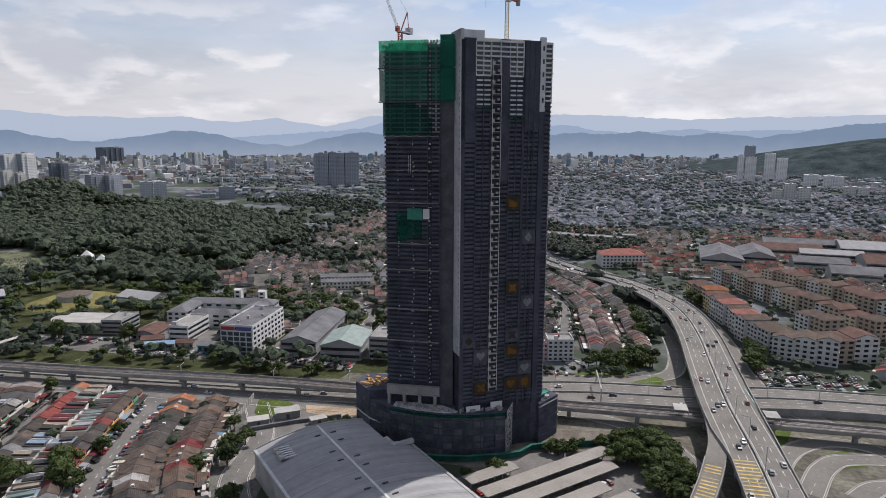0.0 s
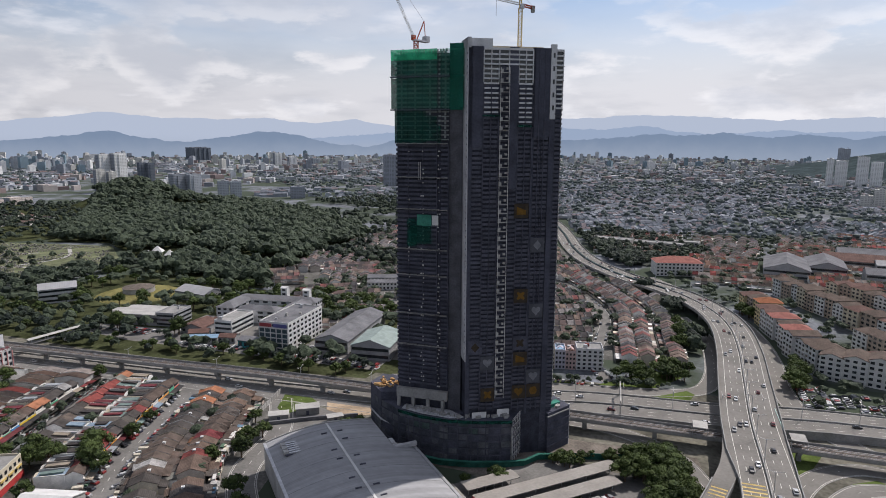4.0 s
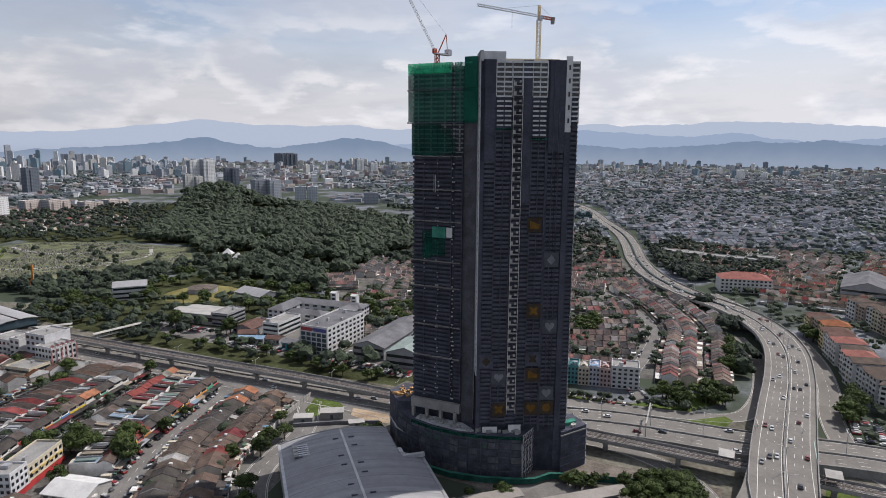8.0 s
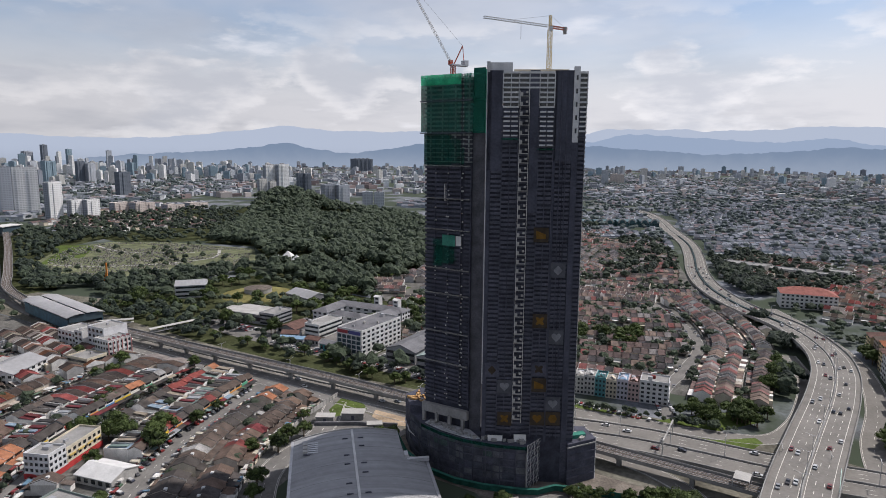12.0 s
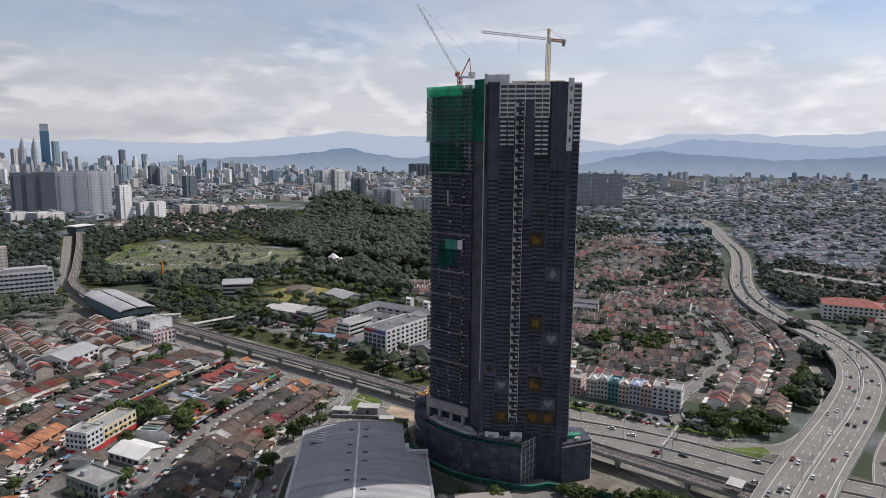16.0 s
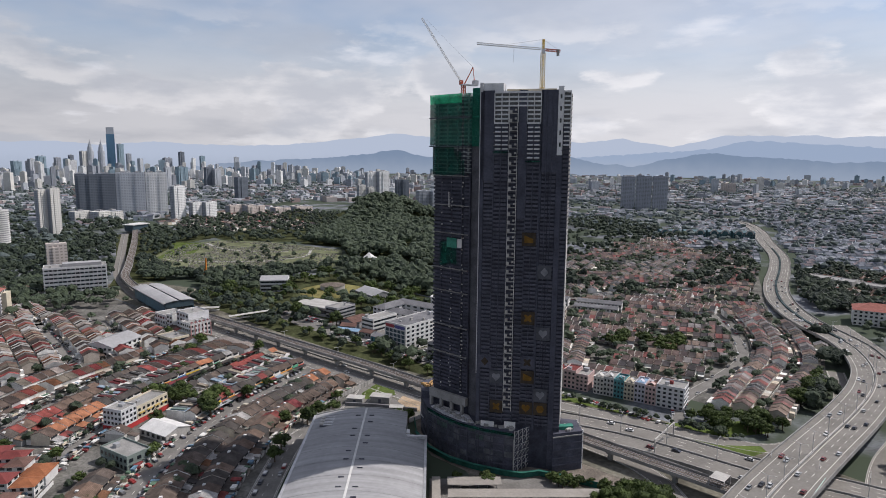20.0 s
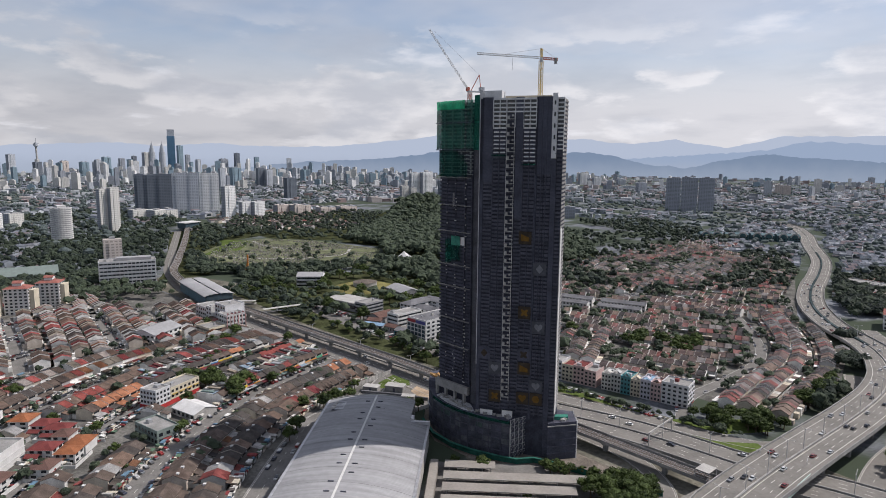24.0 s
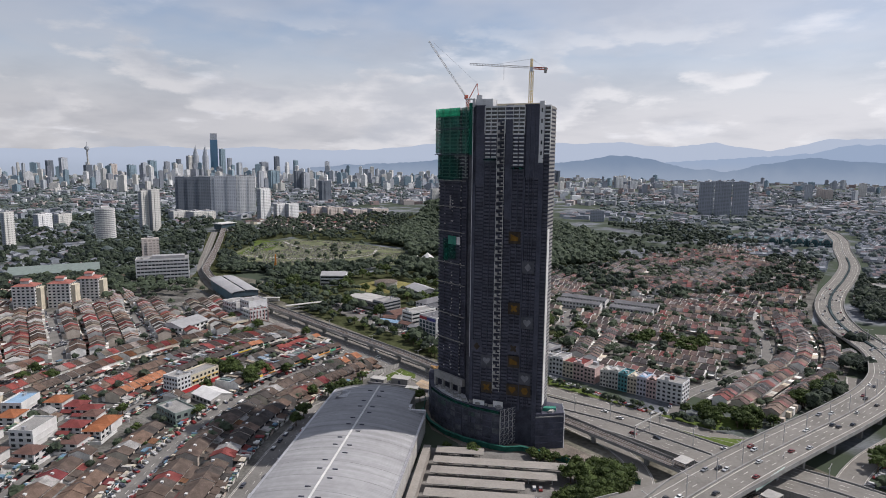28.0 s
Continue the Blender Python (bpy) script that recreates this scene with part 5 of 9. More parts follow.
c1 = thing("luffing_crane", "red and white luffing tower crane with a steep boom", "crane", at=(-74.0, 266.6, 0))
mb = Mesh()
lattice(mb, (0, 0, 163), (0, 0, 171.5), 1.5, 1.6, 0.12)
part("mast", mb, c1, [M["redsteel"]], "red lattice mast")
mb = Mesh()
lattice(mb, (-0.6, -1.0, 173), (-7.2, -21, 200.0), 0.7, 2.0, 0.035)
part("boom", mb, c1, [M["tube"]], "pale lattice boom")
mb = Mesh()
mb.box(1.2, 2.6, 171.5, 2.4, 8.5, 0.6, -20)
mb.box(2.3, 6.0, 171.9, 2.4, 2.2, 2.2, -20)
part("counterweight_deck", mb, c1, [M["steel"]])
mb = Mesh()
mb.box(-0.9, -0.6, 171.9, 1.3, 1.6, 2.0, -20)
part("cab", mb, c1, [M["redsteel"]])
mb = Mesh()
mb.beam((0.2, 0.5, 172.2), (1.9, 4.6, 180.2), 0.18)
mb.beam((2.2, 5.6, 172.4), (1.9, 4.6, 180.2), 0.12)
part("a_frame", mb, c1, [M["redsteel"]])
mb = Mesh()
mb.beam((1.9, 4.6, 180.2), (-6.6, -18.6, 199.6), 0.035)
part("luffing_rope", mb, c1, [M["steel"]])
c2 = thing("tower_crane", "yellow hammerhead tower crane with a long level jib", "crane", at=(-30.2, 268.3, 0))
mb = Mesh()
lattice(mb, (0, 0, 160), (0, 0, 182.5), 1.4, 1.6, 0.08)
part("mast", mb, c2, [M["yelsteel"]], "yellow lattice mast")
mb = Mesh()
lattice(mb, (-0.4, -0.8, 184), (-15.2, -25.8, 184.7), 0.8, 1.4, 0.05)
part("jib", mb, c2, [M["tube"]], "pale lattice jib")
mb = Mesh()
lattice(mb, (0.3, 0.5, 183.8), (4.2, 6.4, 183.5), 0.9, 1.3, 0.1)
part("counter_jib", mb, c2, [M["redsteel"]])
mb = Mesh()
mb.box(3.8, 5.7, 181.6, 1.2, 1.4, 2.6, 32)
part("counterweight", mb, c2, [M["concrete"]])
mb = Mesh()
lattice(mb, (0, 0, 182.4), (0, 0, 188), 0.8, 1.3, 0.08)
part("apex", mb, c2, [M["yelsteel"]])
mb = Mesh()
mb.box(0.9, -0.9, 182.0, 1.3, 1.5, 1.9, 32)
part("cab", mb, c2, [M["steel"]])
mb = Mesh()
mb.beam((0, 0, 188), (-8.6, -14.6, 185), 0.04)
mb.beam((0, 0, 188), (3.8, 5.9, 184), 0.04)
mb.beam((-6.9, -11.6, 184), (-6.9, -11.6, 178), 0.05)
part("pendant_rope", mb, c2, [M["steel"]])

# ---- the big shed and its car ports ----
shed = thing("arched_shed", "huge hall with a pale ribbed arched metal roof", "hall", rz=-46.0)
V0, V1, V2, U0, U1, U2 = 61.0, 106.0, 115.0, -231.0, -207.0, -70.0


def roof_z(v, mid, half):
    return 15.2 - 4.4 * ((v - mid) / half) ** 2


for u0, u1, va, vb in ((U0, U1, V0, V1), (U1, -175, V0, V2), (-175, -140, V0, V2), (-140, -105, V0, V2), (-105, U2, V0, V2)):
    mid, half = 86.0, 27.0
    mb = Mesh()
    n = 26
    for k in range(n):
        a, b = va + (vb - va) * k / n, va + (vb - va) * (k + 1) / n
        za, zb = roof_z(a, mid, half), roof_z(b, mid, half)
        mb.face([(u0, a, za), (u1, a, za), (u1, b, zb), (u0, b, zb)])
        mb.face([(u0, b, zb - 0.5), (u1, b, zb - 0.5), (u1, a, za - 0.5), (u0, a, za - 0.5)])
    part("roof_bay", mb, shed, [M["hallroof"]], "pale grey ribbed metal roof")
mb = Mesh()
mb.box((U0 + U2) / 2, 86, 15.1, U2 - U0, 0.9, 0.3)
part("ridge_cap", mb, shed, [M["white"]], "white ridge cap")
for k in range(13):
    u = -226 + k * 12.2
    mb = Mesh()
    n = 16
    vb = V1 if u < U1 else V2
    for i in range(n):
        a, b = V0 + (vb - V0) * i / n, V0 + (vb - V0) * (i + 1) / n
        mb.face([(u, a, roof_z(a, 86, 27) + 0.06), (u + 0.35, a, roof_z(a, 86, 27) + 0.06), (u + 0.35, b, roof_z(b, 86, 27) + 0.06), (u, b, roof_z(b, 86, 27) + 0.06)])
    part("roof_seam", mb, shed, [M["hallseam"]], "dark weathered seam")
for k in range(20):
    for s in (-1, 1):
        if (k * 7 + s) % 3 == 0:
            continue
        mb = Mesh()
        v = 86 + s * 3.2
        mb.box(-222 + k * 7.4, v, roof_z(v, 86, 27) - 0.05, 0.5, 2.2, 0.4)
        part("roof_vent", mb, shed, [M["sill"]], "dark slot vent")
for va, vb, z, u0, u1 in ((V0 - 0.3, V0, 10.9, U0, U2), (V2, V2 + 0.3, 9.8, U1, U2)):
    mb = Mesh()
    mb.prism([(u0, va), (u1, va), (u1, vb), (u0, vb)], 0, z)
    part("side_wall", mb, shed, [M["pale"]], "pale cladding wall")
    mb = Mesh()
    mb.prism([(u0, va - 0.4), (u1, va - 0.4), (u1, vb + 0.4), (u0, vb + 0.4)], z, z + 0.7)
    part("gutter", mb, shed, [M["steel"]])
for u, va, vb in ((U0, V0, V1), (U1, V1, V2)):
    mb = Mesh()
    n = 14
    pts = [(va + (vb - va) * k / n) for k in range(n + 1)]
    for a, b in zip(pts, pts[1:]):
        mb.face([(u - 0.15, b, 0), (u - 0.15, a, 0), (u - 0.15, a, roof_z(a, 86, 27) + 0.5), (u - 0.15, b, roof_z(b, 86, 27) + 0.5)])
        mb.face([(u + 0.15, a, 0), (u + 0.15, b, 0), (u + 0.15, b, roof_z(b, 86, 27) + 0.5), (u + 0.15, a, roof_z(a, 86, 27) + 0.5)])
        mb.face([(u - 0.15, a, roof_z(a, 86, 27) + 0.5), (u + 0.15, a, roof_z(a, 86, 27) + 0.5), (u + 0.15, b, roof_z(b, 86, 27) + 0.5), (u - 0.15, b, roof_z(b, 86, 27) + 0.5)])
    part("gable_wall", mb, shed, [M["pale"]], "pale gable parapet")
mb = Mesh()
mb.box(-205.5, 111, 11.2, 1.6, 9.5, 1.4)
mb.box(-209, 107, 11.4, 6, 1.6, 1.4)
part("roof_duct", mb, shed, [M["steel"]], "fat silver duct at the roof step")
mb = Mesh()
mb.box(-219, 70, 13.3, 11, 8.5, 0.15)
well = part("plant_well", mb, shed, [M["sill"]], "dark plant well in the roof")
for k in range(6):
    mb = Mesh()
    mb.box(-223 + k * 1.7, 70.5, 13.4, 0.9, 6.5, 0.55)
    part("louvre", mb, well, [M["steel"]])
for k in range(3):
    mb = Mesh()
    mb.box(-222 + k * 3.2, 66.4, 12.9, 2.2, 1.8, 1.4)
    part("air_unit", mb, well, [M["pale"]])

for k in range(8):
    u = -181 + k * 9.9
    vend = (147, 187, 180, 166, 170, 172, 172, 172)[k]
    vstart = 124.5
    cp = thing("car_port", "long pale metal car-port roof on posts", "car port", rz=-46.0, group="car ports")
    mb = Mesh()
    for (a, za), (b, zb) in (((-3.4, 3.9), (0, 4.25)), ((0, 4.25), (3.4, 3.9))):
        mb.face([(u + a, vstart, za), (u + b, vstart, zb), (u + b, vend, zb), (u + a, vend, za)])
        mb.face([(u + a, vend, za - 0.2), (u + b, vend, zb - 0.2), (u + b, vstart, zb - 0.2), (u + a, vstart, za - 0.2)])
    for a in (-3.4, 3.4):
        mb.face([(u + a, vstart, 3.65), (u + a, vend, 3.65), (u + a, vend, 3.95), (u + a, vstart, 3.95)])
    part("roof", mb, cp, [M["carport"]], "beige metal roof")
    for j in range(6):
        mb = Mesh()
        mb.box(u, vstart + 2 + j * (vend - vstart - 4) / 5, 0, 0.3, 0.3, 4.0)
        part("post", mb, cp, [M["steel"]])
mb = Mesh()
mb.prism([(-190, 117), (-100, 117), (-100, 190), (-160, 196), (-190, 170)], 0, 0.06)
solo("car_park_surface", mb, [M["street"]], "asphalt car park beside the hall", "car park", "structure", rz=-46)
mb = Mesh()
mb.prism([(-184, 118), (-100, 118), (-100, 121.5), (-184, 121.5)], 0, 4.2)
solo("covered_walkway", mb, [M["carport"]], "pale covered walkway along the hall", "walkway", rz=-46)

# hoarding round the site
FENCE = [np.array(p + (0.0,)) for p in ((-96, 256), (-82, 244), (-66, 236.8), (-52, 235.4), (-40, 237.4), (-26, 242.4), (-19.5, 246), (-15, 253), (-2, 258), (12, 262), (26, 267), (40, 270))]
hoard = thing("site_hoarding", "green metal site hoarding round the tower", "fence")
for a, b in zip(FENCE, FENCE[1:]):
    n = max(1, int(np.linalg.norm(b - a) / 3.0))
    for k in range(n):
        p, q = a + (b - a) * k / n, a + (b - a) * (k + 1) / n
        mb = Mesh()
        ribbon(mb, [p, q], -0.08, 0.08, 2.8, 2.8)
        part("panel", mb, hoard, [M["hoard"]])
mb = Mesh()
ribbon(mb, FENCE[1:9], -1.4, 0.0, 3.0, 0.2)
part("protective_canopy", mb, hoard, [M["hoard"]], "green protective canopy")

# yard between the hall and the viaduct
yw = thing("boundary_wall", "long pale panelled boundary wall along the lane", "wall")
YL = [np.array(p + (0.0,)) for p in ((-136, 214), (-142, 230), (-148.5, 246), (-155, 279))]
for a, b in zip(YL, YL[1:]):
    n = max(1, int(np.linalg.norm(b - a) / 3.0))
    for k in range(n):
        p, q = a + (b - a) * k / n, a + (b - a) * (k + 0.94) / n
        mb = Mesh()
        ribbon(mb, [p, q], -0.1, 0.1, 2.6, 2.6)
        part("panel", mb, yw, [M["pale"]])
        mb = Mesh()
        mb.box(float(p[0]), float(p[1]), 0, 0.4, 0.4, 2.9)
        part("post", mb, yw, [M["concrete"]])
for x, y, w, d, h, rz in ((-129, 262, 11, 6, 3.4, 32), (-138, 251, 9, 5, 3.0, 32), (-112, 258, 7, 4, 2.8, 40)):
    ys = thing("yard_shed", "low flat-roofed concrete store in the yard", "shed", at=(x, y, 0), rz=rz, group="yard stores")
    mb = Mesh()
    mb.box(0, 0, 0, w, d, h)
    part("wall", mb, ys, [M["concrete"]])
    mb = Mesh()
    mb.box(0, 0, h, w + 0.7, d + 0.7, 0.25)
    part("roof", mb, ys, [M["pale"]])
    mb = Mesh()
    mb.box(0, -d / 2 - 0.05, 0.1, 1.4, 0.12, 2.2)
    part("door", mb, ys, [M["sill"]])
yb = thing("yard_wall", "dark retaining wall along the yard", "wall")
YB = [np.array(p + (0.0,)) for p in ((-139, 244), (-122, 256), (-104, 266))]
mb = Mesh()
ribbon(mb, YB, -0.5, 0.5, 1.8, 1.8)
part("coping", mb, yb, [M["roofgrey"]])


# ---- what stands where: cells of 3 m that are taken ----
TAKEN = set()


def take_disc(x, y, r):
    k = int(r / 3) + 1
    cx, cy = round(x / 3), round(y / 3)
    for i in range(-k, k + 1):
        for j in range(-k, k + 1):
            if math.hypot(i * 3, j * 3) <= r:
                TAKEN.add((cx + i, cy + j))


def take_line(line, half):
    for a, b in zip(line, line[1:]):
        n = max(1, int(math.hypot(b[0] - a[0], b[1] - a[1]) / 3))
        for k in range(n):
            take_disc(a[0] + (b[0] - a[0]) * k / n, a[1] + (b[1] - a[1]) * k / n, half)


def take_rect(x, y, w, d, rz):
    c, s = math.cos(radians(rz)), math.sin(radians(rz))
    for i in range(int(w / 2) + 1):
        for j in range(int(d / 2) + 1):
            a, b = -w / 2 + i * 2 + min(1, w / 4), -d / 2 + j * 2 + min(1, d / 4)
            TAKEN.add((round((x + c * a - s * b) / 3), round((y + s * a + c * b) / 3)))


def free(x, y):
    return (round(x / 3), round(y / 3)) not in TAKEN


def free_rect(x, y, w, d, rz):
    c, s = math.cos(radians(rz)), math.sin(radians(rz))
    return all(free(x + c * a * w / 2 - s * b * d / 2, y + s * a * w / 2 + c * b * d / 2) for a in (-1, 0, 1) for b in (-1, 0, 1))


for ln, hw_ in ROADS + [(FRONT, 5)]:
    take_line(ln, hw_)
take_rect(-8, 196, 175, 66, -46)         # hall and car ports
take_rect(-60, 180, 170, 58, -46)
take_rect(-48, 258, 100, 46, 4)          # towers
take_rect(-126, 262, 44, 30, 4)          # yard beside the hall

# ---- buildings of the middle distance ----
WINDOW = {}


def window_mesh(w, h):
    if (w, h) not in WINDOW:
        q = Mesh()
        q.box(0, 0, 0, w, 0.16, h)
        WINDOW[(w, h)] = q.done("window", [M["glass"]])
    return WINDOW[(w, h)]


def block(name, label, category, x, y, w, d, h, rz, floors, bays, wall, roof="flat", roofmat=None, group="", side_bays=0, strip=False, ledge=True):
    """A building with storeys: body, roof, a window for each bay and storey on the front (-y) and, if asked, on the right end."""
    t = thing(name, label, category, at=(x, y, 0), rz=rz, group=group)
    take_rect(x, y, w + 3, d + 3, rz)
    q = Mesh()
    q.box(0, 0, 0, w, d, h)
    body = part("wall", q, t, [wall])
    fh = h / floors
    if roof == "hip":
        q = Mesh()
        k = min(w, d) / 2
        e = 0.7
        o = [(-w / 2 - e, -d / 2 - e, h), (w / 2 + e, -d / 2 - e, h), (w / 2 + e, d / 2 + e, h), (-w / 2 - e, d / 2 + e, h)]
        r = [(-w / 2 + k, 0, h + k * 0.42), (w / 2 - k, 0, h + k * 0.42)] if w >= d else [(0, -d / 2 + k, h + k * 0.42), (0, d / 2 - k, h + k * 0.42)]
        if w >= d:
            for f in ((o[0], o[1], r[1], r[0]), (o[1], o[2], r[1]), (o[2], o[3], r[0], r[1]), (o[3], o[0], r[0])):
                q.face(list(f))
        else:
            for f in ((o[0], o[1], r[0]), (o[1], o[2], r[1], r[0]), (o[2], o[3], r[1]), (o[3], o[0], r[0], r[1])):
                q.face(list(f))
        q.face(o[::-1])
        part("roof", q, t, [roofmat or M["roofgrey"]])
    elif roof == "gable":
        q = Mesh()
        if w >= d:
            q.gable(0, 0, h, w, d, d * 0.16, 0, 0.6, 0.3)
        else:
            q.gable(0, 0, h, d, w, w * 0.16, 90, 0.6, 0.3)
        part("roof", q, t, [roofmat or M["roofgrey"]])
        q = Mesh()
        if w >= d:
            q.gable_walls(0, 0, h - 0.1, w - 0.1, d - 0.1, 0.1, d * 0.16)
        else:
            q.gable_walls(0, 0, h - 0.1, d - 0.1, w - 0.1, 0.1, w * 0.16, 90)
        part("gable", q, t, [wall])
    else:
        for px, py, sx, sy in ((0, -d / 2 + 0.15, w, 0.3), (0, d / 2 - 0.15, w, 0.3), (-w / 2 + 0.15, 0, 0.3, d - 0.6), (w / 2 - 0.15, 0, 0.3, d - 0.6)):
            q = Mesh()
            q.box(px, py, h, sx, sy, 0.9)
            part("parapet", q, t, [wall])
        q = Mesh()
        q.box(0, 0, h, w - 0.6, d - 0.6, 0.12)
        part("roof", q, t, [M["concrete"] if roofmat in (M["white"], M["pale"], None) else roofmat])
        rr2 = random.Random(int(x * 7 + y))
        for k in range(max(1, int(w * d / 220))):
            q = Mesh()
            q.box(rr2.uniform(-w / 2 + 2, w / 2 - 2), rr2.uniform(-d / 2 + 2, d / 2 - 2), h + 0.12, rr2.uniform(1, 3.4), rr2.uniform(1, 2.6), rr2.uniform(0.6, 2.2))
            part("roof_box", q, t, [M["pale"] if k % 2 else M["steel"]])
    if ledge:
        for f in range(1, floors):
            q = Mesh()
            q.box(0, 0, f * fh - 0.15, w + 0.5, d + 0.5, 0.25)
            part("floor_band", q, t, [wall])
    if strip:
        for f in range(floors):
            q = Mesh()
            q.box(0, -d / 2 - 0.02, f * fh + fh * 0.34, w - 1.2, 0.2, fh * 0.42)
            part("window_band", q, t, [M["glass"]])
            if side_bays:
                q = Mesh()
                q.box(w / 2 + 0.02, 0, f * fh + fh * 0.34, 0.2, d - 1.2, fh * 0.42)
                part("window_band", q, t, [M["glass"]])
    else:
        ww, wh = round(w / bays * 0.52, 2), round(fh * 0.48, 2)
        for f in range(floors):
            for k in range(bays):
                part("window", window_mesh(ww, wh), t, at=((k + 0.5) * w / bays - w / 2, -d / 2 - 0.03, f * fh + fh * 0.3))
            for k in range(side_bays):
                part("window", window_mesh(round(d / side_bays * 0.5, 2), wh), t, at=(w / 2 + 0.03, (k + 0.5) * d / side_bays - d / 2, f * fh + fh * 0.3), rz=90)
    return t


block("hospital", "long white four-storey building with a terracotta roof", "building", 46, 668, 44, 24, 13, 13, 4, 12, M["white"], "hip", M["rosetile"], side_bays=4)
ob_ = block("office_block", "white six-storey office block with a grid of windows", "office", -195.5, 356, 20.5, 44, 18.4, 2, 6, 5, M["white"], "flat", M["roofgrey"], side_bays=9)
for px, w_, c_ in ((-5.4, 8.4, (0.30, 0.06, 0.07)), (4.6, 9.4, (0.10, 0.10, 0.26))):
    q = Mesh()
    q.box(px, -22.4, 15.9, w_, 0.3, 2.2)
    part("sign_board", q, ob_, [mat("office_sign", c_, 0.6, var=0.1)], "coloured sign board")
q = Mesh()
q.box(0, -22.2, 0.2, 19.6, 0.3, 14.8)
part("glazed_front", q, ob_, [M["dimglass"]], "dark glazed front")
for k in range(6):
    q = Mesh()
    q.box(-9.9 + k * 3.96, -22.5, 0, 0.5, 0.4, 15.2)
    part("pier", q, ob_, [M["white"]])
for k in range(5):
    q = Mesh()
    q.box(0, -22.5, 2.7 + k * 3.07, 20.3, 0.36, 0.6)
    part("floor_band", q, ob_, [M["white"]])
block("office_block", "white three-storey office with a flat pale roof", "office", -246, 364, 13, 27, 10, 4, 3, 4, M["white"], "flat", M["pale"], side_bays=6, strip=True)
for cx_, cy_, cw, cd in ((-246, 418, 66, 13), (-270, 398, 14, 30), (-221, 405, 15, 30), (-243, 389, 30, 12)):
    block("college_building", "white college wing with a grey hipped roof", "building", cx_, cy_, cw, cd, 9.5, 7, 3, max(3, int(cw / 7)), M["render"], "hip", M["roofgrey"], "college wings", side_bays=3, ledge=False)
for cx_, cy_ in ((-246, 428), (-226, 427)):
    block("stair_tower", "white stair tower behind the college", "stair tower", cx_, cy_, 5, 5, 16, 7, 5, 1, M["white"], "gable", M["white"], ledge=False)
block("shop_shed", "low shed with a teal fascia beside the highway", "shed", -214, 338, 14, 9, 5, 2, 1, 4, M["teal"], "gable", M["roofgrey"])
for cx_, cy_, cw, cd, rz_ in ((-270, 358, 16, 20, 8), (-259, 344, 13, 9, 30), (-262, 372, 12, 9, 8), (-234, 342, 11, 8, 12)):
    block("shop_shed", "low eating shed with a rusty brown roof", "shed", cx_, cy_, cw, cd, 4, rz_, 1, 4, M["grey"], "gable", M["tileroof"], "eating sheds", ledge=False)
block("shop_shed", "low shed with a blue sheet roof", "shed", -247, 334, 18, 7, 4.5, 24, 1, 4, M["grey"], "gable", M["blueroof"])
block("showroom", "long showroom with a curved grey metal roof", "showroom", -163, 378, 22, 68, 8, 4, 2, 5, M["grey"], "gable", M["roofgrey"], strip=True)
block("showroom", "showroom with a grey-green metal roof and white canopy", "showroom", -134, 356, 24, 32, 8.5, 6, 2, 6, M["grey"], "gable", mat("green_grey_sheet", (0.24, 0.29, 0.27), 0.6, var=0.15), strip=True)
block("office_block", "grey concrete block behind the showroom", "office", -104, 358, 26, 24, 13, 2, 4, 7, M["grey"], "flat", side_bays=5, strip=True)
# hall with a rounded end
eh = thing("campus_hall", "low grey hall with a flat white roof rounded at one end", "hall", at=(-318, 363, 0), rz=8)
oval = [(-14 + 11 * math.cos(a), 11 * math.sin(a)) for a in (math.pi / 2 + math.pi * k / 14 for k in range(15))] + [(13, -11), (13, 11)]
q = Mesh()
q.prism(oval, 0, 7.2)
part("wall", q, eh, [M["grey"]])
q = Mesh()
q.prism([(a * 1.012 - 0.1, b * 1.012) for a, b in oval], 2.6, 5.6)
part("window_band", q, eh, [M["glass"]])
q = Mesh()
q.prism([(a * 1.06 - 0.6, b * 1.1) for a, b in oval], 7.2, 8.1)
part("roof", q, eh, [M["pale"]], "pale overhanging roof")
take_rect(-318, 363, 44, 26, 8)
block("campus_annex", "grey concrete annex with a white roof", "building", -299, 366, 14, 22, 9, 8, 3, 3, M["grey"], "flat", M["white"], side_bays=4, strip=True)
block("sports_hall", "hall with a pale grey pitched metal roof", "hall", -328, 429, 34, 21, 7, -10, 1, 6, M["grey"], "gable", M["roofmetal"], side_bays=3, ledge=False)
block("glass_pavilion", "glass-fronted block with a pitched grey metal roof", "office", -432, 386, 27, 20, 11.5, 50, 3, 8, M["render"], "gable", M["roofmetal"], side_bays=4, strip=True)
pk = block("arched_block", "white five-storey block with pink-framed arched windows", "building", -320.5, 247, 14, 16, 13.5, 4, 4, 5, M["white"], "flat", side_bays=6)
for k in range(6):
    q = Mesh()
    q.box(7.3, -8 + k * 3.2, 0.4, 0.35, 0.45, 12.4)
    part("pilaster", q, pk, [mat("pink_plaster", (0.42, 0.20, 0.19), 0.8, var=0.15) if k == 0 else bpy.data.materials["pink_plaster"]], "pink pilaster")
for k in range(5):
    q = Mesh()
    q.gable(6.2, -6.4 + k * 3.2, 13.5, 2.0, 2.4, 1.8, 0, 0.1, 0.15)
    part("roof_gable", q, pk, [bpy.data.materials["pink_plaster"]])
block("white_block", "plain grey-white five-storey block with a blank wall", "building", -335, 252, 17, 17, 18, 4, 5, 4, M["render"], "flat", ledge=False)
block("white_block", "white stepped building by the railway", "building", -366, 250, 24, 17, 11, 4, 3, 6, M["white"], "flat")
block("white_block", "stair hall on the white stepped building", "building", -352, 247, 9, 12, 13.5, 4, 4, 2, M["white"], "flat", ledge=False)
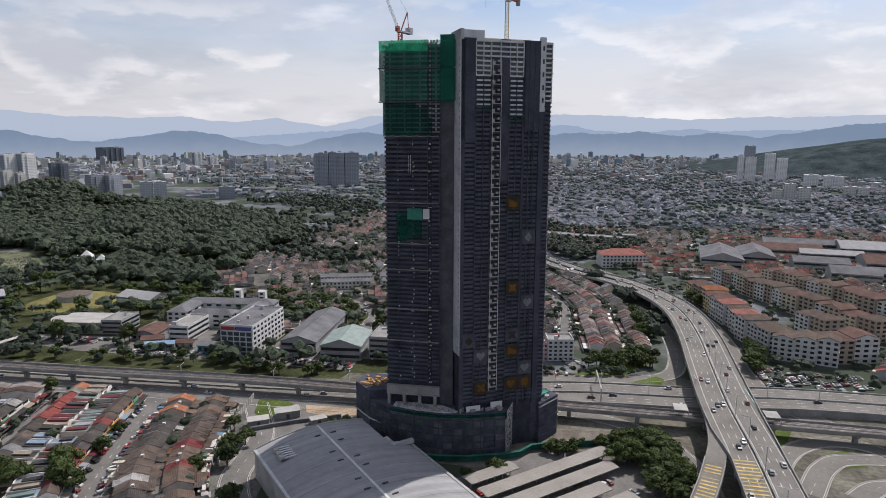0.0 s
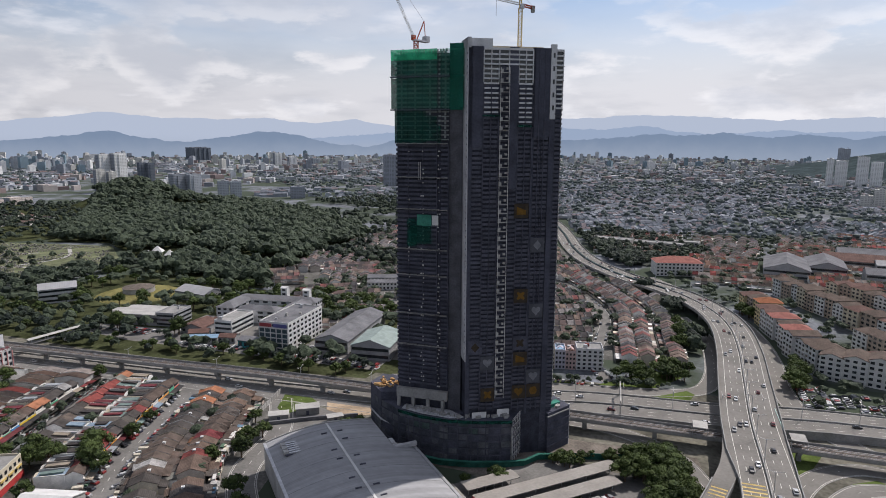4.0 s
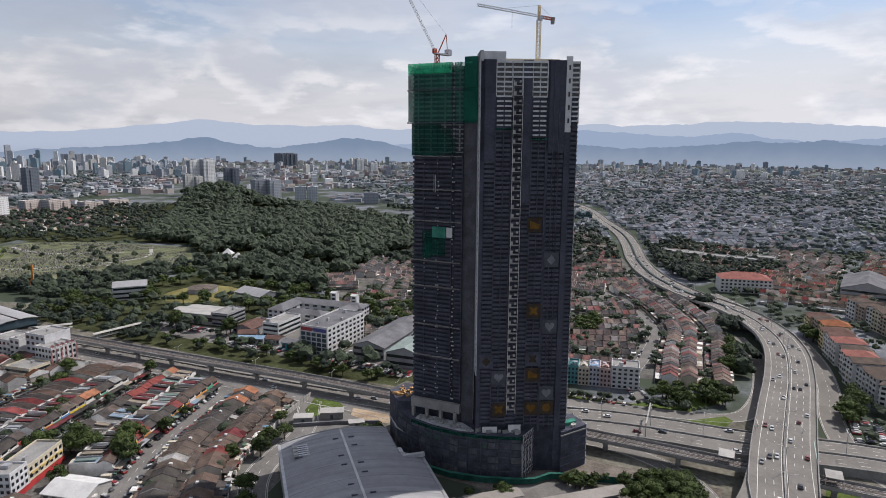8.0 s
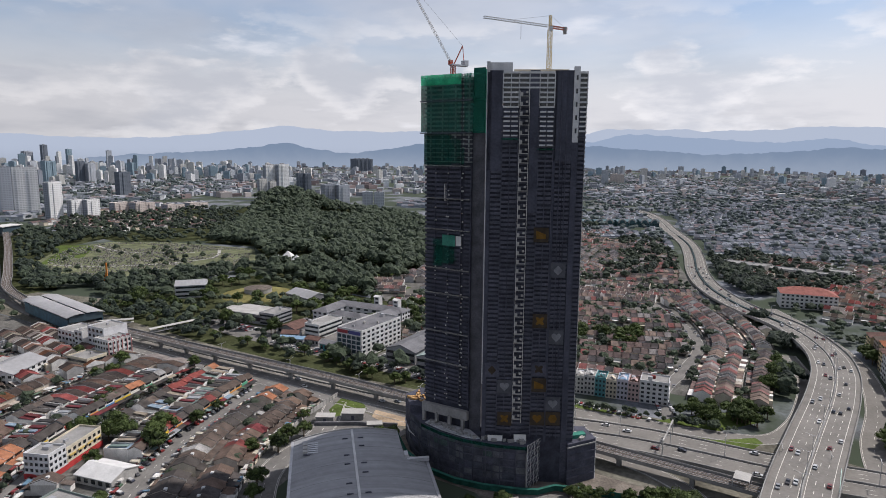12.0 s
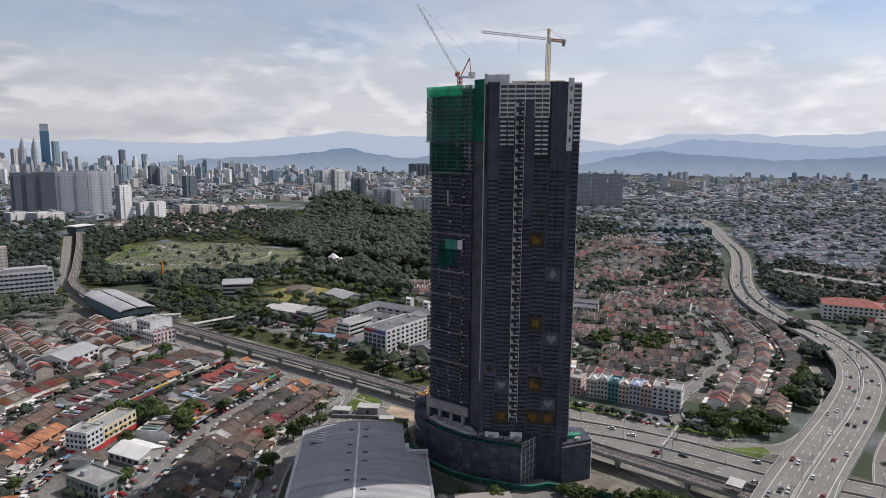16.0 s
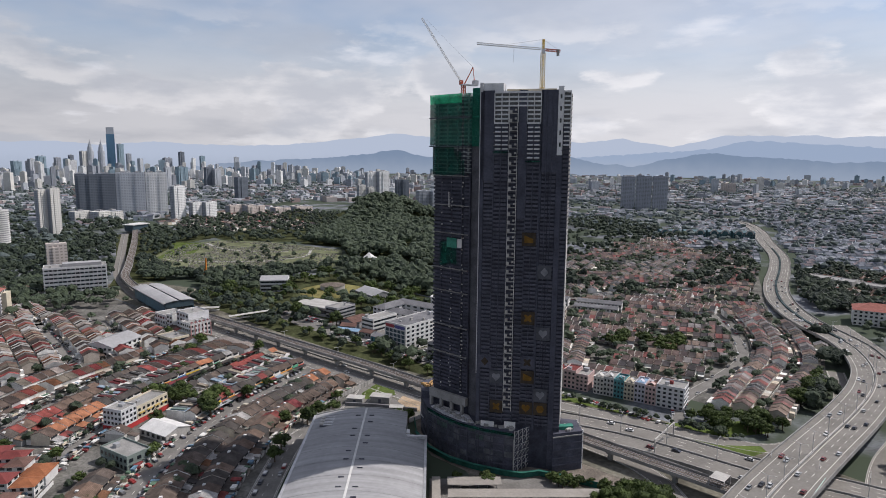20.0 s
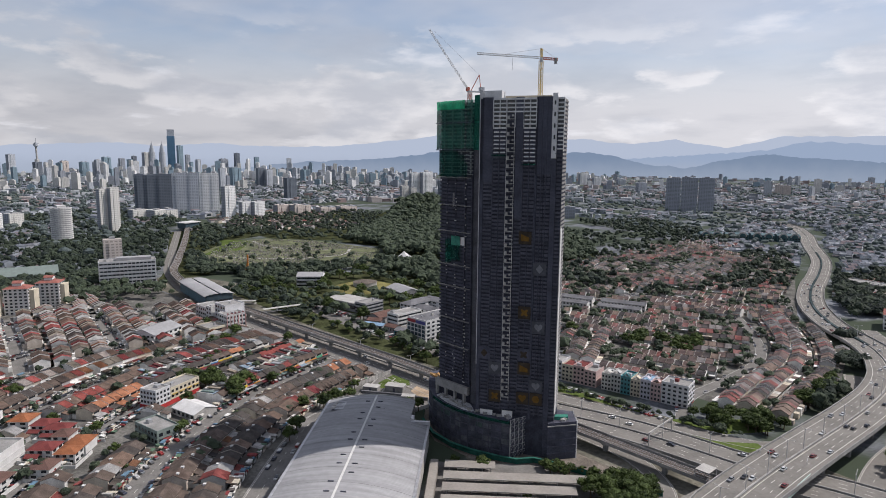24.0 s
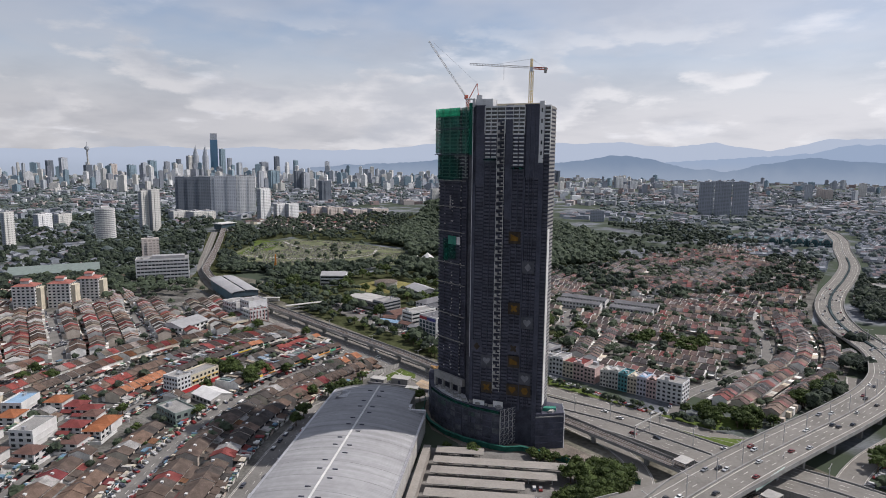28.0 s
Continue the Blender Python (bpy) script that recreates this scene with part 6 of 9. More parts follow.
block("cream_block", "low cream office with a flat roof", "office", -319, 229, 18, 14, 6.6, 9, 2, 5, M["cream"], "flat", M["pale"], side_bays=4, strip=True)
block("workshop", "white workshop with a pale sheet roof", "workshop", -336, 194, 22, 30, 6.5, 30, 2, 6, M["white"], "gable", M["roofmetal"], side_bays=6)
cs = block("corner_shop", "white four-storey corner building with a red ground floor", "shop", -197.6, 146.5, 11.5, 10, 10.6, 25, 4, 5, M["render"], "flat", M["pale"], side_bays=4)
cs2 = block("shop_row", "long cream three-storey shop row with a red ground floor", "shop", -204.6, 161.5, 11, 22, 8.6, 25, 3, 4, M["cream"], "flat", M["pale"], side_bays=7)
M["redshop"] = mat("red_shopfront", (0.40, 0.05, 0.05), 0.7, var=0.2)
for t_, w_, d_ in ((cs, 12.1, 10.6), (cs2, 11.6, 22.6)):
    q = Mesh()
    q.box(0, 0, 0.0, w_, d_, 2.5)
    part("shop_front", q, t_, [M["redshop"]], "red ground-floor shop front")
for k in range(4):
    q = Mesh()
    q.box(6.0, -8.2 + k * 5.4, 5.2, 0.4, 3.6, 0.7)
    part("sign_board", q, cs2, [M["yelsteel"]], "yellow sign board")
block("filling_station", "low canopy building with a white and beige roof", "canopy", -173, 158.5, 19, 14, 3.8, 14, 1, 5, M["pale"], "gable", M["white"])
block("flat_roof_shop", "grey-green two-storey shop with a flat beige roof", "shop", -157, 133.5, 20, 11.5, 6.6, 12, 2, 7, mat("green_grey_paint", (0.20, 0.24, 0.22), 0.8), "flat", M["pale"], side_bays=3)
block("modern_house", "white three-storey modern house with grey panels", "house", -172, 70, 18, 12, 8.6, -42, 3, 5, M["white"], "flat", M["pale"], side_bays=3)
block("modern_house", "pale blue-grey modern house with flat roofs", "house", -222, 70, 17, 11, 6.4, -38, 2, 5, M["white"], "flat", M["blueroof"], side_bays=3)
for x, y, w, d, rz, rm in ((-214, 87, 11, 10, -40, "orangetile"), (-200, 94, 10, 9, 48, "redtile"), (-190, 98, 12, 8, 48, "redtile"), (-180, 98, 9, 8, -40, "tileroof"), (-166, 102, 11, 9, -40, "orangetile"), (-158, 95, 9, 8, 50, "orangetile"), (-170, 88, 11, 9, 48, "redtile"), (-150, 84, 10, 9, -42, "tileroof"), (-205, 64, 11, 10, -40, "orangetile"), (-186, 52, 10, 9, -42, "redtile"), (-150, 66, 10, 9, 46, "tileroof"), (-158, 52, 10, 9, -44, "tileroof")):
    vl = block("villa", "white two-storey villa with a hipped %s roof" % {"orangetile": "orange tiled", "redtile": "red sheet", "tileroof": "brown tiled"}[rm], "house", x, y, w, d, 4.9, rz, 2, 3, M["white"], "hip", M[rm], "villas", side_bays=2, ledge=False)
    q = Mesh()
    q.gable(-w * 0.2, -d / 2 - 1.8, 2.7, w * 0.55, 3.6, 0.9, 0, 0.4, 0.2)
    part("porch_roof", q, vl, [M[rm]])
    for px, py, sx, sy in ((0, -d / 2 - 4.6, w + 5, 0.22), (w / 2 + 2.5, -1.0, 0.22, d + 7), (-w / 2 - 2.5, -1.0, 0.22, d + 7)):
        q = Mesh()
        q.box(px, py, 0, sx, sy, 1.7)
        part("garden_wall", q, vl, [M["white"]], "white garden wall")
SHOPC = [("pale_shop", (0.50, 0.49, 0.46)), ("grey_shop", (0.44, 0.44, 0.43)), ("teal_shop", (0.08, 0.23, 0.25)), ("cream_shop", (0.50, 0.45, 0.36)), ("lilac_shop", (0.42, 0.41, 0.46)), ("pink_shop", (0.48, 0.36, 0.34))]
SHOPW = [mat(nm + "_wall", c, 0.8, var=0.15) for nm, c in SHOPC]
ta = radians(11.5)


def along(s_, back):
    """A place s_ metres west of the terrace's corner, back metres behind its front."""
    return (1.4 - s_ * math.cos(ta) - back * math.sin(ta), 367.6 - s_ * math.sin(ta) + back * math.cos(ta))


cbx, cby = along(7.6, 6.2)
cb = block("corner_block", "white five-storey corner shop block with a red roof tank", "building", cbx, cby, 15, 12.4, 12.2, 11.5, 5, 5, M["render"], "flat", M["pale"], side_bays=4)
q = Mesh()
q.box(-1, 1, 12.3, 2.2, 2.2, 1.6)
part("roof_tank", q, cb, [M["redtile"]], "red roof tank")
for k in range(6):
    sx, sy = along(15.4 + 5.95 * (5 - k) + 2.95, 6.0)
    sb = block("shophouse", "four-storey shophouse in a painted terrace", "shophouse", sx, sy, 5.9, 12, 9.8 + (k * 5 % 3) * 0.5, 11.5, 4, 3, SHOPW[k], "flat", [M["white"], M["white"], M["mutedteal"], M["pale"], M["blueroof"], M["tileroof"]][k], "shop terrace")
    q = Mesh()
    q.gable(0, -3.0, 10.9 + (k * 5 % 3) * 0.5, 3.2, 3.6, 1.2, 90, 0.1, 0.15)
    part("roof_gable", q, sb, [SHOPW[k]])
for k in range(7):
    sx, sy = along(54.5 + 7.6 * k + 3.8, 6.0)
    sb = block("shophouse", "three-storey pink and cream shophouse", "shophouse", sx, sy, 7.5, 12.5, 9.4 + (k * 5 % 3) * 0.7 + (2.4 if k == 3 else 0), 11.5, 4, 3, [SHOPW[5], SHOPW[5], SHOPW[3], M["render"], SHOPW[1], SHOPW[0], SHOPW[1]][k], "flat", [M["pale"], M["redtile"], M["redtile"], M["white"], M["pale"], M["tileroof"], M["pale"]][k], "shop terrace")
block("school_block", "long white school block with a grey roof", "school", -200, 532, 44, 11, 7, 20, 2, 14, M["white"], "gable", M["roofgrey"])
block("school_block", "long white school block with a grey roof", "school", -193, 515, 42, 10, 6.5, 20, 2, 13, M["white"], "gable", M["roofgrey"])
block("school_block", "long white school block with a grey roof", "school", -146, 531, 38, 10, 6.5, 20, 2, 12, M["white"], "gable", M["roofgrey"])
block("school_block", "long white school block with a grey roof", "school", -152, 548, 40, 11, 7, 20, 2, 13, M["white"], "gable", M["roofgrey"])
for k, (x, y, w, d, rz) in enumerate(((104, 520, 52, 17, -80), (111, 466, 50, 17, -80), (118, 422, 34, 17, -74), (135, 399, 34, 17, -20), (158, 405, 30, 17, 12), (139, 585, 46, 16, -68), (155, 543, 46, 16, -68),
                                      (172, 500, 44, 16, -66), (186, 462, 40, 16, -66), (183, 590, 50, 16, -62), (205, 545, 48, 16, -62), (224, 500, 44, 16, -62), (160, 452, 26, 15, -70))):
    n = max(2, round(w / 13))
    uw = w / n
    for i in range(n):
        a = (i + 0.5) * uw - w / 2
        e = ((i * 7 + k * 3) % 3 - 1) * 1.1
        bx, by = x + a * math.cos(radians(rz)) - e * math.sin(radians(rz)), y + a * math.sin(radians(rz)) + e * math.cos(radians(rz))
        tone = (k * 5 + i * 2) % 7
        block("apartment_block", "five-storey walk-up flats with pitched tiled roofs", "flats", bx, by, uw - 0.1, d - (tone % 3) * 0.8, 13.6 + (i + k) % 3 * 0.8, rz, 5, 3, M["yellowwall"] if k == 0 and tone != 2 else M["white"] if k in (1, 2, 3) or tone in (1, 4) else M["cream"] if tone in (0, 3) else M["peach"],
              "gable" if tone % 2 else "hip", (M["orangetile"] if k == 0 and tone % 3 else M["rosetile"] if k == 1 and i % 2 else M["brownroof"] if k in (2, 3, 5, 6, 12) else M["tileroof"]) if tone != 2 else M["brownroof"], "walk-up flats", side_bays=3 if i == n - 1 else 0)
for k, (x, y, w, d, rz) in enumerate(((150, 712, 40, 70, -8), (188, 730, 34, 60, -8), (228, 765, 70, 34, -8), (265, 740, 60, 22, -8), (262, 812, 90, 26, -8), (238, 690, 50, 26, -8), (310, 700, 60, 40, -8), (330, 790, 80, 40, -8), (300, 640, 70, 24, -10), (250, 640, 40, 30, -10))):
    block("warehouse", "long industrial shed with a grey sheet roof", "warehouse", x, y, w, d, 9, rz, 2, max(3, int(w / 8)), M["grey"], "gable", [M["roofgrey"], M["roofgrey"], M["tileroof"], M["grey"]][k % 4], "industrial sheds", strip=True, ledge=False)
for k, (x, y, w, d, rz) in enumerate(((-28, 835, 50, 22, -10), (22, 822, 44, 18, -8), (60, 840, 30, 16, -8), (52, 815, 20, 14, -8))):
    block("warehouse", "pale low shed with a white roof", "warehouse", x, y, w, d, 7, rz, 2, 6, M["pale"], "flat", M["white"], "pale sheds", ledge=False)
for k in range(4):
    ab_ = block("arcade_block", "blue-green shop block with arched white gables", "shops", -338 + k * 33, 1118 + k * 24, 36, 18, 10, 37, 3, 8, M["mutedteal"], "gable", M["mutedroof"], "arcade row", ledge=False)
    for px in (-9, 9):
        q = Mesh()
        for zz, rr_, m_i in ((-9.6, 7.2, 0), (-9.9, 5.0, 1)):
            q.face([(px + rr_ * math.cos(math.pi * i / 12), zz, 7.5 + rr_ * math.sin(math.pi * i / 12)) for i in range(13)], m_i)
        for i in range(12):
            a, b = math.pi * i / 12, math.pi * (i + 1) / 12
            q.face([(px + 7.2 * math.cos(a), -9.6, 7.5 + 7.2 * math.sin(a)), (px + 7.2 * math.cos(a), -7.6, 7.5 + 7.2 * math.sin(a)), (px + 7.2 * math.cos(b), -7.6, 7.5 + 7.2 * math.sin(b)), (px + 7.2 * math.cos(b), -9.6, 7.5 + 7.2 * math.sin(b))], 0)
        part("arched_gable", q, ab_, [M["pale"], M["mutedteal"]], "pale arched gable with a teal window")
for x, y in ((-492, 104), (-489, 131), (-501, 157)):
    fl = block("apartment_tower", "eight-storey white flats with stepped rose-red roofs", "flats", x, y, 19, 15, 23, 60, 8, 5, M["white"], "hip", M["rosetile"], "white flats", side_bays=4, ledge=False)
    q = Mesh()
    q.box(0, 0, 23.2, 7, 7, 4.4)
    part("roof_house", q, fl, [M["white"]])
    q = Mesh()
    q.gable(0, 0, 27.4, 7.4, 7.4, 1.5, 0, 0.5, 0.2)
    part("upper_roof", q, fl, [M["rosetile"]], "rose-red upper roof")
    q = Mesh()
    q.box(11.2, 1, 0, 4.0, 11, 21)
    part("wing", q, fl, [M["cream"]], "cream wing")
osl = block("office_slab", "wide pale grey office slab with ribbon windows", "office", -557, 240, 54, 24, 27, 73, 7, 12, M["render"], "flat", M["white"], side_bays=4, strip=True)
for k in range(15):
    q = Mesh()
    q.box(-26.2 + k * 3.74, -12.2, 1, 0.5, 0.5, 25)
    part("pier", q, osl, [M["render"]], "white facade pier")
q = Mesh()
q.box(6, 1, 27, 34, 12, 3.2)
part("plant_room", q, osl, [M["grey"]])
block("greenhouse_hall", "long grey-green market hall", "hall", -660, 150, 90, 40, 8, 80, 1, 10, M["pale"], "gable", mat("dull_green_sheet", (0.17, 0.205, 0.19), 0.7, var=0.1), ledge=False)
# drum, canopies and site crane near the cemetery
mound = Mesh()
for r0, z0_, r1, z1_ in ((34, 0.0, 26, 2.2), (26, 2.2, 0, 2.6)):
    for k in range(24):
        a, b = k * math.pi / 12, (k + 1) * math.pi / 12
        mound.face([(-386 + r0 * math.cos(a), 424 + r0 * math.sin(a), z0_), (-386 + r0 * math.cos(b), 424 + r0 * math.sin(b), z0_), (-386 + r1 * math.cos(b), 424 + r1 * math.sin(b), z1_), (-386 + r1 * math.cos(a), 424 + r1 * math.sin(a), z1_)][:4 if r1 else 3])
solo("grass_mound", mound, [mat("dry_grass", (0.17, 0.155, 0.065), 1.0, var=0.35, scale=0.1, bump=0.2, spec=0.0)], "dry yellow-green grass bank round the reservoir", "bank", "structure")
dr = thing("round_drum", "low round reservoir with a pale wall on a grassy bank", "reservoir", at=(-386, 424, 2.2))
q = Mesh()
q.prism([(12.5 * math.cos(k * math.pi / 12), 12.5 * math.sin(k * math.pi / 12)) for k in range(24)], 0, 4.2)
part("wall", q, dr, [M["pale"]])
q = Mesh()
for k in range(24):
    a, b = k * math.pi / 12, (k + 1) * math.pi / 12
    q.face([(12.9 * math.cos(a), 12.9 * math.sin(a), 4.25), (12.9 * math.cos(b), 12.9 * math.sin(b), 4.25), (0, 0, 6.8)])
part("roof", q, dr, [M["rail"]])
take_disc(-386, 424, 34)
# piling rig and footbridge
rig = thing("piling_rig", "orange piling rig with a tall mast on a bare plot", "rig", at=(-527, 357, 0), rz=30)
for nm_, dims, m_ in (("track", (0, 0, 0, 7, 5, 1.2), M["rubber"]), ("cabin", (0.5, 0, 1.2, 6, 4, 3.0), M["yelsteel"])):
    q = Mesh()
    q.box(*dims)
    part(nm_, q, rig, [m_])
for a, b, r_ in (((3.5, 0, 1), (3.5, 0, 25), 0.6), ((0, 0, 4), (3.2, 0, 18), 0.3)):
    q = Mesh()
    q.beam(a, b, r_)
    part("mast", q, rig, [mat("rig_orange", (0.45, 0.17, 0.04), 0.6, var=0.2, scale=0.6)])
take_disc(-520, 352, 26)
fbr = thing("footbridge", "covered footbridge over the road with a stair", "footbridge", at=(-334, 299, 0), rz=82, kind="structure")
q = Mesh()
q.box(0, 0, 5.2, 34, 3.0, 0.5)
part("deck", q, fbr, [M["concrete"]])
q = Mesh()
q.gable(0, 0, 8.0, 34, 3.2, 0.6, 0, 0.4, 0.15)
part("roof", q, fbr, [M["pale"]], "pale sheet roof")
for px in (-15, -5, 5, 15):
    for py in (-1.4, 1.4):
        q = Mesh()
        q.box(px, py, 0 if abs(px) > 10 else 5.2, 0.3, 0.3, 8.0 if abs(px) > 10 else 2.8)
        part("post", q, fbr, [M["steel"]])
q = Mesh()
q.beam((17, 2.6, 5.4), (8, 2.6, 0.2), 0.9)
part("stair", q, fbr, [M["pale"]])
for x, y in ((-484, 540), (-497, 567), (-466, 551)):
    c = thing("tent_canopy", "white pyramid canopy in the trees", "canopy", at=(x, y, 0), rz=30, group="tent canopies")
    q = Mesh()
    for k in range(4):
        a, b = math.pi / 4 + k * math.pi / 2, math.pi / 4 + (k + 1) * math.pi / 2
        q.face([(9 * math.cos(a), 9 * math.sin(a), 6), (9 * math.cos(b), 9 * math.sin(b), 6), (0, 0, 12.5)])
    part("roof", q, c, [M["white"]])
    for k in range(4):
        a = math.pi / 4 + k * math.pi / 2
        q = Mesh()
        q.box(8 * math.cos(a), 8 * math.sin(a), 0, 0.6, 0.6, 6.3)
        part("post", q, c, [M["white"]])
    take_disc(x, y, 26)

# ---- the distance: towers and skyline ----
FLOORM = {}


def far_mat(style):
    """Painted tower walls with rows of windows as fine relief in colour."""
    if style in FLOORM:
        return FLOORM[style]
    # dark, grey and pale are light bluish greys: haze painted into the walls
    c = {"white": (0.74, 0.74, 0.73), "cream": (0.58, 0.57, 0.54), "dark": (0.15, 0.17, 0.20), "grey": (0.30, 0.32, 0.355), "pale": (0.44, 0.465, 0.50), "teal": (0.24, 0.32, 0.37), "peach": (0.54, 0.48, 0.44)}[style]
    m = mat("tower_" + style, c, 0.8, var=0.08, scale=0.05)
    n, l = m.node_tree.nodes, m.node_tree.links
    b = n["Principled BSDF"]
    old = b.inputs["Base Color"].links[0].from_socket
    tco = n.new("ShaderNodeTexCoord")
    br = n.new("ShaderNodeTexBrick")
    br.offset = 0.0
    br.inputs["Scale"].default_value = 1.0
    br.inputs["Brick Width"].default_value, br.inputs["Row Height"].default_value, br.inputs["Mortar Size"].default_value = 5.0, 3.4, 0.9
    sp, cb, ad = n.new("ShaderNodeSeparateXYZ"), n.new("ShaderNodeCombineXYZ"), n.new("ShaderNodeMath")
    l.new(tco.outputs["Object"], sp.inputs[0])
    ad.operation = "ADD"
    l.new(sp.outputs[0], ad.inputs[0])
    l.new(sp.outputs[1], ad.inputs[1])
    l.new(ad.outputs[0], cb.inputs[0])
    l.new(sp.outputs[2], cb.inputs[1])
    l.new(cb.outputs[0], br.inputs["Vector"])
    mx = n.new("ShaderNodeMix")
    mx.data_type, mx.blend_type = "RGBA", "MIX"
    l.new(br.outputs["Fac"], mx.inputs[0])
    mx.inputs[6].default_value = tuple(0.62 * v for v in c) + (1,)
    l.new(old, mx.inputs[7])
    l.new(mx.outputs[2], b.inputs["Base Color"])
    FLOORM[style] = m
    return m


def far_tower(x, y, w, d, h, rz, style):
    t = thing("high_rise", {"white": "white high-rise block in the hazy distance", "cream": "cream high-rise block in the distance", "dark": "dark grey high-rise block in the distance", "grey": "grey high-rise block in the distance",
                            "pale": "pale high-rise block in the distance", "teal": "blue-grey glass high-rise in the distance", "peach": "peach high-rise block in the distance"}[style], "high-rise", at=(x, y, 0), rz=rz, group="distant high-rises")
    take_rect(x, y, w + 6, d + 6, rz)
    if x < -900 and abs(x + 1315) > 30:      # most blocks of the city stand askew, an end wall towards the sun
        t.matrix_basis = pose(x, y, 0, 0, 0, rz + 33)
    n = max(1, round(w / 26))
    for k in range(n):
        q = Mesh()
        q.box((k + 0.5) * w / n - w / 2, 0, 0, w / n * 0.97, d, h - (k % 2) * 1.5)
        q.box((k + 0.5) * w / n - w / 2, -d * 0.08, 0, w / n * 0.4, d, h - 4)
        part("wall", q, t, [far_mat(style)])
        q = Mesh()
        q.box((k + 0.5) * w / n - w / 2, 0, h, w / n * 0.3, d * 0.4, max(2.5, h * 0.02))
        part("roof_house", q, t, [M["grey"]])
    q = Mesh()
    q.box(0, d * 0.05, 0, w * 0.99, d * 0.8, h * 0.97)
    part("core", q, t, [far_mat("grey" if style not in ("dark", "teal") else style)])


rt_ = thing("round_tower", "white round apartment tower with ring balconies", "high-rise", at=(-946, 262, 0))
q = Mesh()
q.prism([(13.6 * math.cos(k * math.pi / 12), 13.6 * math.sin(k * math.pi / 12)) for k in range(24)], 0, 56)
part("wall", q, rt_, [M["grey"]])
for f in range(18):
    q = Mesh()
    q.prism([(15 * math.cos(k * math.pi / 12), 15 * math.sin(k * math.pi / 12)) for k in range(24)], 2.6 + f * 3.0, 4.2 + f * 3.0)
    part("balcony", q, rt_, [M["white"]], "white balcony ring")
q = Mesh()
q.box(0, 0, 56, 14, 12, 3)
part("roof_house", q, rt_, [M["white"]])
take_disc(-946, 262, 22)
far_tower(-1072, 353, 16, 10, 76, 76, "cream")
far_tower(-1067, 370, 17, 10, 78, 75, "cream")
far_tower(-1339, 509, 40, 22, 92, 73, "dark")
far_tower(-1328, 545, 38, 21, 92, 71, "dark")
far_tower(-1317, 577, 31, 16, 94, 70, "pale")
far_tower(-1307, 603, 29, 15, 94, 69, "pale")
far_tower(-1297, 628, 24, 11, 94, 68, "white")
far_tower(-1290, 647, 22, 12, 94, 68, "white")
far_tower(-1168, 626, 26, 16, 70, 67, "white")
far_tower(-2107, 1024, 22, 13, 85, 67, "pale")
far_tower(-1154, 657, 24, 15, 36, 65, "white")
far_tower(-1143, 681, 26, 16, 36, 64, "white")
far_tower(-2270, 1150, 40, 24, 83, 66, "teal")
far_tower(-1182, 759, 33, 20, 23, 62, "peach")
far_tower(-1162, 795, 44, 26, 23, 61, "peach")
far_tower(-1132, 846, 40, 24, 17, 58, "peach")
far_tower(-1165, 925, 47, 28, 14, 57, "peach")
far_tower(-1565, 996, 34, 20, 68, 61, "dark")
far_tower(-2230, 1235, 27, 16, 81, 64, "dark")
far_tower(-2216, 1264, 29, 18, 74, 63, "pale")
far_tower(-2067, 1328, 33, 20, 19, 60, "pale")
far_tower(-2049, 1359, 36, 21, 19, 59, "pale")
far_tower(-1248, 465, 34, 20, 22, 73, "cream")
far_tower(-1234, 509, 53, 32, 21, 72, "cream")
far_tower(-1200, 208, 27, 16, 31, 83, "white")
far_tower(-1245, 247, 28, 17, 26, 82, "cream")
far_tower(-957, 133, 15, 9, 55, 85, "cream")
far_tower(-682, 260, 21, 13, 35, 76, "peach")
far_tower(-651, 1572, 35, 21, 87, 29, "grey")
far_tower(-617, 1590, 39, 23, 90, 27, "grey")
far_tower(-581, 1608, 37, 22, 89, 26, "grey")
far_tower(-1148, 2266, 36, 22, 41, 31, "pale")
far_tower(-1344, 2136, 21, 13, 14, 36, "white")
far_tower(-721, 1228, 31, 19, 26, 37, "grey")
far_tower(-1703, 2364, 63, 38, 12, 39, "white")
far_tower(-1612, 2435, 54, 33, 12, 37, "white")
far_tower(-757, 2458, 26, 15, 57, 21, "pale")
far_tower(-746, 2569, 53, 32, 41, 20, "peach")
far_tower(-731, 2892, 28, 17, 56, 18, "cream")
far_tower(-4071, 616, 36, 21, 104, 82, "dark")
far_tower(-3963, 669, 38, 23, 121, 81, "pale")
far_tower(-4079, 560, 22, 13, 91, 83, "grey")
far_tower(-3746, 751, 38, 23, 84, 80, "dark")
far_tower(-4016, 933, 39, 23, 86, 78, "peach")
far_tower(-3995, 1029, 46, 27, 80, 77, "teal")
far_tower(-3580, 1037, 40, 24, 111, 75, "teal")
far_tower(-4041, 1246, 32, 19, 100, 74, "grey")
far_tower(-4022, 1312, 26, 16, 115, 73, "dark")
far_tower(-4191, 1442, 52, 31, 137, 72, "cream")
far_tower(-4111, 1671, 29, 17, 124, 69, "grey")
far_tower(-3994, 1694, 29, 17, 95, 68, "grey")
far_tower(-3900, 1913, 33, 20, 138, 65, "dark")
far_tower(-3935, 1837, 51, 31, 100, 66, "grey")
far_tower(-3847, 2025, 30, 18, 113, 64, "teal")
far_tower(-3783, 1050, 35, 21, 96, 76, "pale")
far_tower(-4173, 1646, 36, 22, 184, 70, "teal")
far_tower(-1216, 1188, 29, 17, 90, 46, "white")
far_tower(-1193, 1211, 31, 19, 92, 45, "white")
far_tower(-1041, 1009, 19, 11, 66, 46, "cream")
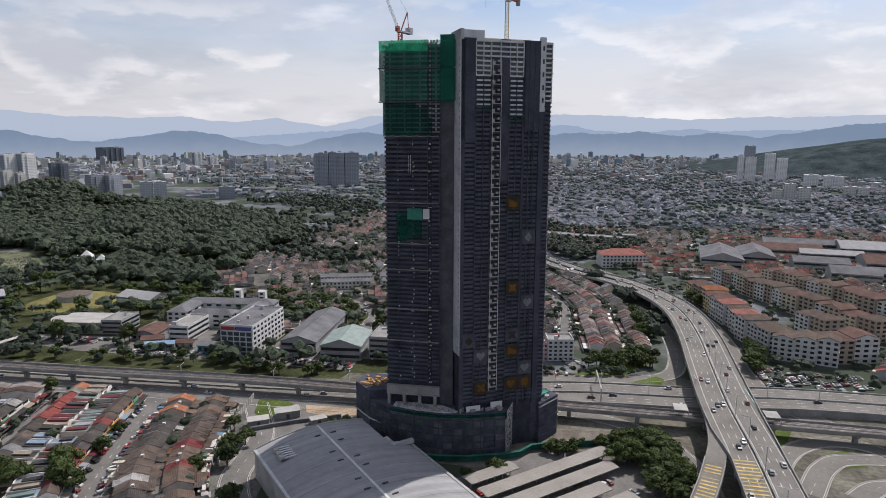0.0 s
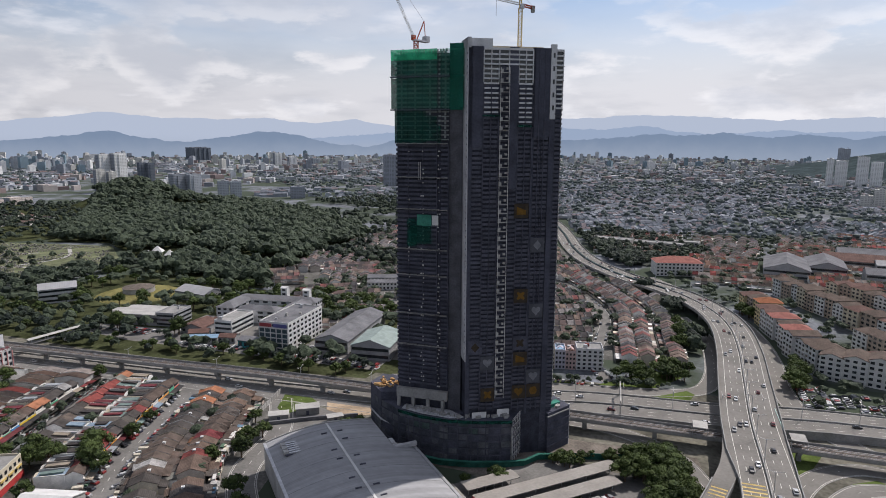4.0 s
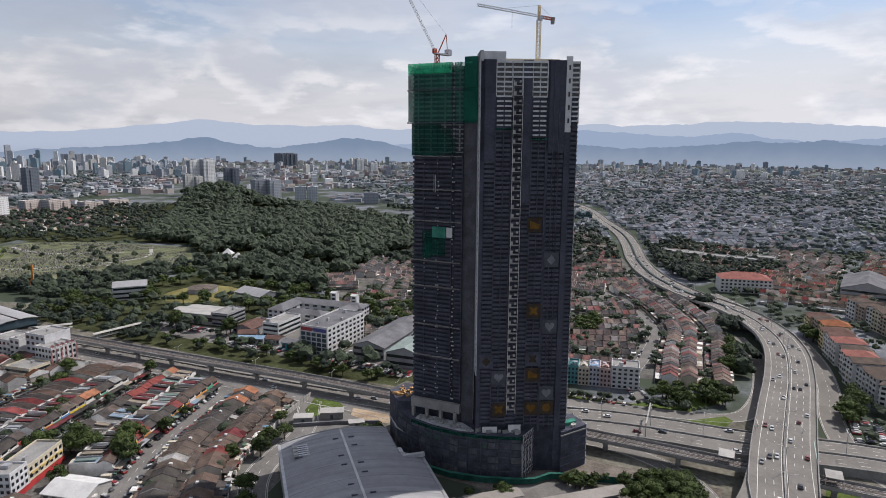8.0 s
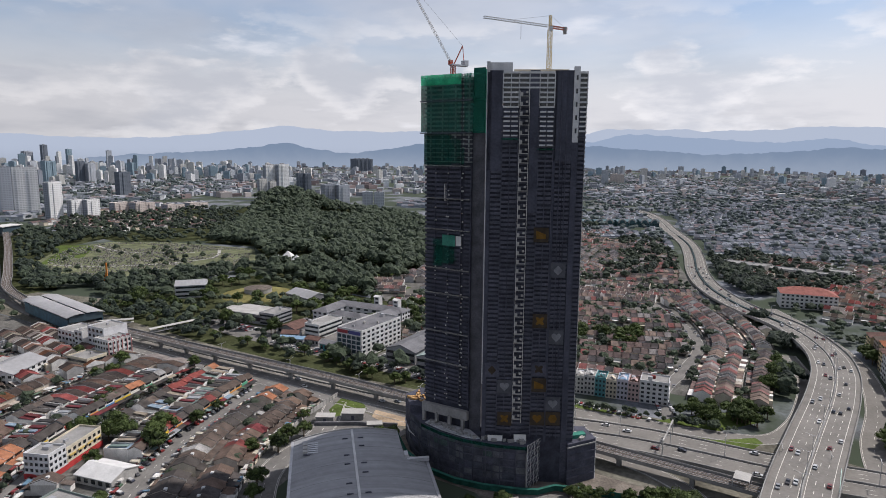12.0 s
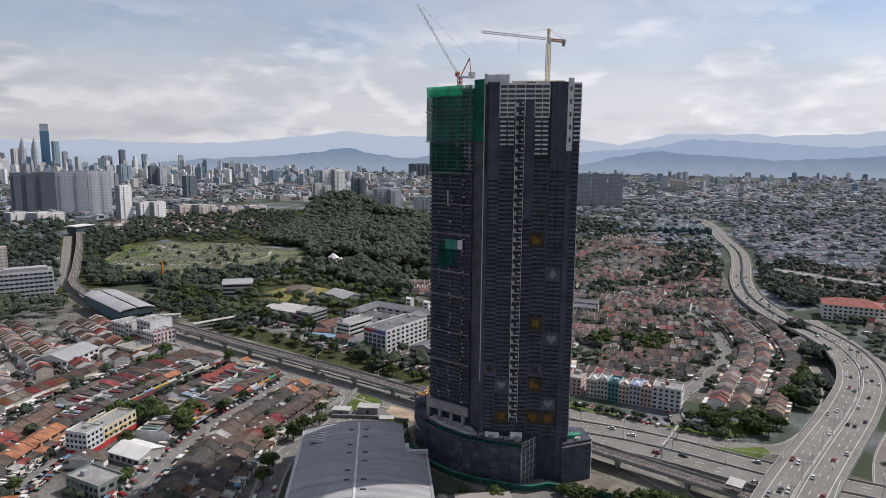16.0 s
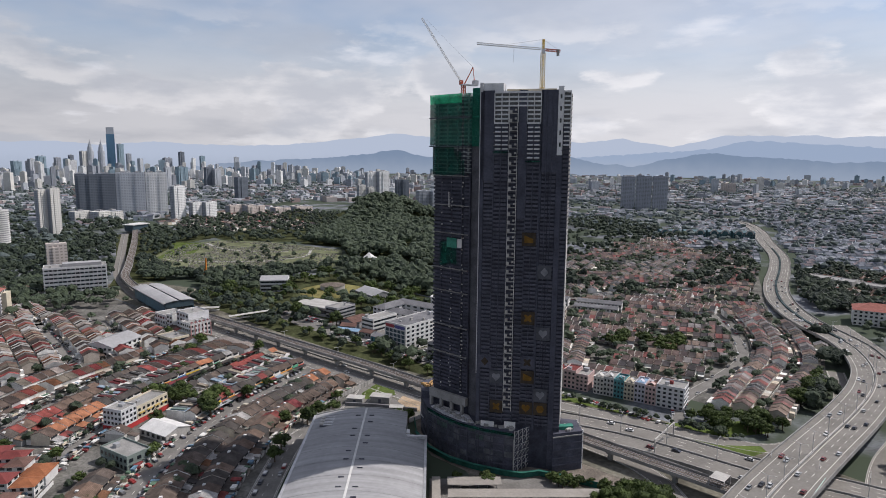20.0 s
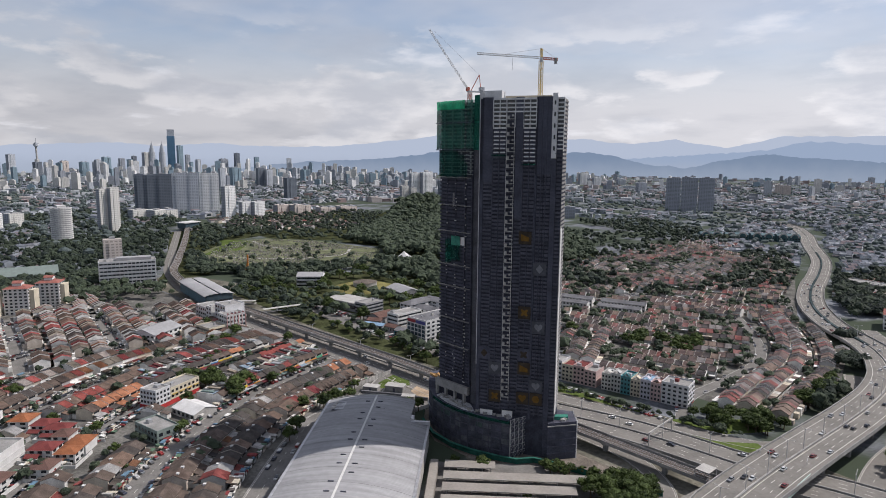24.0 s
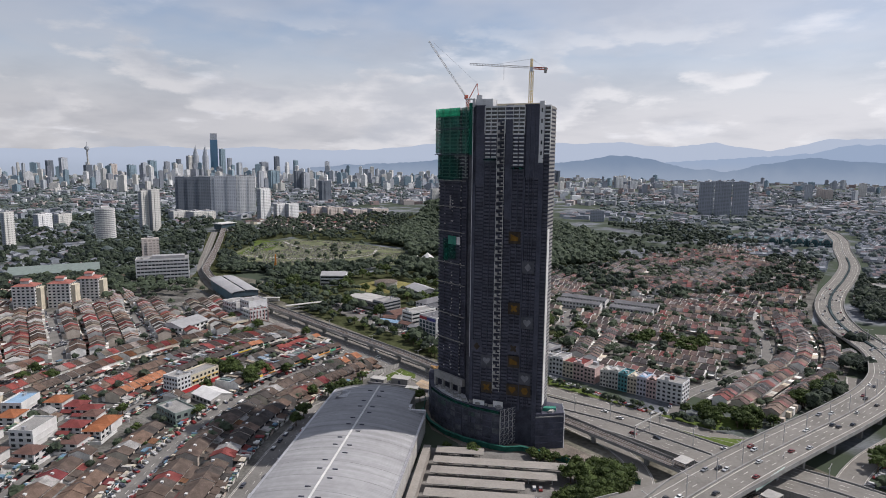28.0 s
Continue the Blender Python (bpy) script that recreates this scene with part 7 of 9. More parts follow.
far_tower(-1026, 1024, 16, 10, 61, 45, "cream")
far_tower(-1089, 1172, 16, 10, 73, 43, "dark")
far_tower(-1076, 1184, 17, 10, 72, 42, "dark")
far_tower(-935, 1108, 31, 19, 54, 40, "grey")
far_tower(-911, 1128, 28, 17, 53, 39, "pale")
far_tower(-834, 1124, 23, 14, 41, 37, "pale")
far_tower(-814, 1139, 23, 14, 40, 36, "pale")
far_tower(-2265, 2798, 106, 64, 75, 39, "dark")
far_tower(-1724, 2696, 39, 23, 56, 33, "white")
far_tower(-1667, 2732, 40, 24, 38, 31, "white")
far_tower(-1555, 2084, 49, 29, 12, 37, "white")
far_tower(-1593, 2303, 46, 27, 12, 35, "white")
far_tower(-1322, 2468, 54, 32, 16, 28, "pale")
far_tower(-1268, 2497, 59, 36, 15, 27, "pale")
far_tower(-1621, 2874, 42, 25, 26, 29, "pale")
far_tower(468, 2047, 18, 11, 79, -13, "white")
far_tower(494, 2041, 30, 18, 74, -14, "white")
far_tower(542, 2029, 29, 17, 85, -15, "white")
far_tower(573, 2020, 29, 17, 72, -16, "white")
far_tower(699, 2917, 43, 26, 97, -13, "pale")
far_tower(584, 1808, 35, 21, 37, -18, "white")
far_tower(631, 1792, 45, 27, 36, -19, "white")
far_tower(405, 1444, 21, 12, 25, -16, "cream")
far_tower(427, 1438, 22, 13, 37, -17, "cream")
far_tower(452, 1430, 24, 14, 30, -18, "cream")
far_tower(595, 1592, 26, 15, 23, -20, "cream")
far_tower(620, 1583, 23, 14, 22, -21, "cream")
far_tower(112, 2698, 51, 31, 16, -2, "peach")
far_tower(179, 2694, 70, 42, 12, -4, "peach")
# tall landmarks on the skyline
ex = thing("glass_skyscraper", "tall blue glass skyscraper on the skyline", "skyscraper", at=(-4238, 1614, 0), rz=70)
q = Mesh()
q.prism([(-24, -20), (24, -20), (24, 20), (-24, 20)], 0, 245)
part("shaft", q, ex, [mat("blue_glass", (0.10, 0.19, 0.28), 0.3, var=0.1, scale=0.02)])
q = Mesh()
q.prism([(-22, -18), (22, -18), (22, 18), (-22, 18)], 245, 288)
part("crown", q, ex, [far_mat("pale")])
for x, y in ((-4181, 1471), (-4162, 1528)):
    tt = thing("spired_skyscraper", "stepped pale skyscraper with a spire", "skyscraper", at=(x, y, 0), group="twin skyscrapers")
    for r, z0, z1 in ((20, 0, 140), (15, 140, 165), (10, 165, 182), (5, 182, 194)):
        q = Mesh()
        q.prism([(r * math.cos(k * math.pi / 6), r * math.sin(k * math.pi / 6)) for k in range(12)], z0, z1)
        part("tier", q, tt, [far_mat("pale")])
    q = Mesh()
    q.box(0, 0, 194, 2.4, 2.4, 14)
    part("spire", q, tt, [M["steel"]])
kt = thing("telecom_tower", "slender telecommunications tower with a pod", "tower", at=(-4336, 860, 0))
q = Mesh()
q.prism([(5 * math.cos(k * math.pi / 5), 5 * math.sin(k * math.pi / 5)) for k in range(10)], 0, 172)
part("shaft", q, kt, [M["pale"]])
for r, z0, z1 in ((9, 165, 170), (15, 170, 184), (9, 184, 190)):
    q = Mesh()
    q.prism([(r * math.cos(k * math.pi / 8), r * math.sin(k * math.pi / 8)) for k in range(16)], z0, z1)
    part("pod", q, kt, [far_mat("pale")])
q = Mesh()
q.box(0, 0, 190, 2.6, 2.6, 26)
part("mast", q, kt, [M["steel"]])
# the rest of the skyline
rs = random.Random(11)
for tone in ("pale", "grey", "cream", "teal", "white"):
    q = Mesh()
    for k in range(150):
        az = radians(rs.choice((rs.uniform(60, 186), rs.uniform(140, 186))))
        dist = rs.uniform(2600, 4600)
        x, y = 190 + dist * math.cos(az), 40 + dist * math.sin(az)
        city = max(0.0, min(1.0, (math.degrees(az) - 138) / 14))
        h = rs.uniform(14, 44) + city * rs.choice((0, 8, 20, 40, 66)) * (dist / 4500)
        w, rot = rs.uniform(12, 30), rs.uniform(0, 90)
        q.box(x, y, 0, w, rs.uniform(10, 20), h, rot)
        q.box(x, y, h, w * 0.4, 6, rs.uniform(1.5, 4), rot)
    solo("skyline", q, [far_mat(tone)], "many small high-rise blocks in the hazy distance", "skyline", "stuff")
q = Mesh()
for k in range(3600):
    az, dist = radians(rs.uniform(56, 190)), rs.uniform(1900, 4700)
    x, y = 190 + dist * math.cos(az), 40 + dist * math.sin(az)
    q.box(x, y, 0, rs.uniform(10, 34), rs.uniform(8, 14), rs.uniform(5, 17), rs.uniform(0, 90))
solo("far_low_blocks", q, [mat("far_block", (0.5, 0.5, 0.5), 0.85, var=0.1, scale=0.05, by="island", ramp=[(0.50, 0.51, 0.53), (0.34, 0.35, 0.37), (0.22, 0.23, 0.25), (0.42, 0.38, 0.36), (0.28, 0.22, 0.21), (0.60, 0.61, 0.62)])], "low pale buildings spread to the horizon", "buildings", "stuff")


# ---- terraced houses ----
HOUSE = {}


def slope(q, x0, x1, y0, y1, z0, z1, thick=0.16, mi=0):
    """A lean-to roof slab from y0 at z0 to y1 at z1."""
    top = [(x0, y0, z0), (x1, y0, z0), (x1, y1, z1), (x0, y1, z1)]
    if y1 < y0:
        top = [top[1], top[0], top[3], top[2]]
    low = [(a, b, c - thick) for a, b, c in top]
    q.face(top, mi)
    q.face(low[::-1], mi)
    for k in range(4):
        n = (k + 1) % 4
        q.face([low[k], low[n], top[n], top[k]], mi)


def house_parts(kind, var):
    """Shared meshes of one terraced house: local x along the row, front towards -y."""
    key = (kind, var)
    if key in HOUSE:
        return HOUSE[key]
    r = random.Random(var * 13 + (5 if kind == "shop" else 0))
    out = []

    def add(nm, q, m):
        out.append((nm, q.done(nm, [m])))

    if kind == "shop":
        w, d, h = 5.7, 17.0, r.uniform(5.4, 6.3)
        fd = r.uniform(6.2, 7.5)
        back = r.uniform(4.4, 6.0)
        q = Mesh()
        q.gable_walls(0, -d / 2 + fd / 2, 0, w, fd, h, 1.5)
        q.box(0, fd / 2, 0, w - 0.1, d - fd, back - 0.1)
        q.box(-w / 2, fd / 2, 0, 0.25, d - fd, back + 1.0)
        add("wall", q, M["walls"])
        q = Mesh()
        q.gable(0, -d / 2 + fd / 2, h, w - 0.2, fd, 1.5, 0, 0.45, 0.18)
        add("roof", q, M["roofs"])
        q = Mesh()
        slope(q, -w / 2 + 0.15, w / 2 - 0.15, -d / 2 + fd, d / 2, back + 0.75, back)
        add("rear_roof", q, M["shoproofs"])
        q = Mesh()
        x0 = r.uniform(-2.4, -0.6)
        slope(q, x0, x0 + r.uniform(2.0, 3.0), -d / 2 + fd + 1, d / 2 - r.uniform(1, 4), back + 1.35, back + 1.0, 0.5)
        add("skylight", q, M["shoproofs"])
        q = Mesh()
        q.box(0, -d / 2 - 0.25, h - 2.9, w - 0.2, 0.3, r.uniform(1.0, 1.6))
        add("sign", q, M["awning"])
        q = Mesh()
        slope(q, -w / 2 + 0.1, w / 2 - 0.1, -d / 2, -d / 2 - r.uniform(2.2, 3.4), 3.4, 2.8)
        add("awning", q, M["shoproofs"])
        q = Mesh()
        n = 10
        pts = [(-w / 2 + 0.1, 2.0)] + [(-w / 2 + 0.1 + (w - 0.2) * k / n, back + 0.1 + (0.6 + 0.12 * var) * math.sin(math.pi * k / n)) for k in range(n + 1)] + [(w / 2 - 0.1, 2.0)]
        fr, bk = [(a, d / 2 + 0.1, b) for a, b in pts], [(a, d / 2 + 0.35, b) for a, b in pts]
        q.face(fr)
        q.face(bk[::-1])
        for i in range(len(pts)):
            j = (i + 1) % len(pts)
            q.face([fr[j], fr[i], bk[i], bk[j]])
        add("rear_parapet", q, M["walls"])
        q = Mesh()
        q.box(0, -d / 2 - 0.05, h - 1.4, 4.0, 0.14, 1.0)
        add("window", q, M["glass"])
    else:
        w, d, h = 5.7, 10.0, r.choice((4.9, 5.0, 5.1))
        rise = 1.9
        q = Mesh()
        q.gable_walls(0, 0, 0, w, d, h, rise)
        q.box(w / 2 - 0.1, -d / 2 - 2.6, 0, 0.2, 5.0, 2.2)
        q.box(0, -d / 2 - 5.2, 0, w - 2.6, 0.2, 1.4)
        add("wall", q, M["walls"])
        q = Mesh()
        q.gable(0, 0, h, w, d, rise, 0, 0.6, 0.2)
        if var in (2, 5):
            q.gable(r.uniform(-1, 1), -d / 2 + 1.5, h - 0.3, 5.4, 3.6, 1.3, 90, 0.3, 0.2)
        add("roof", q, M["roofs"])
        q = Mesh()
        q.gable_walls(w / 2, 0, h - 0.6, 0.22, d + 0.9, 0.85, rise + 0.12)
        add("party_wall", q, M["walls"])
        q = Mesh()
        slope(q, -w / 2 + 0.1, w / 2 - 0.1, -d / 2, -d / 2 - r.uniform(3.2, 5.2), 3.3, 2.6, 0.2)
        add("porch_roof", q, M["roofs"])
        q = Mesh()
        q.box(0, -d / 2 - 0.04, 3.2, 4.0, 0.14, 1.1)
        add("window", q, M["glass"])
        q = Mesh()
        aw = r.choice((w - 0.2, w - 0.2, w * 0.6))
        ad = r.uniform(2.5, 4.5)
        q.box((aw - w) / 2 + 0.1, d / 2 + ad / 2, 0, aw, ad, 2.8)
        add("rear_annex", q, M["walls"])
        q = Mesh()
        slope(q, (aw - w) / 2 + 0.1 - aw / 2, (aw - w) / 2 + 0.1 + aw / 2, d / 2, d / 2 + ad + 0.4, 3.9, 2.95, 0.15)
        add("annex_roof", q, M["roofs"])
        if var in (1, 4):
            q = Mesh()
            q.box(1.2, 1.0, h + rise * 0.55, 1.2, 1.2, 1.2)
            add("water_tank", q, M["white"])
    HOUSE[key] = out
    return out


NEAR_COUNT = [0]
stuff_wall, stuff_roof, stuff_porch = Mesh(), Mesh(), Mesh()
red_wall, red_roof = Mesh(), Mesh()


TILES = [mat("roof_tiles", c, 0.9, var=0.3, scale=0.3, bump=0.3, lines=("Y", 0.6), spec=0.08) for c in ((0.092, 0.071, 0.060), (0.122, 0.088, 0.071), (0.064, 0.057, 0.053), (0.140, 0.098, 0.076), (0.100, 0.078, 0.066), (0.29, 0.130, 0.074), (0.20, 0.058, 0.050))]
RUN_TILE = [TILES[0], 0]


def put_house(x, y, rz, kind, var, near):
    if near and NEAR_COUNT[0] < 328:
        NEAR_COUNT[0] += 1
        if kind == "shop":
            t = thing("shophouse", "two-storey shophouse with a coloured sheet roof and signboard", "shophouse", at=(x, y, 0), rz=rz, group="shophouse terraces")
        else:
            t = thing("terraced_house", "two-storey terraced house with a pitched tiled roof and porch", "house", at=(x, y, 0), rz=rz, group="house terraces")
        RUN_TILE[1] -= 1
        if RUN_TILE[1] < 0:
            RUN_TILE[0], RUN_TILE[1] = TILES[rh.choice((0, 1, 2, 3, 4, 0, 2, 1, 2, 4, 5, 6))], rh.randrange(2, 6)
        plain = x > -150 and kind == "house" and y > 60
        if y < 140 and RUN_TILE[0] is TILES[2]:
            RUN_TILE[0] = TILES[rh.choice((3, 1, 5, 0, 6))]
        if plain and y > 110 and RUN_TILE[0] in (TILES[3], TILES[5], TILES[6]) and rh.random() < 0.8:
            RUN_TILE[0] = TILES[rh.choice((0, 1, 2, 4))]
        for nm, me in house_parts(kind, var):
            if plain and nm == "party_wall" and rh.random() < 0.75:
                continue
            ob = part(nm, me, t)
            if "roof" in nm and nm != "rear_roof" and (nm == "roof" or rh.random() < 0.5) and rh.random() < 0.8:
                ob.material_slots[0].link = "OBJECT"
                ob.material_slots[0].material = RUN_TILE[0]
    else:
        w, d, h, rise = (5.7, 16.0, 5.8, 1.3) if kind == "shop" else (5.7, 11.5, 5.2, 1.8)
        stuff_wall.gable_walls(x, y, 0, w, d, h, rise, rz)
        stuff_roof.gable(x, y, h, w, d, rise, rz, 0.5, 0.2)
        c, s = math.cos(radians(rz)), math.sin(radians(rz))
        a, b = 0, -d / 2 - 1.9
        (stuff_wall if rh.random() < 0.25 else stuff_porch).box(x + c * a - s * b, y + s * a + c * b, 2.7, w - 0.4, 3.6, 0.2, rz)
        stuff_wall.gable_walls(x + c * w / 2, y + s * w / 2, h - 0.5, 0.25, d + 0.9, 0.8, rise + 0.1, rz)


rh = random.Random(21)
ROWS_WEST = [(16, 1), (33.5, -1), (66, 1), (83.5, -1), (116, 1), (132, -1), (162, 1), (178, -1), (208, 1), (224, -1), (254, 1), (270, -1), (300, 1), (316, -1), (346, 1), (362, -1), (392, 1), (408, -1)]
ROWS_EAST = [(-16, -1), (-32, 1)]
main3 = [np.array((p[0], p[1], 0.0)) for p in smooth([(60, -40), (10, 2), (-45, 54), (-88, 91), (-133, 131), (-171, 184), (-189, 230), (-204, 280)], 14)]
msd = sides(main3)
lane_lines = []
for off, face in ROWS_EAST + ROWS_WEST:
    line = [p[:2] + s * off for p, s in zip(main3, msd)]
    run, carry = 0.0, 3.4
    kind_run = 0
    for a, b in zip(line, line[1:]):
        seg_len = float(np.linalg.norm(b - a))
        ang = math.degrees(math.atan2(b[1] - a[1], b[0] - a[0]))
        t = carry
        while t < seg_len:
            p = a + (b - a) * t / seg_len
            t += 5.75
            run += 1
            x, y = float(p[0]), float(p[1])
            if x < -303 or y > 266 or y < 4 or x > 20:
                continue
            if int(run) % 13 == 0:
                continue
            rz = ang if face > 0 else ang + 180
            shop = (10 < off < 90 and y > 150) or (95 < off < 125 and y > 215)
            if free_rect(x, y, 6, 11, rz):
                put_house(x, y, rz, "shop" if shop else "house", rh.randrange(6), x > -262 and y > 30)
        carry = t - seg_len
for off in (49.5, 99.0, 147, 193, 239, 285, 331, 377):
    lane_lines.append([p[:2] + s * off for p, s in zip(main3, msd)])
for k, ln in enumerate(lane_lines):
    seg = [p for p in ln if -303 < p[0] < 20 and -20 < p[1] < 264]
    if len(seg) > 3:
        plain_road("road_lane_%d" % (k + 1), seg, 4.6, "residential asphalt street between terraces", M["street"], marks=False)
        take_line(seg, 5)


def fill(poly, angle, rows, unit, depth, wall, roof, seed, keep=0.92, h=6.0, rise=1.9, size=1):
    """Rows of houses over a plot; rows: offsets within one repeat and the repeat."""
    r = random.Random(seed)
    xs, ys = [p[0] for p in poly], [p[1] for p in poly]
    cx, cy = sum(xs) / len(xs), sum(ys) / len(ys)
    reach = max(math.hypot(x - cx, y - cy) for x, y in poly)
    c, s = math.cos(radians(angle)), math.sin(radians(angle))
    offs, rep = rows
    n = int(reach / rep) + 1
    for i in range(-n, n + 1):
        for o in offs:
            v = i * rep + o
            bend = r.uniform(-1, 1) * 6
            u = -reach + r.uniform(0, unit)
            while u < reach:
                u += unit
                if r.random() > keep:
                    u += unit * r.choice((1, 2))
                    continue
                vv = v + bend * math.sin(u / 60.0)
                x, y = cx + c * u - s * vv, cy + s * u + c * vv
                if not inside((x, y), poly) or not free(x, y) or not free(x + c * unit / 2, y + s * unit / 2) or not free(x - s * depth / 2, y + c * depth / 2) or not free(x + s * depth / 2, y - c * depth / 2):
                    continue
                hh = h * r.choice((0.62, 1.0, 1.0, 1.0, 1.25)) if size > 1 else h
                wall.gable_walls(x, y, 0, unit - 0.1, depth, hh, rise, angle)
                roof.gable(x, y, hh, unit - 0.3, depth, rise, angle, 0.5, 0.2)
                if unit < 9:
                    wall.gable_walls(x + c * unit / 2, y + s * unit / 2, hh - 0.5, 0.42, depth + 1.0, 1.05, rise + 0.12, angle)
                    pw = r.random()
                    if r.random() < 0.55:
                        wall.box(x - s * (depth / 2 + 1.0) + c * 0.6, y + c * (depth / 2 + 1.0) + s * 0.6, 0, unit * 0.62, 2.2, r.choice((2.4, 3.0, 4.0)), angle)
                    (wall if pw < 0.5 else roof).box(x + s * (depth / 2 + 1.9), y - c * (depth / 2 + 1.9), 2.6, unit - 0.5, 3.4, 0.2, angle)


def patchwork(poly, cell, angles, seed, wall, roof, unit=5.2, depth=9.4, keep=0.93, skip=0.08, rows=((-6.6, 6.6), 26), h=4.9, rise=1.8, size=1):
    """Small estates, each with its own direction, with streets between."""
    r = random.Random(seed)
    xs, ys = [p[0] for p in poly], [p[1] for p in poly]
    x = min(xs)
    while x < max(xs):
        y = min(ys) + r.uniform(0, cell * 0.4)
        cw = cell * r.uniform(0.7, 1.3)
        while y < max(ys):
            ch = cell * r.uniform(0.6, 1.2)
            mid = (x + cw / 2, y + ch / 2)
            if inside(mid, poly) and r.random() > skip:
                a = r.choice(angles) + r.uniform(-6, 6)
                c, s_ = math.cos(radians(a)), math.sin(radians(a))
                quad = [(mid[0] + c * u - s_ * v, mid[1] + s_ * u + c * v) for u, v in ((-cw / 2 + 3, -ch / 2 + 3), (cw / 2 - 3, -ch / 2 + 3), (cw / 2 - 3, ch / 2 - 3), (-cw / 2 + 3, ch / 2 - 3))]
                fill(quad, a, rows, unit, depth, wall, roof, r.randrange(9999), keep, h, rise, size)
            y += ch
        x += cw


def curved_rows(line, rows, wall, roof, seed, unit=5.4, depth=9.6, h=5.0, rise=1.9):
    """Terraces that follow a bending street; rows: offsets to the left and the side that the porches face."""
    r = random.Random(seed)
    sd = sides(line)
    spots = []
    for off, face in rows:
        run = [p[:2] + s_ * off for p, s_ in zip(line, sd)]
        carry, k = 0.0, r.randrange(9)
        for a, b in zip(run, run[1:]):
            d = float(np.linalg.norm(b - a))
            ang = math.degrees(math.atan2(b[1] - a[1], b[0] - a[0]))
            t = carry
            while t < d:
                x, y = (float(v) for v in a + (b - a) * t / d)
                t += unit
                k += 1
                if k % 13 < (2 if k % 26 < 13 else 1) or not free(x, y):
                    continue
                rz = ang if face > 0 else ang + 180
                c, s_ = math.cos(radians(rz)), math.sin(radians(rz))
                hh = h + 0.25 * (k // 4 % 3)
                wall.gable_walls(x, y, 0, unit - 0.1, depth, hh, rise, rz)
                roof.gable(x, y, hh, unit - 0.3, depth, rise, rz, 0.5, 0.2)
                if k % 3 == 0 or r.random() < 0.2:
                    wall.gable_walls(x + c * unit / 2, y + s_ * unit / 2, hh - 0.5, 0.45, depth + 1.0, 1.1, rise + 0.14, rz)
                (wall if r.random() < 0.35 else roof).box(x + s_ * (depth / 2 + 1.9), y - c * (depth / 2 + 1.9), 2.6, unit - 0.4, 3.6, 0.2, rz)
                wall.box(x + s_ * (depth / 2 + 3.9), y - c * (depth / 2 + 3.9), 0, unit - 0.3, 0.2, 1.4, rz)
                if r.random() < 0.6:
                    wall.box(x - s_ * (depth / 2 + 1.2) + c * 0.6, y + c * (depth / 2 + 1.2) + s_ * 0.6, 0, unit * 0.6, 2.4, r.choice((2.6, 3.2, 4.2)), rz)
                spots.append((x, y))
            carry = t - d
    for x, y in spots:
        take_disc(x, y, 6.5)


bend = smooth([(4, 386, 0), (-1, 436, 0), (-6, 490, 0), (-26, 545, 0), (-64, 612, 0)], 6)
take_line(smooth([(53, 385, 0), (55, 440, 0), (48, 492, 0), (36, 528, 0)], 6), 8)
curved_rows(bend, ((-11, -1), (-21.5, 1), (-39, -1), (-49, 1)), red_wall, red_roof, 32, 5.2, 8.2)
WEST_STREETS = [[(-452, 178), (-400, 172), (-350, 166), (-306, 160)], [(-420, 214), (-360, 208), (-306, 202)], [(-470, 118), (-420, 112), (-360, 107), (-306, 101)], [(-470, 62), (-400, 58), (-306, 52)], [(-452, 60), (-450, 120), (-448, 180)]]
for k, pts in enumerate(WEST_STREETS):
    ln = smooth(pts, 6)
    plain_road("road_west_%d" % (k + 1), ln, 4.2, "residential asphalt street with parked cars", M["street"], marks=False)
    take_line(ln, 5)
take_disc(-352, 117, 15)
for street, rows_ in ((WEST_STREETS[0], ((11.5, -1), (23.0, 1), (-11.5, 1), (-23.0, -1), (-34.5, 1))), (WEST_STREETS[1], ((11.5, -1), (23.0, 1), (33.5, -1), (44.0, 1), (-10.5, 1))), (WEST_STREETS[2], ((11.5, -1), (23.0, 1), (-11.5, 1), (-22.5, -1))), (WEST_STREETS[3], ((11.5, -1), (23, 1), (-11.5, 1), (-22.5, -1), (-38, 1), (-49, -1)))):
    curved_rows([np.array((p[0], p[1], 0.0)) for p in smooth(street, 6)], rows_, stuff_wall, stuff_roof, int(street[0][1]), 5.7, 9.4, 5.1, 1.9)
patchwork([(-640, -20), (-462, 0), (-462, 100), (-470, 210), (-640, 110)], 70, (-5, 85), 74, stuff_wall, stuff_roof)
fill([(-66, 370), (4, 384), (0, 402), (-70, 388)], 11.5, ((-4.8, 4.8), 90), 5.2, 9.4, red_wall, red_roof, 30, 0.99)
for s_ in range(0, 70, 5):
    take_disc(along(s_, 24)[0], along(s_, 24)[1], 13)
patchwork([(-260, 384), (-70, 384), (4, 388), (8, 420), (10, 520), (-20, 560), (-130, 610), (-260, 600)], 70, (22, 22, 22, 112), 31, red_wall, red_roof, skip=0.06)
patchwork([(-340, 600), (-130, 600), (-20, 565), (10, 590), (-30, 660), (-80, 760), (-110, 900), (-330, 1050)], 80, (12, 30, 105), 33, red_wall, red_roof, skip=0.08)
patchwork([(-322, 486), (-262, 470), (-250, 600), (-330, 640)], 60, (30, 115), 37, red_wall, red_roof, skip=0.1)
patchwork([(100, 570), (300, 520), (420, 600), (480, 900), (300, 980), (40, 960), (-40, 800), (20, 690)], 90, (-8, -8, 82), 34, stuff_wall, stuff_roof)
patchwork([(170, 330), (420, 330), (430, 600), (240, 460)], 80, (-30, 60), 35, stuff_wall, stuff_roof)
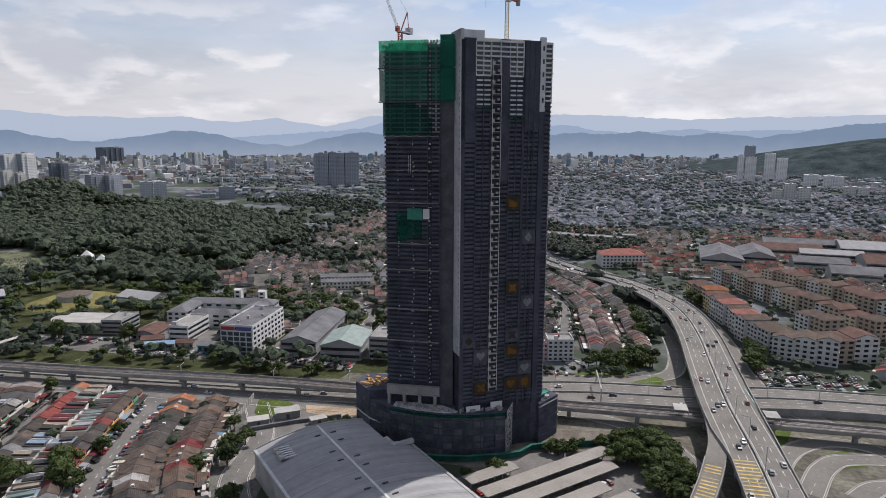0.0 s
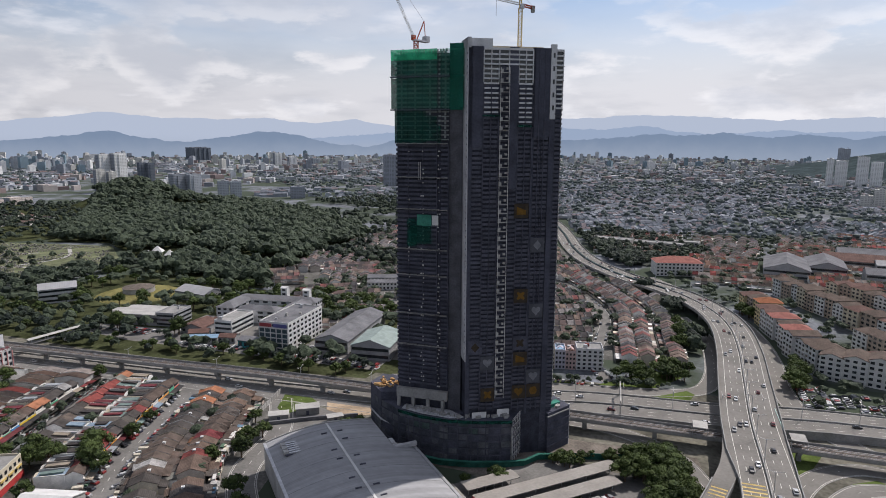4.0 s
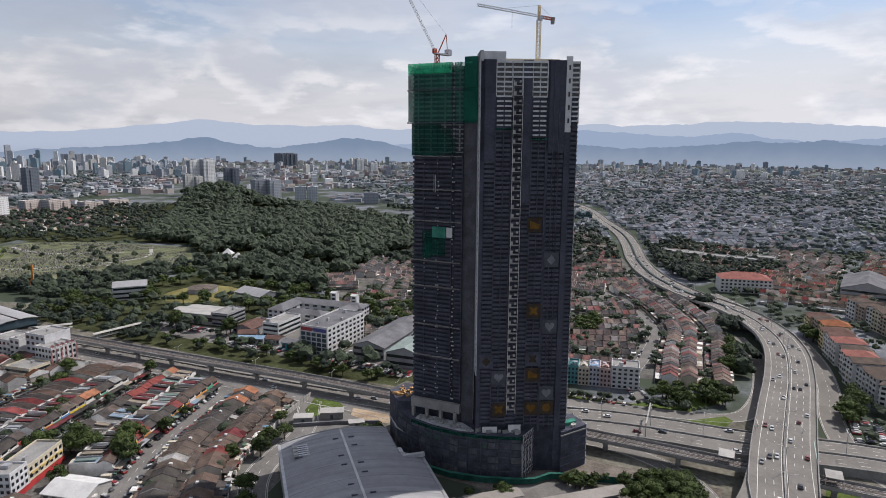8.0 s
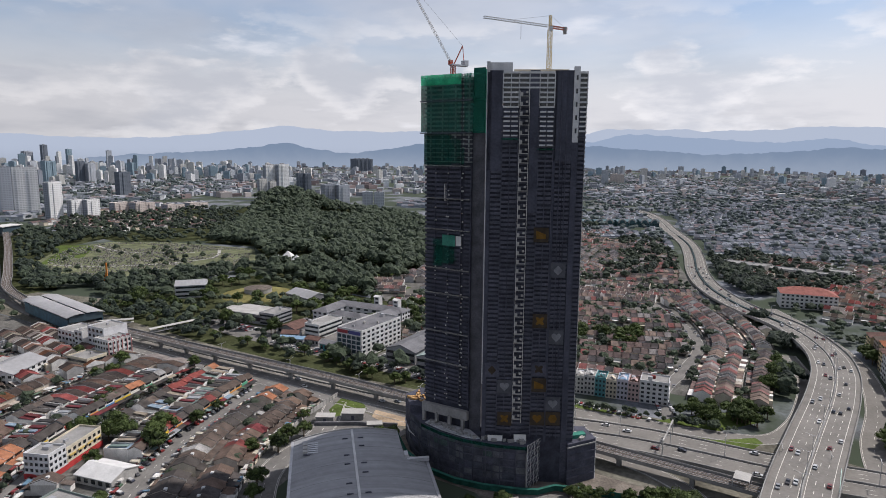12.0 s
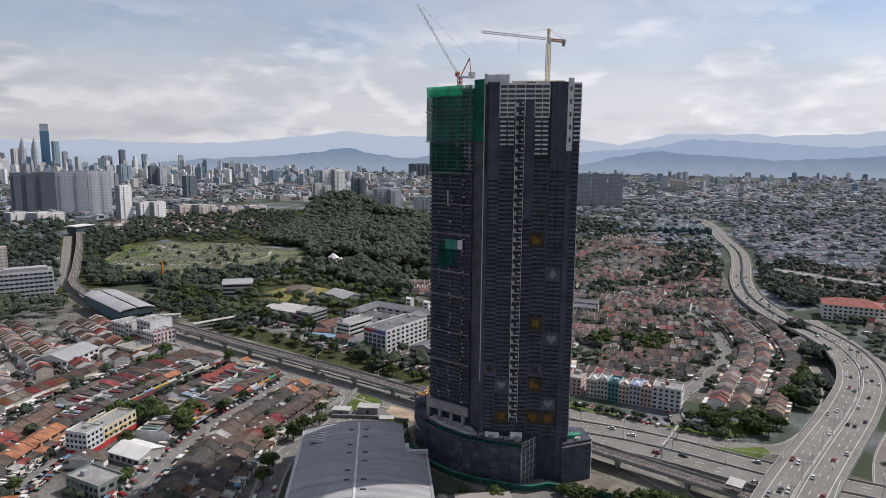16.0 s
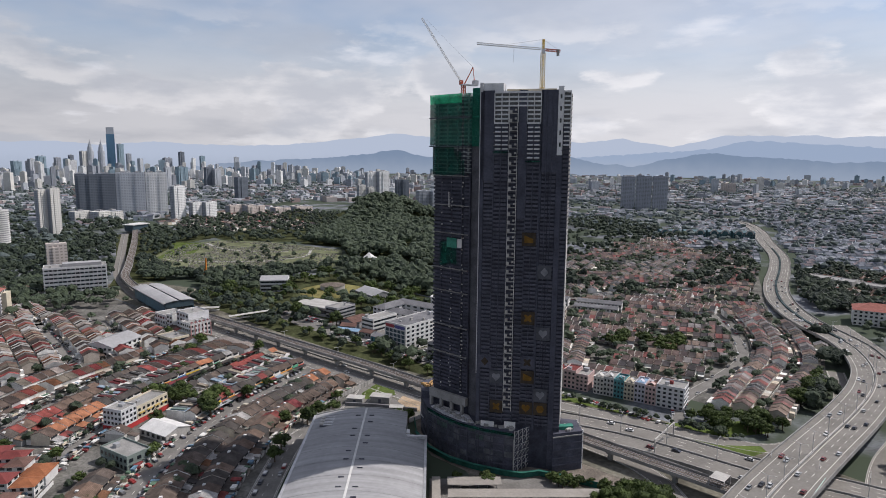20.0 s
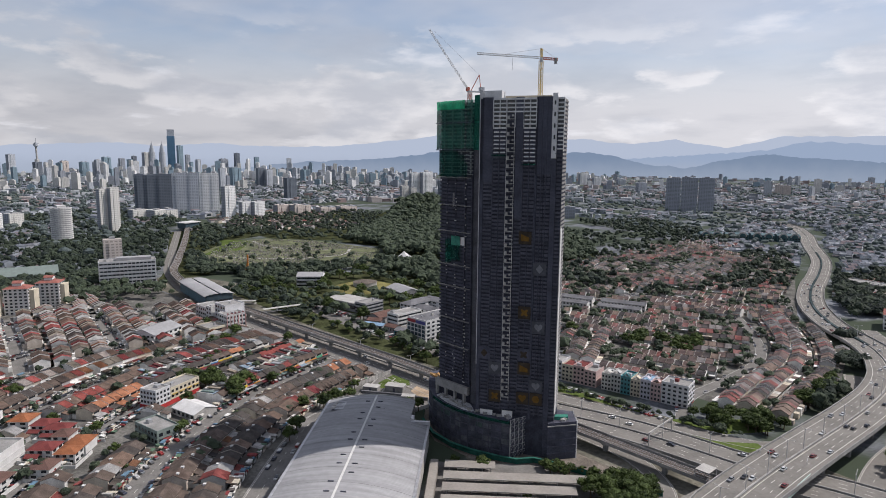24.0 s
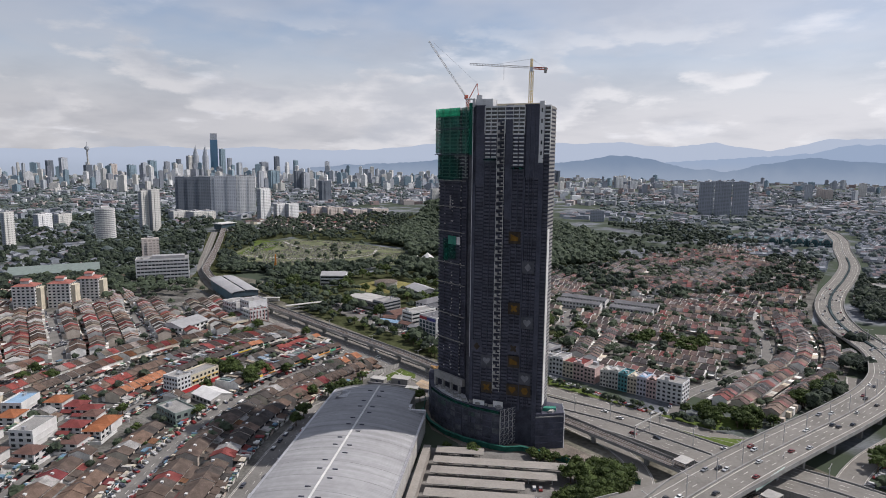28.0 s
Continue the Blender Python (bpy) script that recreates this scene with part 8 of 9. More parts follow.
patchwork([(-640, 20), (-300, -60), (-100, 4), (-300, 20), (-640, 240)], 80, (40, 130), 36, stuff_wall, stuff_roof)
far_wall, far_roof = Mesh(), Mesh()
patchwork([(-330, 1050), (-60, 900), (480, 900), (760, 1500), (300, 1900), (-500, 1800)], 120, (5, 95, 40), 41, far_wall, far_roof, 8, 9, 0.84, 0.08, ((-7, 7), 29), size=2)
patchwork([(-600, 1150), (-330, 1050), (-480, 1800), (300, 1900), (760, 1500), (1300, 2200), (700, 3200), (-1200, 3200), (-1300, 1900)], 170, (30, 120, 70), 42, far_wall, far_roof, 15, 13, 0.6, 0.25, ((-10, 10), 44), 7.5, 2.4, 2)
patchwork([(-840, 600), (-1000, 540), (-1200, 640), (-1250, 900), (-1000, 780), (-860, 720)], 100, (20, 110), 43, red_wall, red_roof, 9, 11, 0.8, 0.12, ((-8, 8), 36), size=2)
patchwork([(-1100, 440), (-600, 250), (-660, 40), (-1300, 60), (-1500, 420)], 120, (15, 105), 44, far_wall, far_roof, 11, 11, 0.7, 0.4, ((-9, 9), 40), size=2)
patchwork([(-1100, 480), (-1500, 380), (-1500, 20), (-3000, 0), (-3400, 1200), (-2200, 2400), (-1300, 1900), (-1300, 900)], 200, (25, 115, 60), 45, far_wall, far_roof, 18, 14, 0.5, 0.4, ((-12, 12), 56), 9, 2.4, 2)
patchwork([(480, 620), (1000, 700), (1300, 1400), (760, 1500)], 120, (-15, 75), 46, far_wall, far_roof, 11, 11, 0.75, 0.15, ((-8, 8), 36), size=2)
solo("house_walls", stuff_wall, [M["walls_s"]], "painted walls of many terraced houses", "houses", "stuff")
solo("house_roofs", stuff_roof, [M["roofs_s"]], "brown and grey tiled roofs of many terraced houses", "houses", "stuff")
solo("porch_roofs", stuff_porch, [M["roofs_s"]], "porch roofs of many terraced houses", "houses", "stuff")
solo("red_house_walls", red_wall, [M["walls_s"]], "pale walls of terraced houses behind the highway", "houses", "stuff")
solo("red_house_roofs", red_roof, [M["roofs_red"]], "red and brown roofs of terraced houses behind the highway", "houses", "stuff")
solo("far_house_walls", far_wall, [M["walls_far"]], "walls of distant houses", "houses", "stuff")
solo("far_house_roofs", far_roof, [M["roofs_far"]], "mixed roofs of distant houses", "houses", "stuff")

# ---- hill, lawns, cemetery ----
def hill_height(x, y):
    h = 44 * math.exp(-(((x + 900) / 72) ** 2 + ((y - 955) / 80) ** 2)) + 3 * math.exp(-(((x + 770) / 120) ** 2 + ((y - 900) / 110) ** 2))
    return h + 7 * noise.noise((x * 0.012, y * 0.012, 0.3)) * min(1, h / 8)


q = Mesh()
N = 44
for i in range(N):
    for j in range(N):
        xs = [-1250 + 900 * (i + a) / N for a in (0, 1)]
        ys = [560 + 800 * (j + a) / N for a in (0, 1)]
        z = [hill_height(x, y) - 0.4 for x, y in ((xs[0], ys[0]), (xs[1], ys[0]), (xs[1], ys[1]), (xs[0], ys[1]))]
        if max(z) > 0:
            q.face([(xs[0], ys[0], z[0]), (xs[1], ys[0], z[1]), (xs[1], ys[1], z[2]), (xs[0], ys[1], z[3])])
solo("hill", q, [M["scrub"]], "wooded hill rising over the houses", "hill", "structure")


def lawn(name, poly, material, label, z=0.05):
    p = Mesh()
    p.prism(poly, -0.2, z)
    return solo(name, p, [material], label, "lawn", "structure")


CLEARINGS = [[(-400, 552), (-350, 548), (-338, 580), (-365, 600), (-402, 590)], [(-575, 680), (-535, 672), (-525, 705), (-560, 716)], [(-330, 500), (-290, 496), (-286, 530), (-322, 540)], [(-440, 640), (-405, 628), (-400, 650), (-430, 664)]]
lawn("grass_woods", [(-500, 545), (-430, 480), (-300, 475), (-320, 600), (-345, 660), (-330, 770), (-430, 880), (-570, 1000), (-780, 1080), (-960, 1060), (-1000, 980), (-900, 860), (-740, 650), (-700, 600), (-620, 620)], M["scrub"], "green undergrowth beneath the woods", 0.035)
for k, c_ in enumerate(CLEARINGS):
    lawn("grass_clearing_%d" % (k + 1), c_, M["grass"], "bright grassy clearing in the woods", 0.07)
lawn("grass_cemetery", [(-708, 372), (-621, 352), (-550, 402), (-500, 480), (-500, 520), (-600, 605), (-742, 580), (-815, 530), (-815, 460)], mat("cemetery_ground", (0.125, 0.135, 0.076), 0.95, var=0.45, scale=0.06, bump=0.3), "grassy cemetery with many small graves")
lawn("grass_field", [(-700, 375), (-780, 440), (-850, 462), (-800, 500), (-720, 440)], M["grass"], "bright green field", 0.09)
lawn("grass_campus", [(-470, 330), (-100, 322), (-100, 420), (-250, 470), (-470, 480)], M["scrub"], "shaded lawns and scrub of the campus")
lawn("pavement_estate", [(-640, -40), (60, -60), (30, 50), (-40, 112), (-108, 186), (-118, 232), (-150, 277), (-300, 268), (-420, 258), (-640, 250)], M["estate"], "worn paving and yards between the terraces", 0.03)
lawn("pavement_estate_b", [(-260, 386), (46, 388), (48, 470), (34, 530), (-20, 600), (-120, 880), (-330, 1040), (-335, 600)], M["estate"], "worn paving and gardens between the red-roofed terraces", 0.03)
lawn("grass_west_b", [(-1000, 560), (-815, 535), (-742, 585), (-690, 640), (-780, 720), (-900, 860), (-1000, 960), (-1180, 900), (-1200, 640)], M["scrub"], "green land with trees below the hill", 0.04)
lawn("pavement_campus", [(-352, 330), (-300, 322), (-122, 325), (-122, 346), (-176, 349), (-182, 390), (-184, 345), (-206, 331), (-224, 333), (-224, 384), (-262, 386), (-290, 390), (-288, 352), (-350, 345)], M["street"], "worn asphalt yards and car park of the campus", 0.064)
lawn("grass_median", [(-470, 305), (-300, 300), (-200, 303), (-122, 312), (-118, 336), (-300, 338), (-470, 338)], M["scrub"], "green strip with trees between highway and campus", 0.045)
lawn("grass_west", [(-1000, 440), (-620, 300), (-560, 270), (-560, 330), (-620, 352), (-708, 372), (-815, 460), (-860, 560), (-1000, 560)], M["scrub"], "scrubby green land beside the railway")
lawn("grass_verge", [(-90, 330), (-30, 340), (30, 350), (45, 372), (30, 378), (0, 345), (-90, 342)], M["grass"], "green verge beside the highway")
lawn("grass_island", [(0, 324), (44, 329), (50, 348), (46, 352), (30, 338), (0, 333)], M["grass"], "grass island between slip road and highway", 0.12)
lawn("grass_corner", [(84, 268), (92, 282), (100, 300), (86, 304)], M["grass"], "grass corner beside the flyover")
lawn("grass_corner_b", [(104, 262), (116, 266), (122, 272), (114, 280), (104, 274)], M["grass"], "grass inside the loop road")
lawn("grass_site", [(-152, 279), (-146, 262), (-138, 256), (-130, 274), (-138, 280)], M["grass"], "rough green plot beside the hall", 0.083)
yard = Mesh()
ry = random.Random(64)
for off, face in ROWS_EAST + ROWS_WEST[:8]:
    ln = [p[:2] + s_ * (off + face * -8.5) for p, s_ in zip(main3, msd)]
    for a, b in zip(ln, ln[1:]):
        ang = math.degrees(math.atan2(b[1] - a[1], b[0] - a[0]))
        for k in range(5):
            p = a + (b - a) * ry.random()
            if -300 < p[0] < 10 and 20 < p[1] < 262 and inside((p[0], p[1]), [(-300, 0), (20, 0), (-30, 100), (-108, 186), (-118, 232), (-150, 270), (-300, 262)]):
                yard.box(p[0] + ry.uniform(-1, 1), p[1] + ry.uniform(-1, 1), ry.uniform(0.3, 2.6), ry.uniform(0.8, 4.2), ry.uniform(0.7, 2.6), ry.uniform(0.15, 0.9), ang + ry.choice((0, 0, 90)) + ry.uniform(-4, 4))
solo("yard_clutter", yard, [mat("yard_clutter", (0.3, 0.3, 0.3), 0.8, var=0.25, scale=0.6, by="island", ramp=[(0.60, 0.59, 0.56), (0.10, 0.09, 0.085), (0.34, 0.33, 0.31), (0.20, 0.05, 0.05), (0.12, 0.20, 0.27), (0.46, 0.42, 0.34), (0.07, 0.065, 0.06), (0.10, 0.16, 0.11), (0.52, 0.50, 0.47)])], "sheds, awnings and stores in the back yards", "clutter", "stuff")
lawn("yard_sand", [(-126, 276), (-122, 268), (-108, 265), (-98, 270), (-100, 277)], M["dirt"], "pale sandy yard beside the viaduct", 0.098)
lawn("yard_concrete", [(-147, 262), (-140, 244), (-122, 222), (-96, 246), (-96, 264), (-108, 266), (-128, 270), (-138, 256)], M["street"], "worn concrete yard behind the hall", 0.062)
lawn("site_ground", [(-95, 256), (-80, 242), (-62, 234), (-30, 234), (0, 262), (50, 262), (48, 276), (-98, 276)], M["sitesoil"], "bare earth of the building site")
take_rect(-640, 470, 240, 150, -35)
graves = Mesh()
rg = random.Random(8)
cem = [(-700, 378), (-621, 358), (-556, 405), (-508, 482), (-508, 515), (-600, 598), (-735, 575), (-805, 528), (-805, 465)]
for k in range(7500):
    x, y = rg.uniform(-810, -505), rg.uniform(352, 600)
    if inside((x, y), cem):
        if noise.noise((x * 0.02, y * 0.02, 4)) > -0.25:
            graves.box(x, y, 0, rg.uniform(0.7, 1.5), rg.uniform(0.5, 1.0), rg.uniform(0.4, 1.3), 20)
solo("gravestones", graves, [mat("grave_stone", (0.4, 0.4, 0.38), 0.9, by="island", ramp=[(0.30, 0.29, 0.27), (0.20, 0.195, 0.18), (0.13, 0.13, 0.12), (0.24, 0.22, 0.19)])], "many small pale gravestones on a slope", "graves", "stuff")
for k, ln in enumerate((((-690, 390), (-640, 420), (-600, 470), (-590, 530), (-640, 580)), ((-800, 500), (-740, 490), (-690, 500), (-640, 540)), ((-600, 470), (-560, 480), (-520, 500)))):
    plain_road("path_cemetery_%d" % (k + 1), smooth(ln, 6), 2.0, "pale winding cemetery path", M["pale"], marks=False, kerb=False)

# ---- trees ----
def leaf_cloud(rng, lobes, count, size):
    """Corner arrays of many small leaf cards set on lobes (x, y, z, rx, rz)."""
    per = count // len(lobes)
    out = []
    for lx, ly, lz, lr, lh in lobes:
        d = rng.normal(size=(per, 3))
        d /= np.linalg.norm(d, axis=1)[:, None]
        r = rng.uniform(0.80, 1.10, per)[:, None]
        p = d * r * np.array((lr, lr, lh)) + np.array((lx, ly, lz))
        n = d + rng.normal(scale=0.45, size=(per, 3))
        n /= np.linalg.norm(n, axis=1)[:, None]
        u = np.cross(n, rng.normal(size=(per, 3)))
        u /= np.linalg.norm(u, axis=1)[:, None]
        w = np.cross(n, u)
        s = rng.uniform(0.6, 1.25, per)[:, None] * size
        out.append(np.stack((p + u * s, p + w * s * 0.7, p - u * s, p - w * s * 0.7), 1))
    return np.concatenate(out)


def blob(sub, seed, drop):
    """A lumpy clump: corners and triangles of an uneven ball, its underside left open below drop."""
    bm = bmesh.new()
    bmesh.ops.create_icosphere(bm, subdivisions=sub, radius=1.0)
    for v in bm.verts:
        v.co *= 0.95 + 0.42 * noise.noise(v.co * 1.5 + Vector((seed * 7.3, 0, 0))) + 0.34 * noise.noise(v.co * 3.7 + Vector((0, seed * 3.1, 0)))
    gone = [f for f in bm.faces if f.calc_center_median().z < drop]
    bmesh.ops.delete(bm, geom=gone, context="FACES")
    bm.verts.index_update()
    co = np.array([v.co[:] for v in bm.verts])
    tri = np.array([[v.index for v in f.verts] for f in bm.faces])
    bm.free()
    return co, tri


CLUMPS = {sub: [blob(sub, k + 1, -0.3) for k in range(9)] for sub in (1, 2)}


def clump_cloud(rng, lobes, sub=2):
    """Triangles of lumpy clumps at lobes (x, y, z, rx, rz)."""
    out = []
    for lx, ly, lz, lr, lh in lobes:
        co, tri = CLUMPS[sub][int(rng.integers(9))]
        a = rng.uniform(0, 6.283)
        c, s_ = math.cos(a), math.sin(a)
        out.append((co @ np.array(((c, s_, 0), (-s_, c, 0), (0, 0, 1))) * np.array((lr, lr, lh)) + np.array((lx, ly, lz)), tri))
    return out


def foliage(name, tris, cards, material):
    """One mesh of clump triangles and leaf cards; each clump keeps its shared corners."""
    sizes = np.cumsum([0] + [len(co) for co, tri in tris])
    corners = np.concatenate([co for co, tri in tris] + [cards.reshape(-1, 3)])
    index = np.concatenate([(tri + k).reshape(-1) for (co, tri), k in zip(tris, sizes)])
    nt, nq = len(index) // 3, len(cards)
    index = np.concatenate((index, np.arange(sizes[-1], sizes[-1] + nq * 4)))
    me = bpy.data.meshes.new(name)
    me.vertices.add(len(corners))
    me.vertices.foreach_set("co", corners.astype(np.float32).reshape(-1))
    me.loops.add(len(index))
    me.loops.foreach_set("vertex_index", index.astype(np.int32))
    me.polygons.add(nt + nq)
    me.polygons.foreach_set("loop_start", np.concatenate((np.arange(0, nt * 3, 3), nt * 3 + np.arange(0, nq * 4, 4))).astype(np.int32))
    me.materials.append(material)
    me.update(calc_edges=True)
    me.shade_flat()
    return me


TREES = []
for v in range(7):
    rng = np.random.default_rng(100 + v)
    lobes = [(0, 0, 7.4, 2.6, 2.0)]
    for k in range(8):
        a = k * 2 * math.pi / 8 + rng.uniform(-0.4, 0.4)
        r = rng.uniform(1.9, 3.6)
        lobes.append((r * math.cos(a), r * math.sin(a), rng.uniform(4.6, 7.2), rng.uniform(1.3, 2.2), rng.uniform(1.0, 1.7)))
    crown = foliage("crown", clump_cloud(rng, [(a, b, c, r * 0.86, h * 0.86) for a, b, c, r, h in lobes], 1), leaf_cloud(rng, lobes, 650, 0.40), M["leaf"])
    q = Mesh()
    n = 7
    for (z0, r0), (z1, r1) in zip(((0, 0.42), (1.5, 0.30), (3.6, 0.24)), ((1.5, 0.30), (3.6, 0.24), (5.6, 0.15))):
        for k in range(n):
            a, b = 2 * math.pi * k / n, 2 * math.pi * (k + 1) / n
            q.face([(r0 * math.cos(a), r0 * math.sin(a), z0), (r0 * math.cos(b), r0 * math.sin(b), z0), (r1 * math.cos(b), r1 * math.sin(b), z1), (r1 * math.cos(a), r1 * math.sin(a), z1)])
    for lx, ly, lz, lr, lh in lobes[1:]:
        q.beam((0, 0, rng.uniform(2.4, 3.8)), (lx * 0.8, ly * 0.8, lz - 0.3), 0.09)
    TREES.append((crown, q.done("trunk", [M["bark"]])))
TREE_COUNT = [0]
rt = random.Random(77)


def plant(x, y, h):
    if TREE_COUNT[0] > 330:
        return
    TREE_COUNT[0] += 1
    crown, trunk = TREES[rt.randrange(7)]
    t = thing("tree", "broad leafy green street tree", "tree", at=(x, y, 0), rz=rt.uniform(0, 360), group="trees")
    s = h / 9.2
    t.scale = (s * rt.uniform(0.9, 1.15), s * rt.uniform(0.9, 1.15), s)
    part("trunk", trunk, t)
    part("crown", crown, t)


def grove(poly, n, h0, h1, clear=False):
    xs, ys = [p[0] for p in poly], [p[1] for p in poly]
    k = tries = 0
    while k < n and tries < n * 30:
        tries += 1
        x, y = rt.uniform(min(xs), max(xs)), rt.uniform(min(ys), max(ys))
        if inside((x, y), poly) and (not clear or free(x, y)):
            plant(x, y, rt.uniform(h0, h1))
            k += 1


grove([(19, 246), (28, 234), (44, 252), (40, 269), (16, 268), (11, 260)], 34, 7, 11)
grove([(-10, 244), (6, 256), (14, 260), (6, 266), (-8, 258)], 12, 3.5, 5.5)
grove([(28, 232), (38, 218), (46, 240), (42, 254)], 16, 7, 11)
for x, y, h in ((-26, 231, 6), (-38, 224, 5), (4, 226, 4), (-100, 248, 8), (-96, 252, 8), (-103, 240, 7)):
    plant(x, y, h)
for x, y, h in ((-28, 232, 6), (-132, 214, 10), (-136, 224, 9), (-134, 232, 8), (-140, 206, 8), (-116, 188, 9), (-109, 180, 8), (-146, 244, 7), (-217, 172, 12), (-206, 178, 11), (-200, 182, 11), (-183, 186, 13), (-176, 184, 11),
                (-190, 196, 12), (-210, 184, 12), (-186, 160, 9), (-258, 262, 9), (-187, 212, 8), (-192, 228, 7), (-150, 142, 8), (-156, 146, 6), (-180, 112, 7), (-243, 196, 9), (-252, 205, 8), (-206, 98, 7), (-150, 112, 6), (-128, 108, 6),
                (-262, 90, 9), (-282, 84, 9), (-270, 76, 8), (-300, 240, 10), (-286, 226, 9), (-290, 218, 8), (-334, 232, 10)):
    plant(x, y, h)
grove([(-460, 308), (-122, 308), (-122, 319), (-300, 322), (-460, 330)], 30, 5, 8, True)
grove([(-470, 336), (-270, 336), (-270, 470), (-470, 470)], 46, 8, 14, True)
grove([(-270, 410), (-120, 396), (-130, 460), (-270, 470)], 34, 8, 12, True)
grove([(2, 350), (44, 364), (48, 384), (30, 386), (4, 366)], 24, 5, 8, True)
grove([(38, 396), (57, 396), (57, 480), (42, 480)], 18, 8, 12, True)
grove([(14, 352), (48, 356), (56, 372), (54, 384), (40, 384), (16, 362)], 16, 7, 10, True)
grove([(-100, 445), (-45, 462), (-42, 490), (-90, 470)], 22, 8, 12)
grove([(98, 350), (112, 395), (102, 430), (100, 470), (92, 540), (88, 540), (92, 470)], 22, 7, 11, True)
grove([(120, 240), (160, 240), (160, 262), (124, 262)], 10, 8, 11, True)
grove([(-100, 332), (-30, 344), (0, 350), (0, 345), (-100, 326)], 14, 3, 5, True)

# woods and scattered trees farther off, joined
def wood(name, label, spots, size, per, seed, leaf="leaf_far", lobes_each=2, sub=1):
    rng = np.random.default_rng(seed)
    tris, cards = [], []
    for x, y, z, h in spots:
        r = h * rng.uniform(0.36, 0.52)
        lobes = [(x, y, z + h * 0.66, r * (0.86 if lobes_each > 1 else 1.0), h * 0.33)]
        for k in range(lobes_each - 1):
            a = rng.uniform(0, 6.283)
            lobes.append((x + math.cos(a) * r * 0.72, y + math.sin(a) * r * 0.72, z + h * rng.uniform(0.40, 0.70), r * rng.uniform(0.4, 0.66), h * rng.uniform(0.16, 0.27)))
        tris += clump_cloud(rng, lobes, sub)
        if per:
            cards.append(leaf_cloud(rng, lobes, per * lobes_each, size * h / 10))
    solo(name, foliage(name, tris, np.concatenate(cards) if cards else np.zeros((0, 4, 3)), M[leaf]), [], label, "trees", "stuff")


def spots_in(poly, n, h0, h1, seed, clear=True, lift=None):
    r = random.Random(seed)
    xs, ys = [p[0] for p in poly], [p[1] for p in poly]
    out = []
    for k in range(n * 4):
        if len(out) >= n:
            break
        x, y = r.uniform(min(xs), max(xs)), r.uniform(min(ys), max(ys))
        if inside((x, y), poly) and (not clear or free(x, y)):
            out.append((x, y, max(0, lift(x, y)) if lift else 0, r.uniform(h0, h1)))
    return out


FOREST = [(-500, 545), (-430, 480), (-300, 475), (-320, 600), (-345, 660), (-330, 770), (-430, 880), (-570, 1000), (-780, 1080), (-960, 1060), (-1000, 980), (-900, 860), (-740, 650), (-700, 600), (-620, 620)]
wood("forest", "dense dark green woodland on the hill and its slopes", [p for p in spots_in(FOREST, 3700, 7, 19, 51, True, hill_height) if noise.noise((p[0] * 0.011, p[1] * 0.011, 5.0)) > -0.36 and not any(inside(p[:2], c_) for c_ in CLEARINGS)], 0.62, 15, 52, lobes_each=3, sub=2)
wood("cemetery_trees", "trees round the cemetery", spots_in([(-560, 340), (-470, 340), (-470, 560), (-500, 540), (-545, 410)], 160, 8, 13, 53, False) + spots_in([(-640, 320), (-560, 300), (-540, 390), (-620, 350)], 60, 8, 12, 54) + spots_in(cem, 40, 6, 10, 55, False), 0.6, 16, 56, lobes_each=3, sub=2)
belt = spots_in([(-20, 690), (40, 700), (90, 790), (20, 900), (-60, 960), (-60, 860)], 260, 7, 12, 57) + spots_in([(-470, 296), (-300, 300), (-300, 335), (-470, 345)], 60, 6, 10, 58) + spots_in([(-1000, 450), (-640, 315), (-570, 300), (-560, 340), (-700, 375), (-830, 470), (-860, 560), (-1000, 560)], 330, 6, 12, 60)
for poly, n, s in (([(-140, 640), (-90, 760), (-130, 900), (-170, 1000), (-230, 980), (-150, 800)], 110, 61), ([(-40, 700), (0, 660), (20, 720), (-20, 800), (-80, 900), (-70, 800)], 110, 62), ([(-330, 640), (-250, 600), (-140, 610), (-150, 640), (-330, 700)], 85, 63),
                   ([(-640, 1150), (-330, 1000), (-300, 1120), (-560, 1300)], 320, 64), ([(-960, 240), (-600, 120), (-560, 230), (-620, 280), (-980, 440)], 420, 65), ([(-640, 0), (-520, 60), (-560, 260), (-660, 240)], 160, 66), ([(-1500, 380), (-1000, 430), (-1000, 520), (-1500, 520)], 200, 67)):
    belt += spots_in(poly, n, 8, 13, s)
belt += spots_in([(-1000, 560), (-815, 535), (-742, 585), (-690, 640), (-780, 720), (-900, 860), (-1000, 960), (-1180, 900), (-1200, 640)], 700, 7, 12, 69) + spots_in([(-330, 620), (-250, 600), (-330, 1050), (-560, 1020), (-440, 890), (-340, 780)], 150, 7, 12, 88)
belt += spots_in([(-470, 306), (-300, 302), (-200, 306), (-124, 314), (-122, 330), (-300, 336), (-470, 336)], 60, 5, 9, 98)
belt += spots_in([(-1100, 440), (-640, 262), (-660, 40), (-1000, 60), (-1300, 120), (-1500, 420)], 900, 7, 12, 97)
belt += spots_in([(46, 415), (54, 408), (57, 465), (46, 462)], 16, 8, 12, 101, False) + spots_in([(36, 508), (48, 506), (46, 530), (34, 532)], 12, 9, 13, 102, False) + spots_in([(14, 580), (22, 580), (22, 594), (14, 594)], 6, 9, 12, 103, False)
belt += spots_in([(-1000, 446), (-760, 349), (-600, 288), (-600, 275), (-760, 334), (-1000, 431)], 170, 6, 11, 104, False)
wood("tree_belts", "belts of trees between the estates", belt, 0.62, 14, 68, lobes_each=2, sub=2)
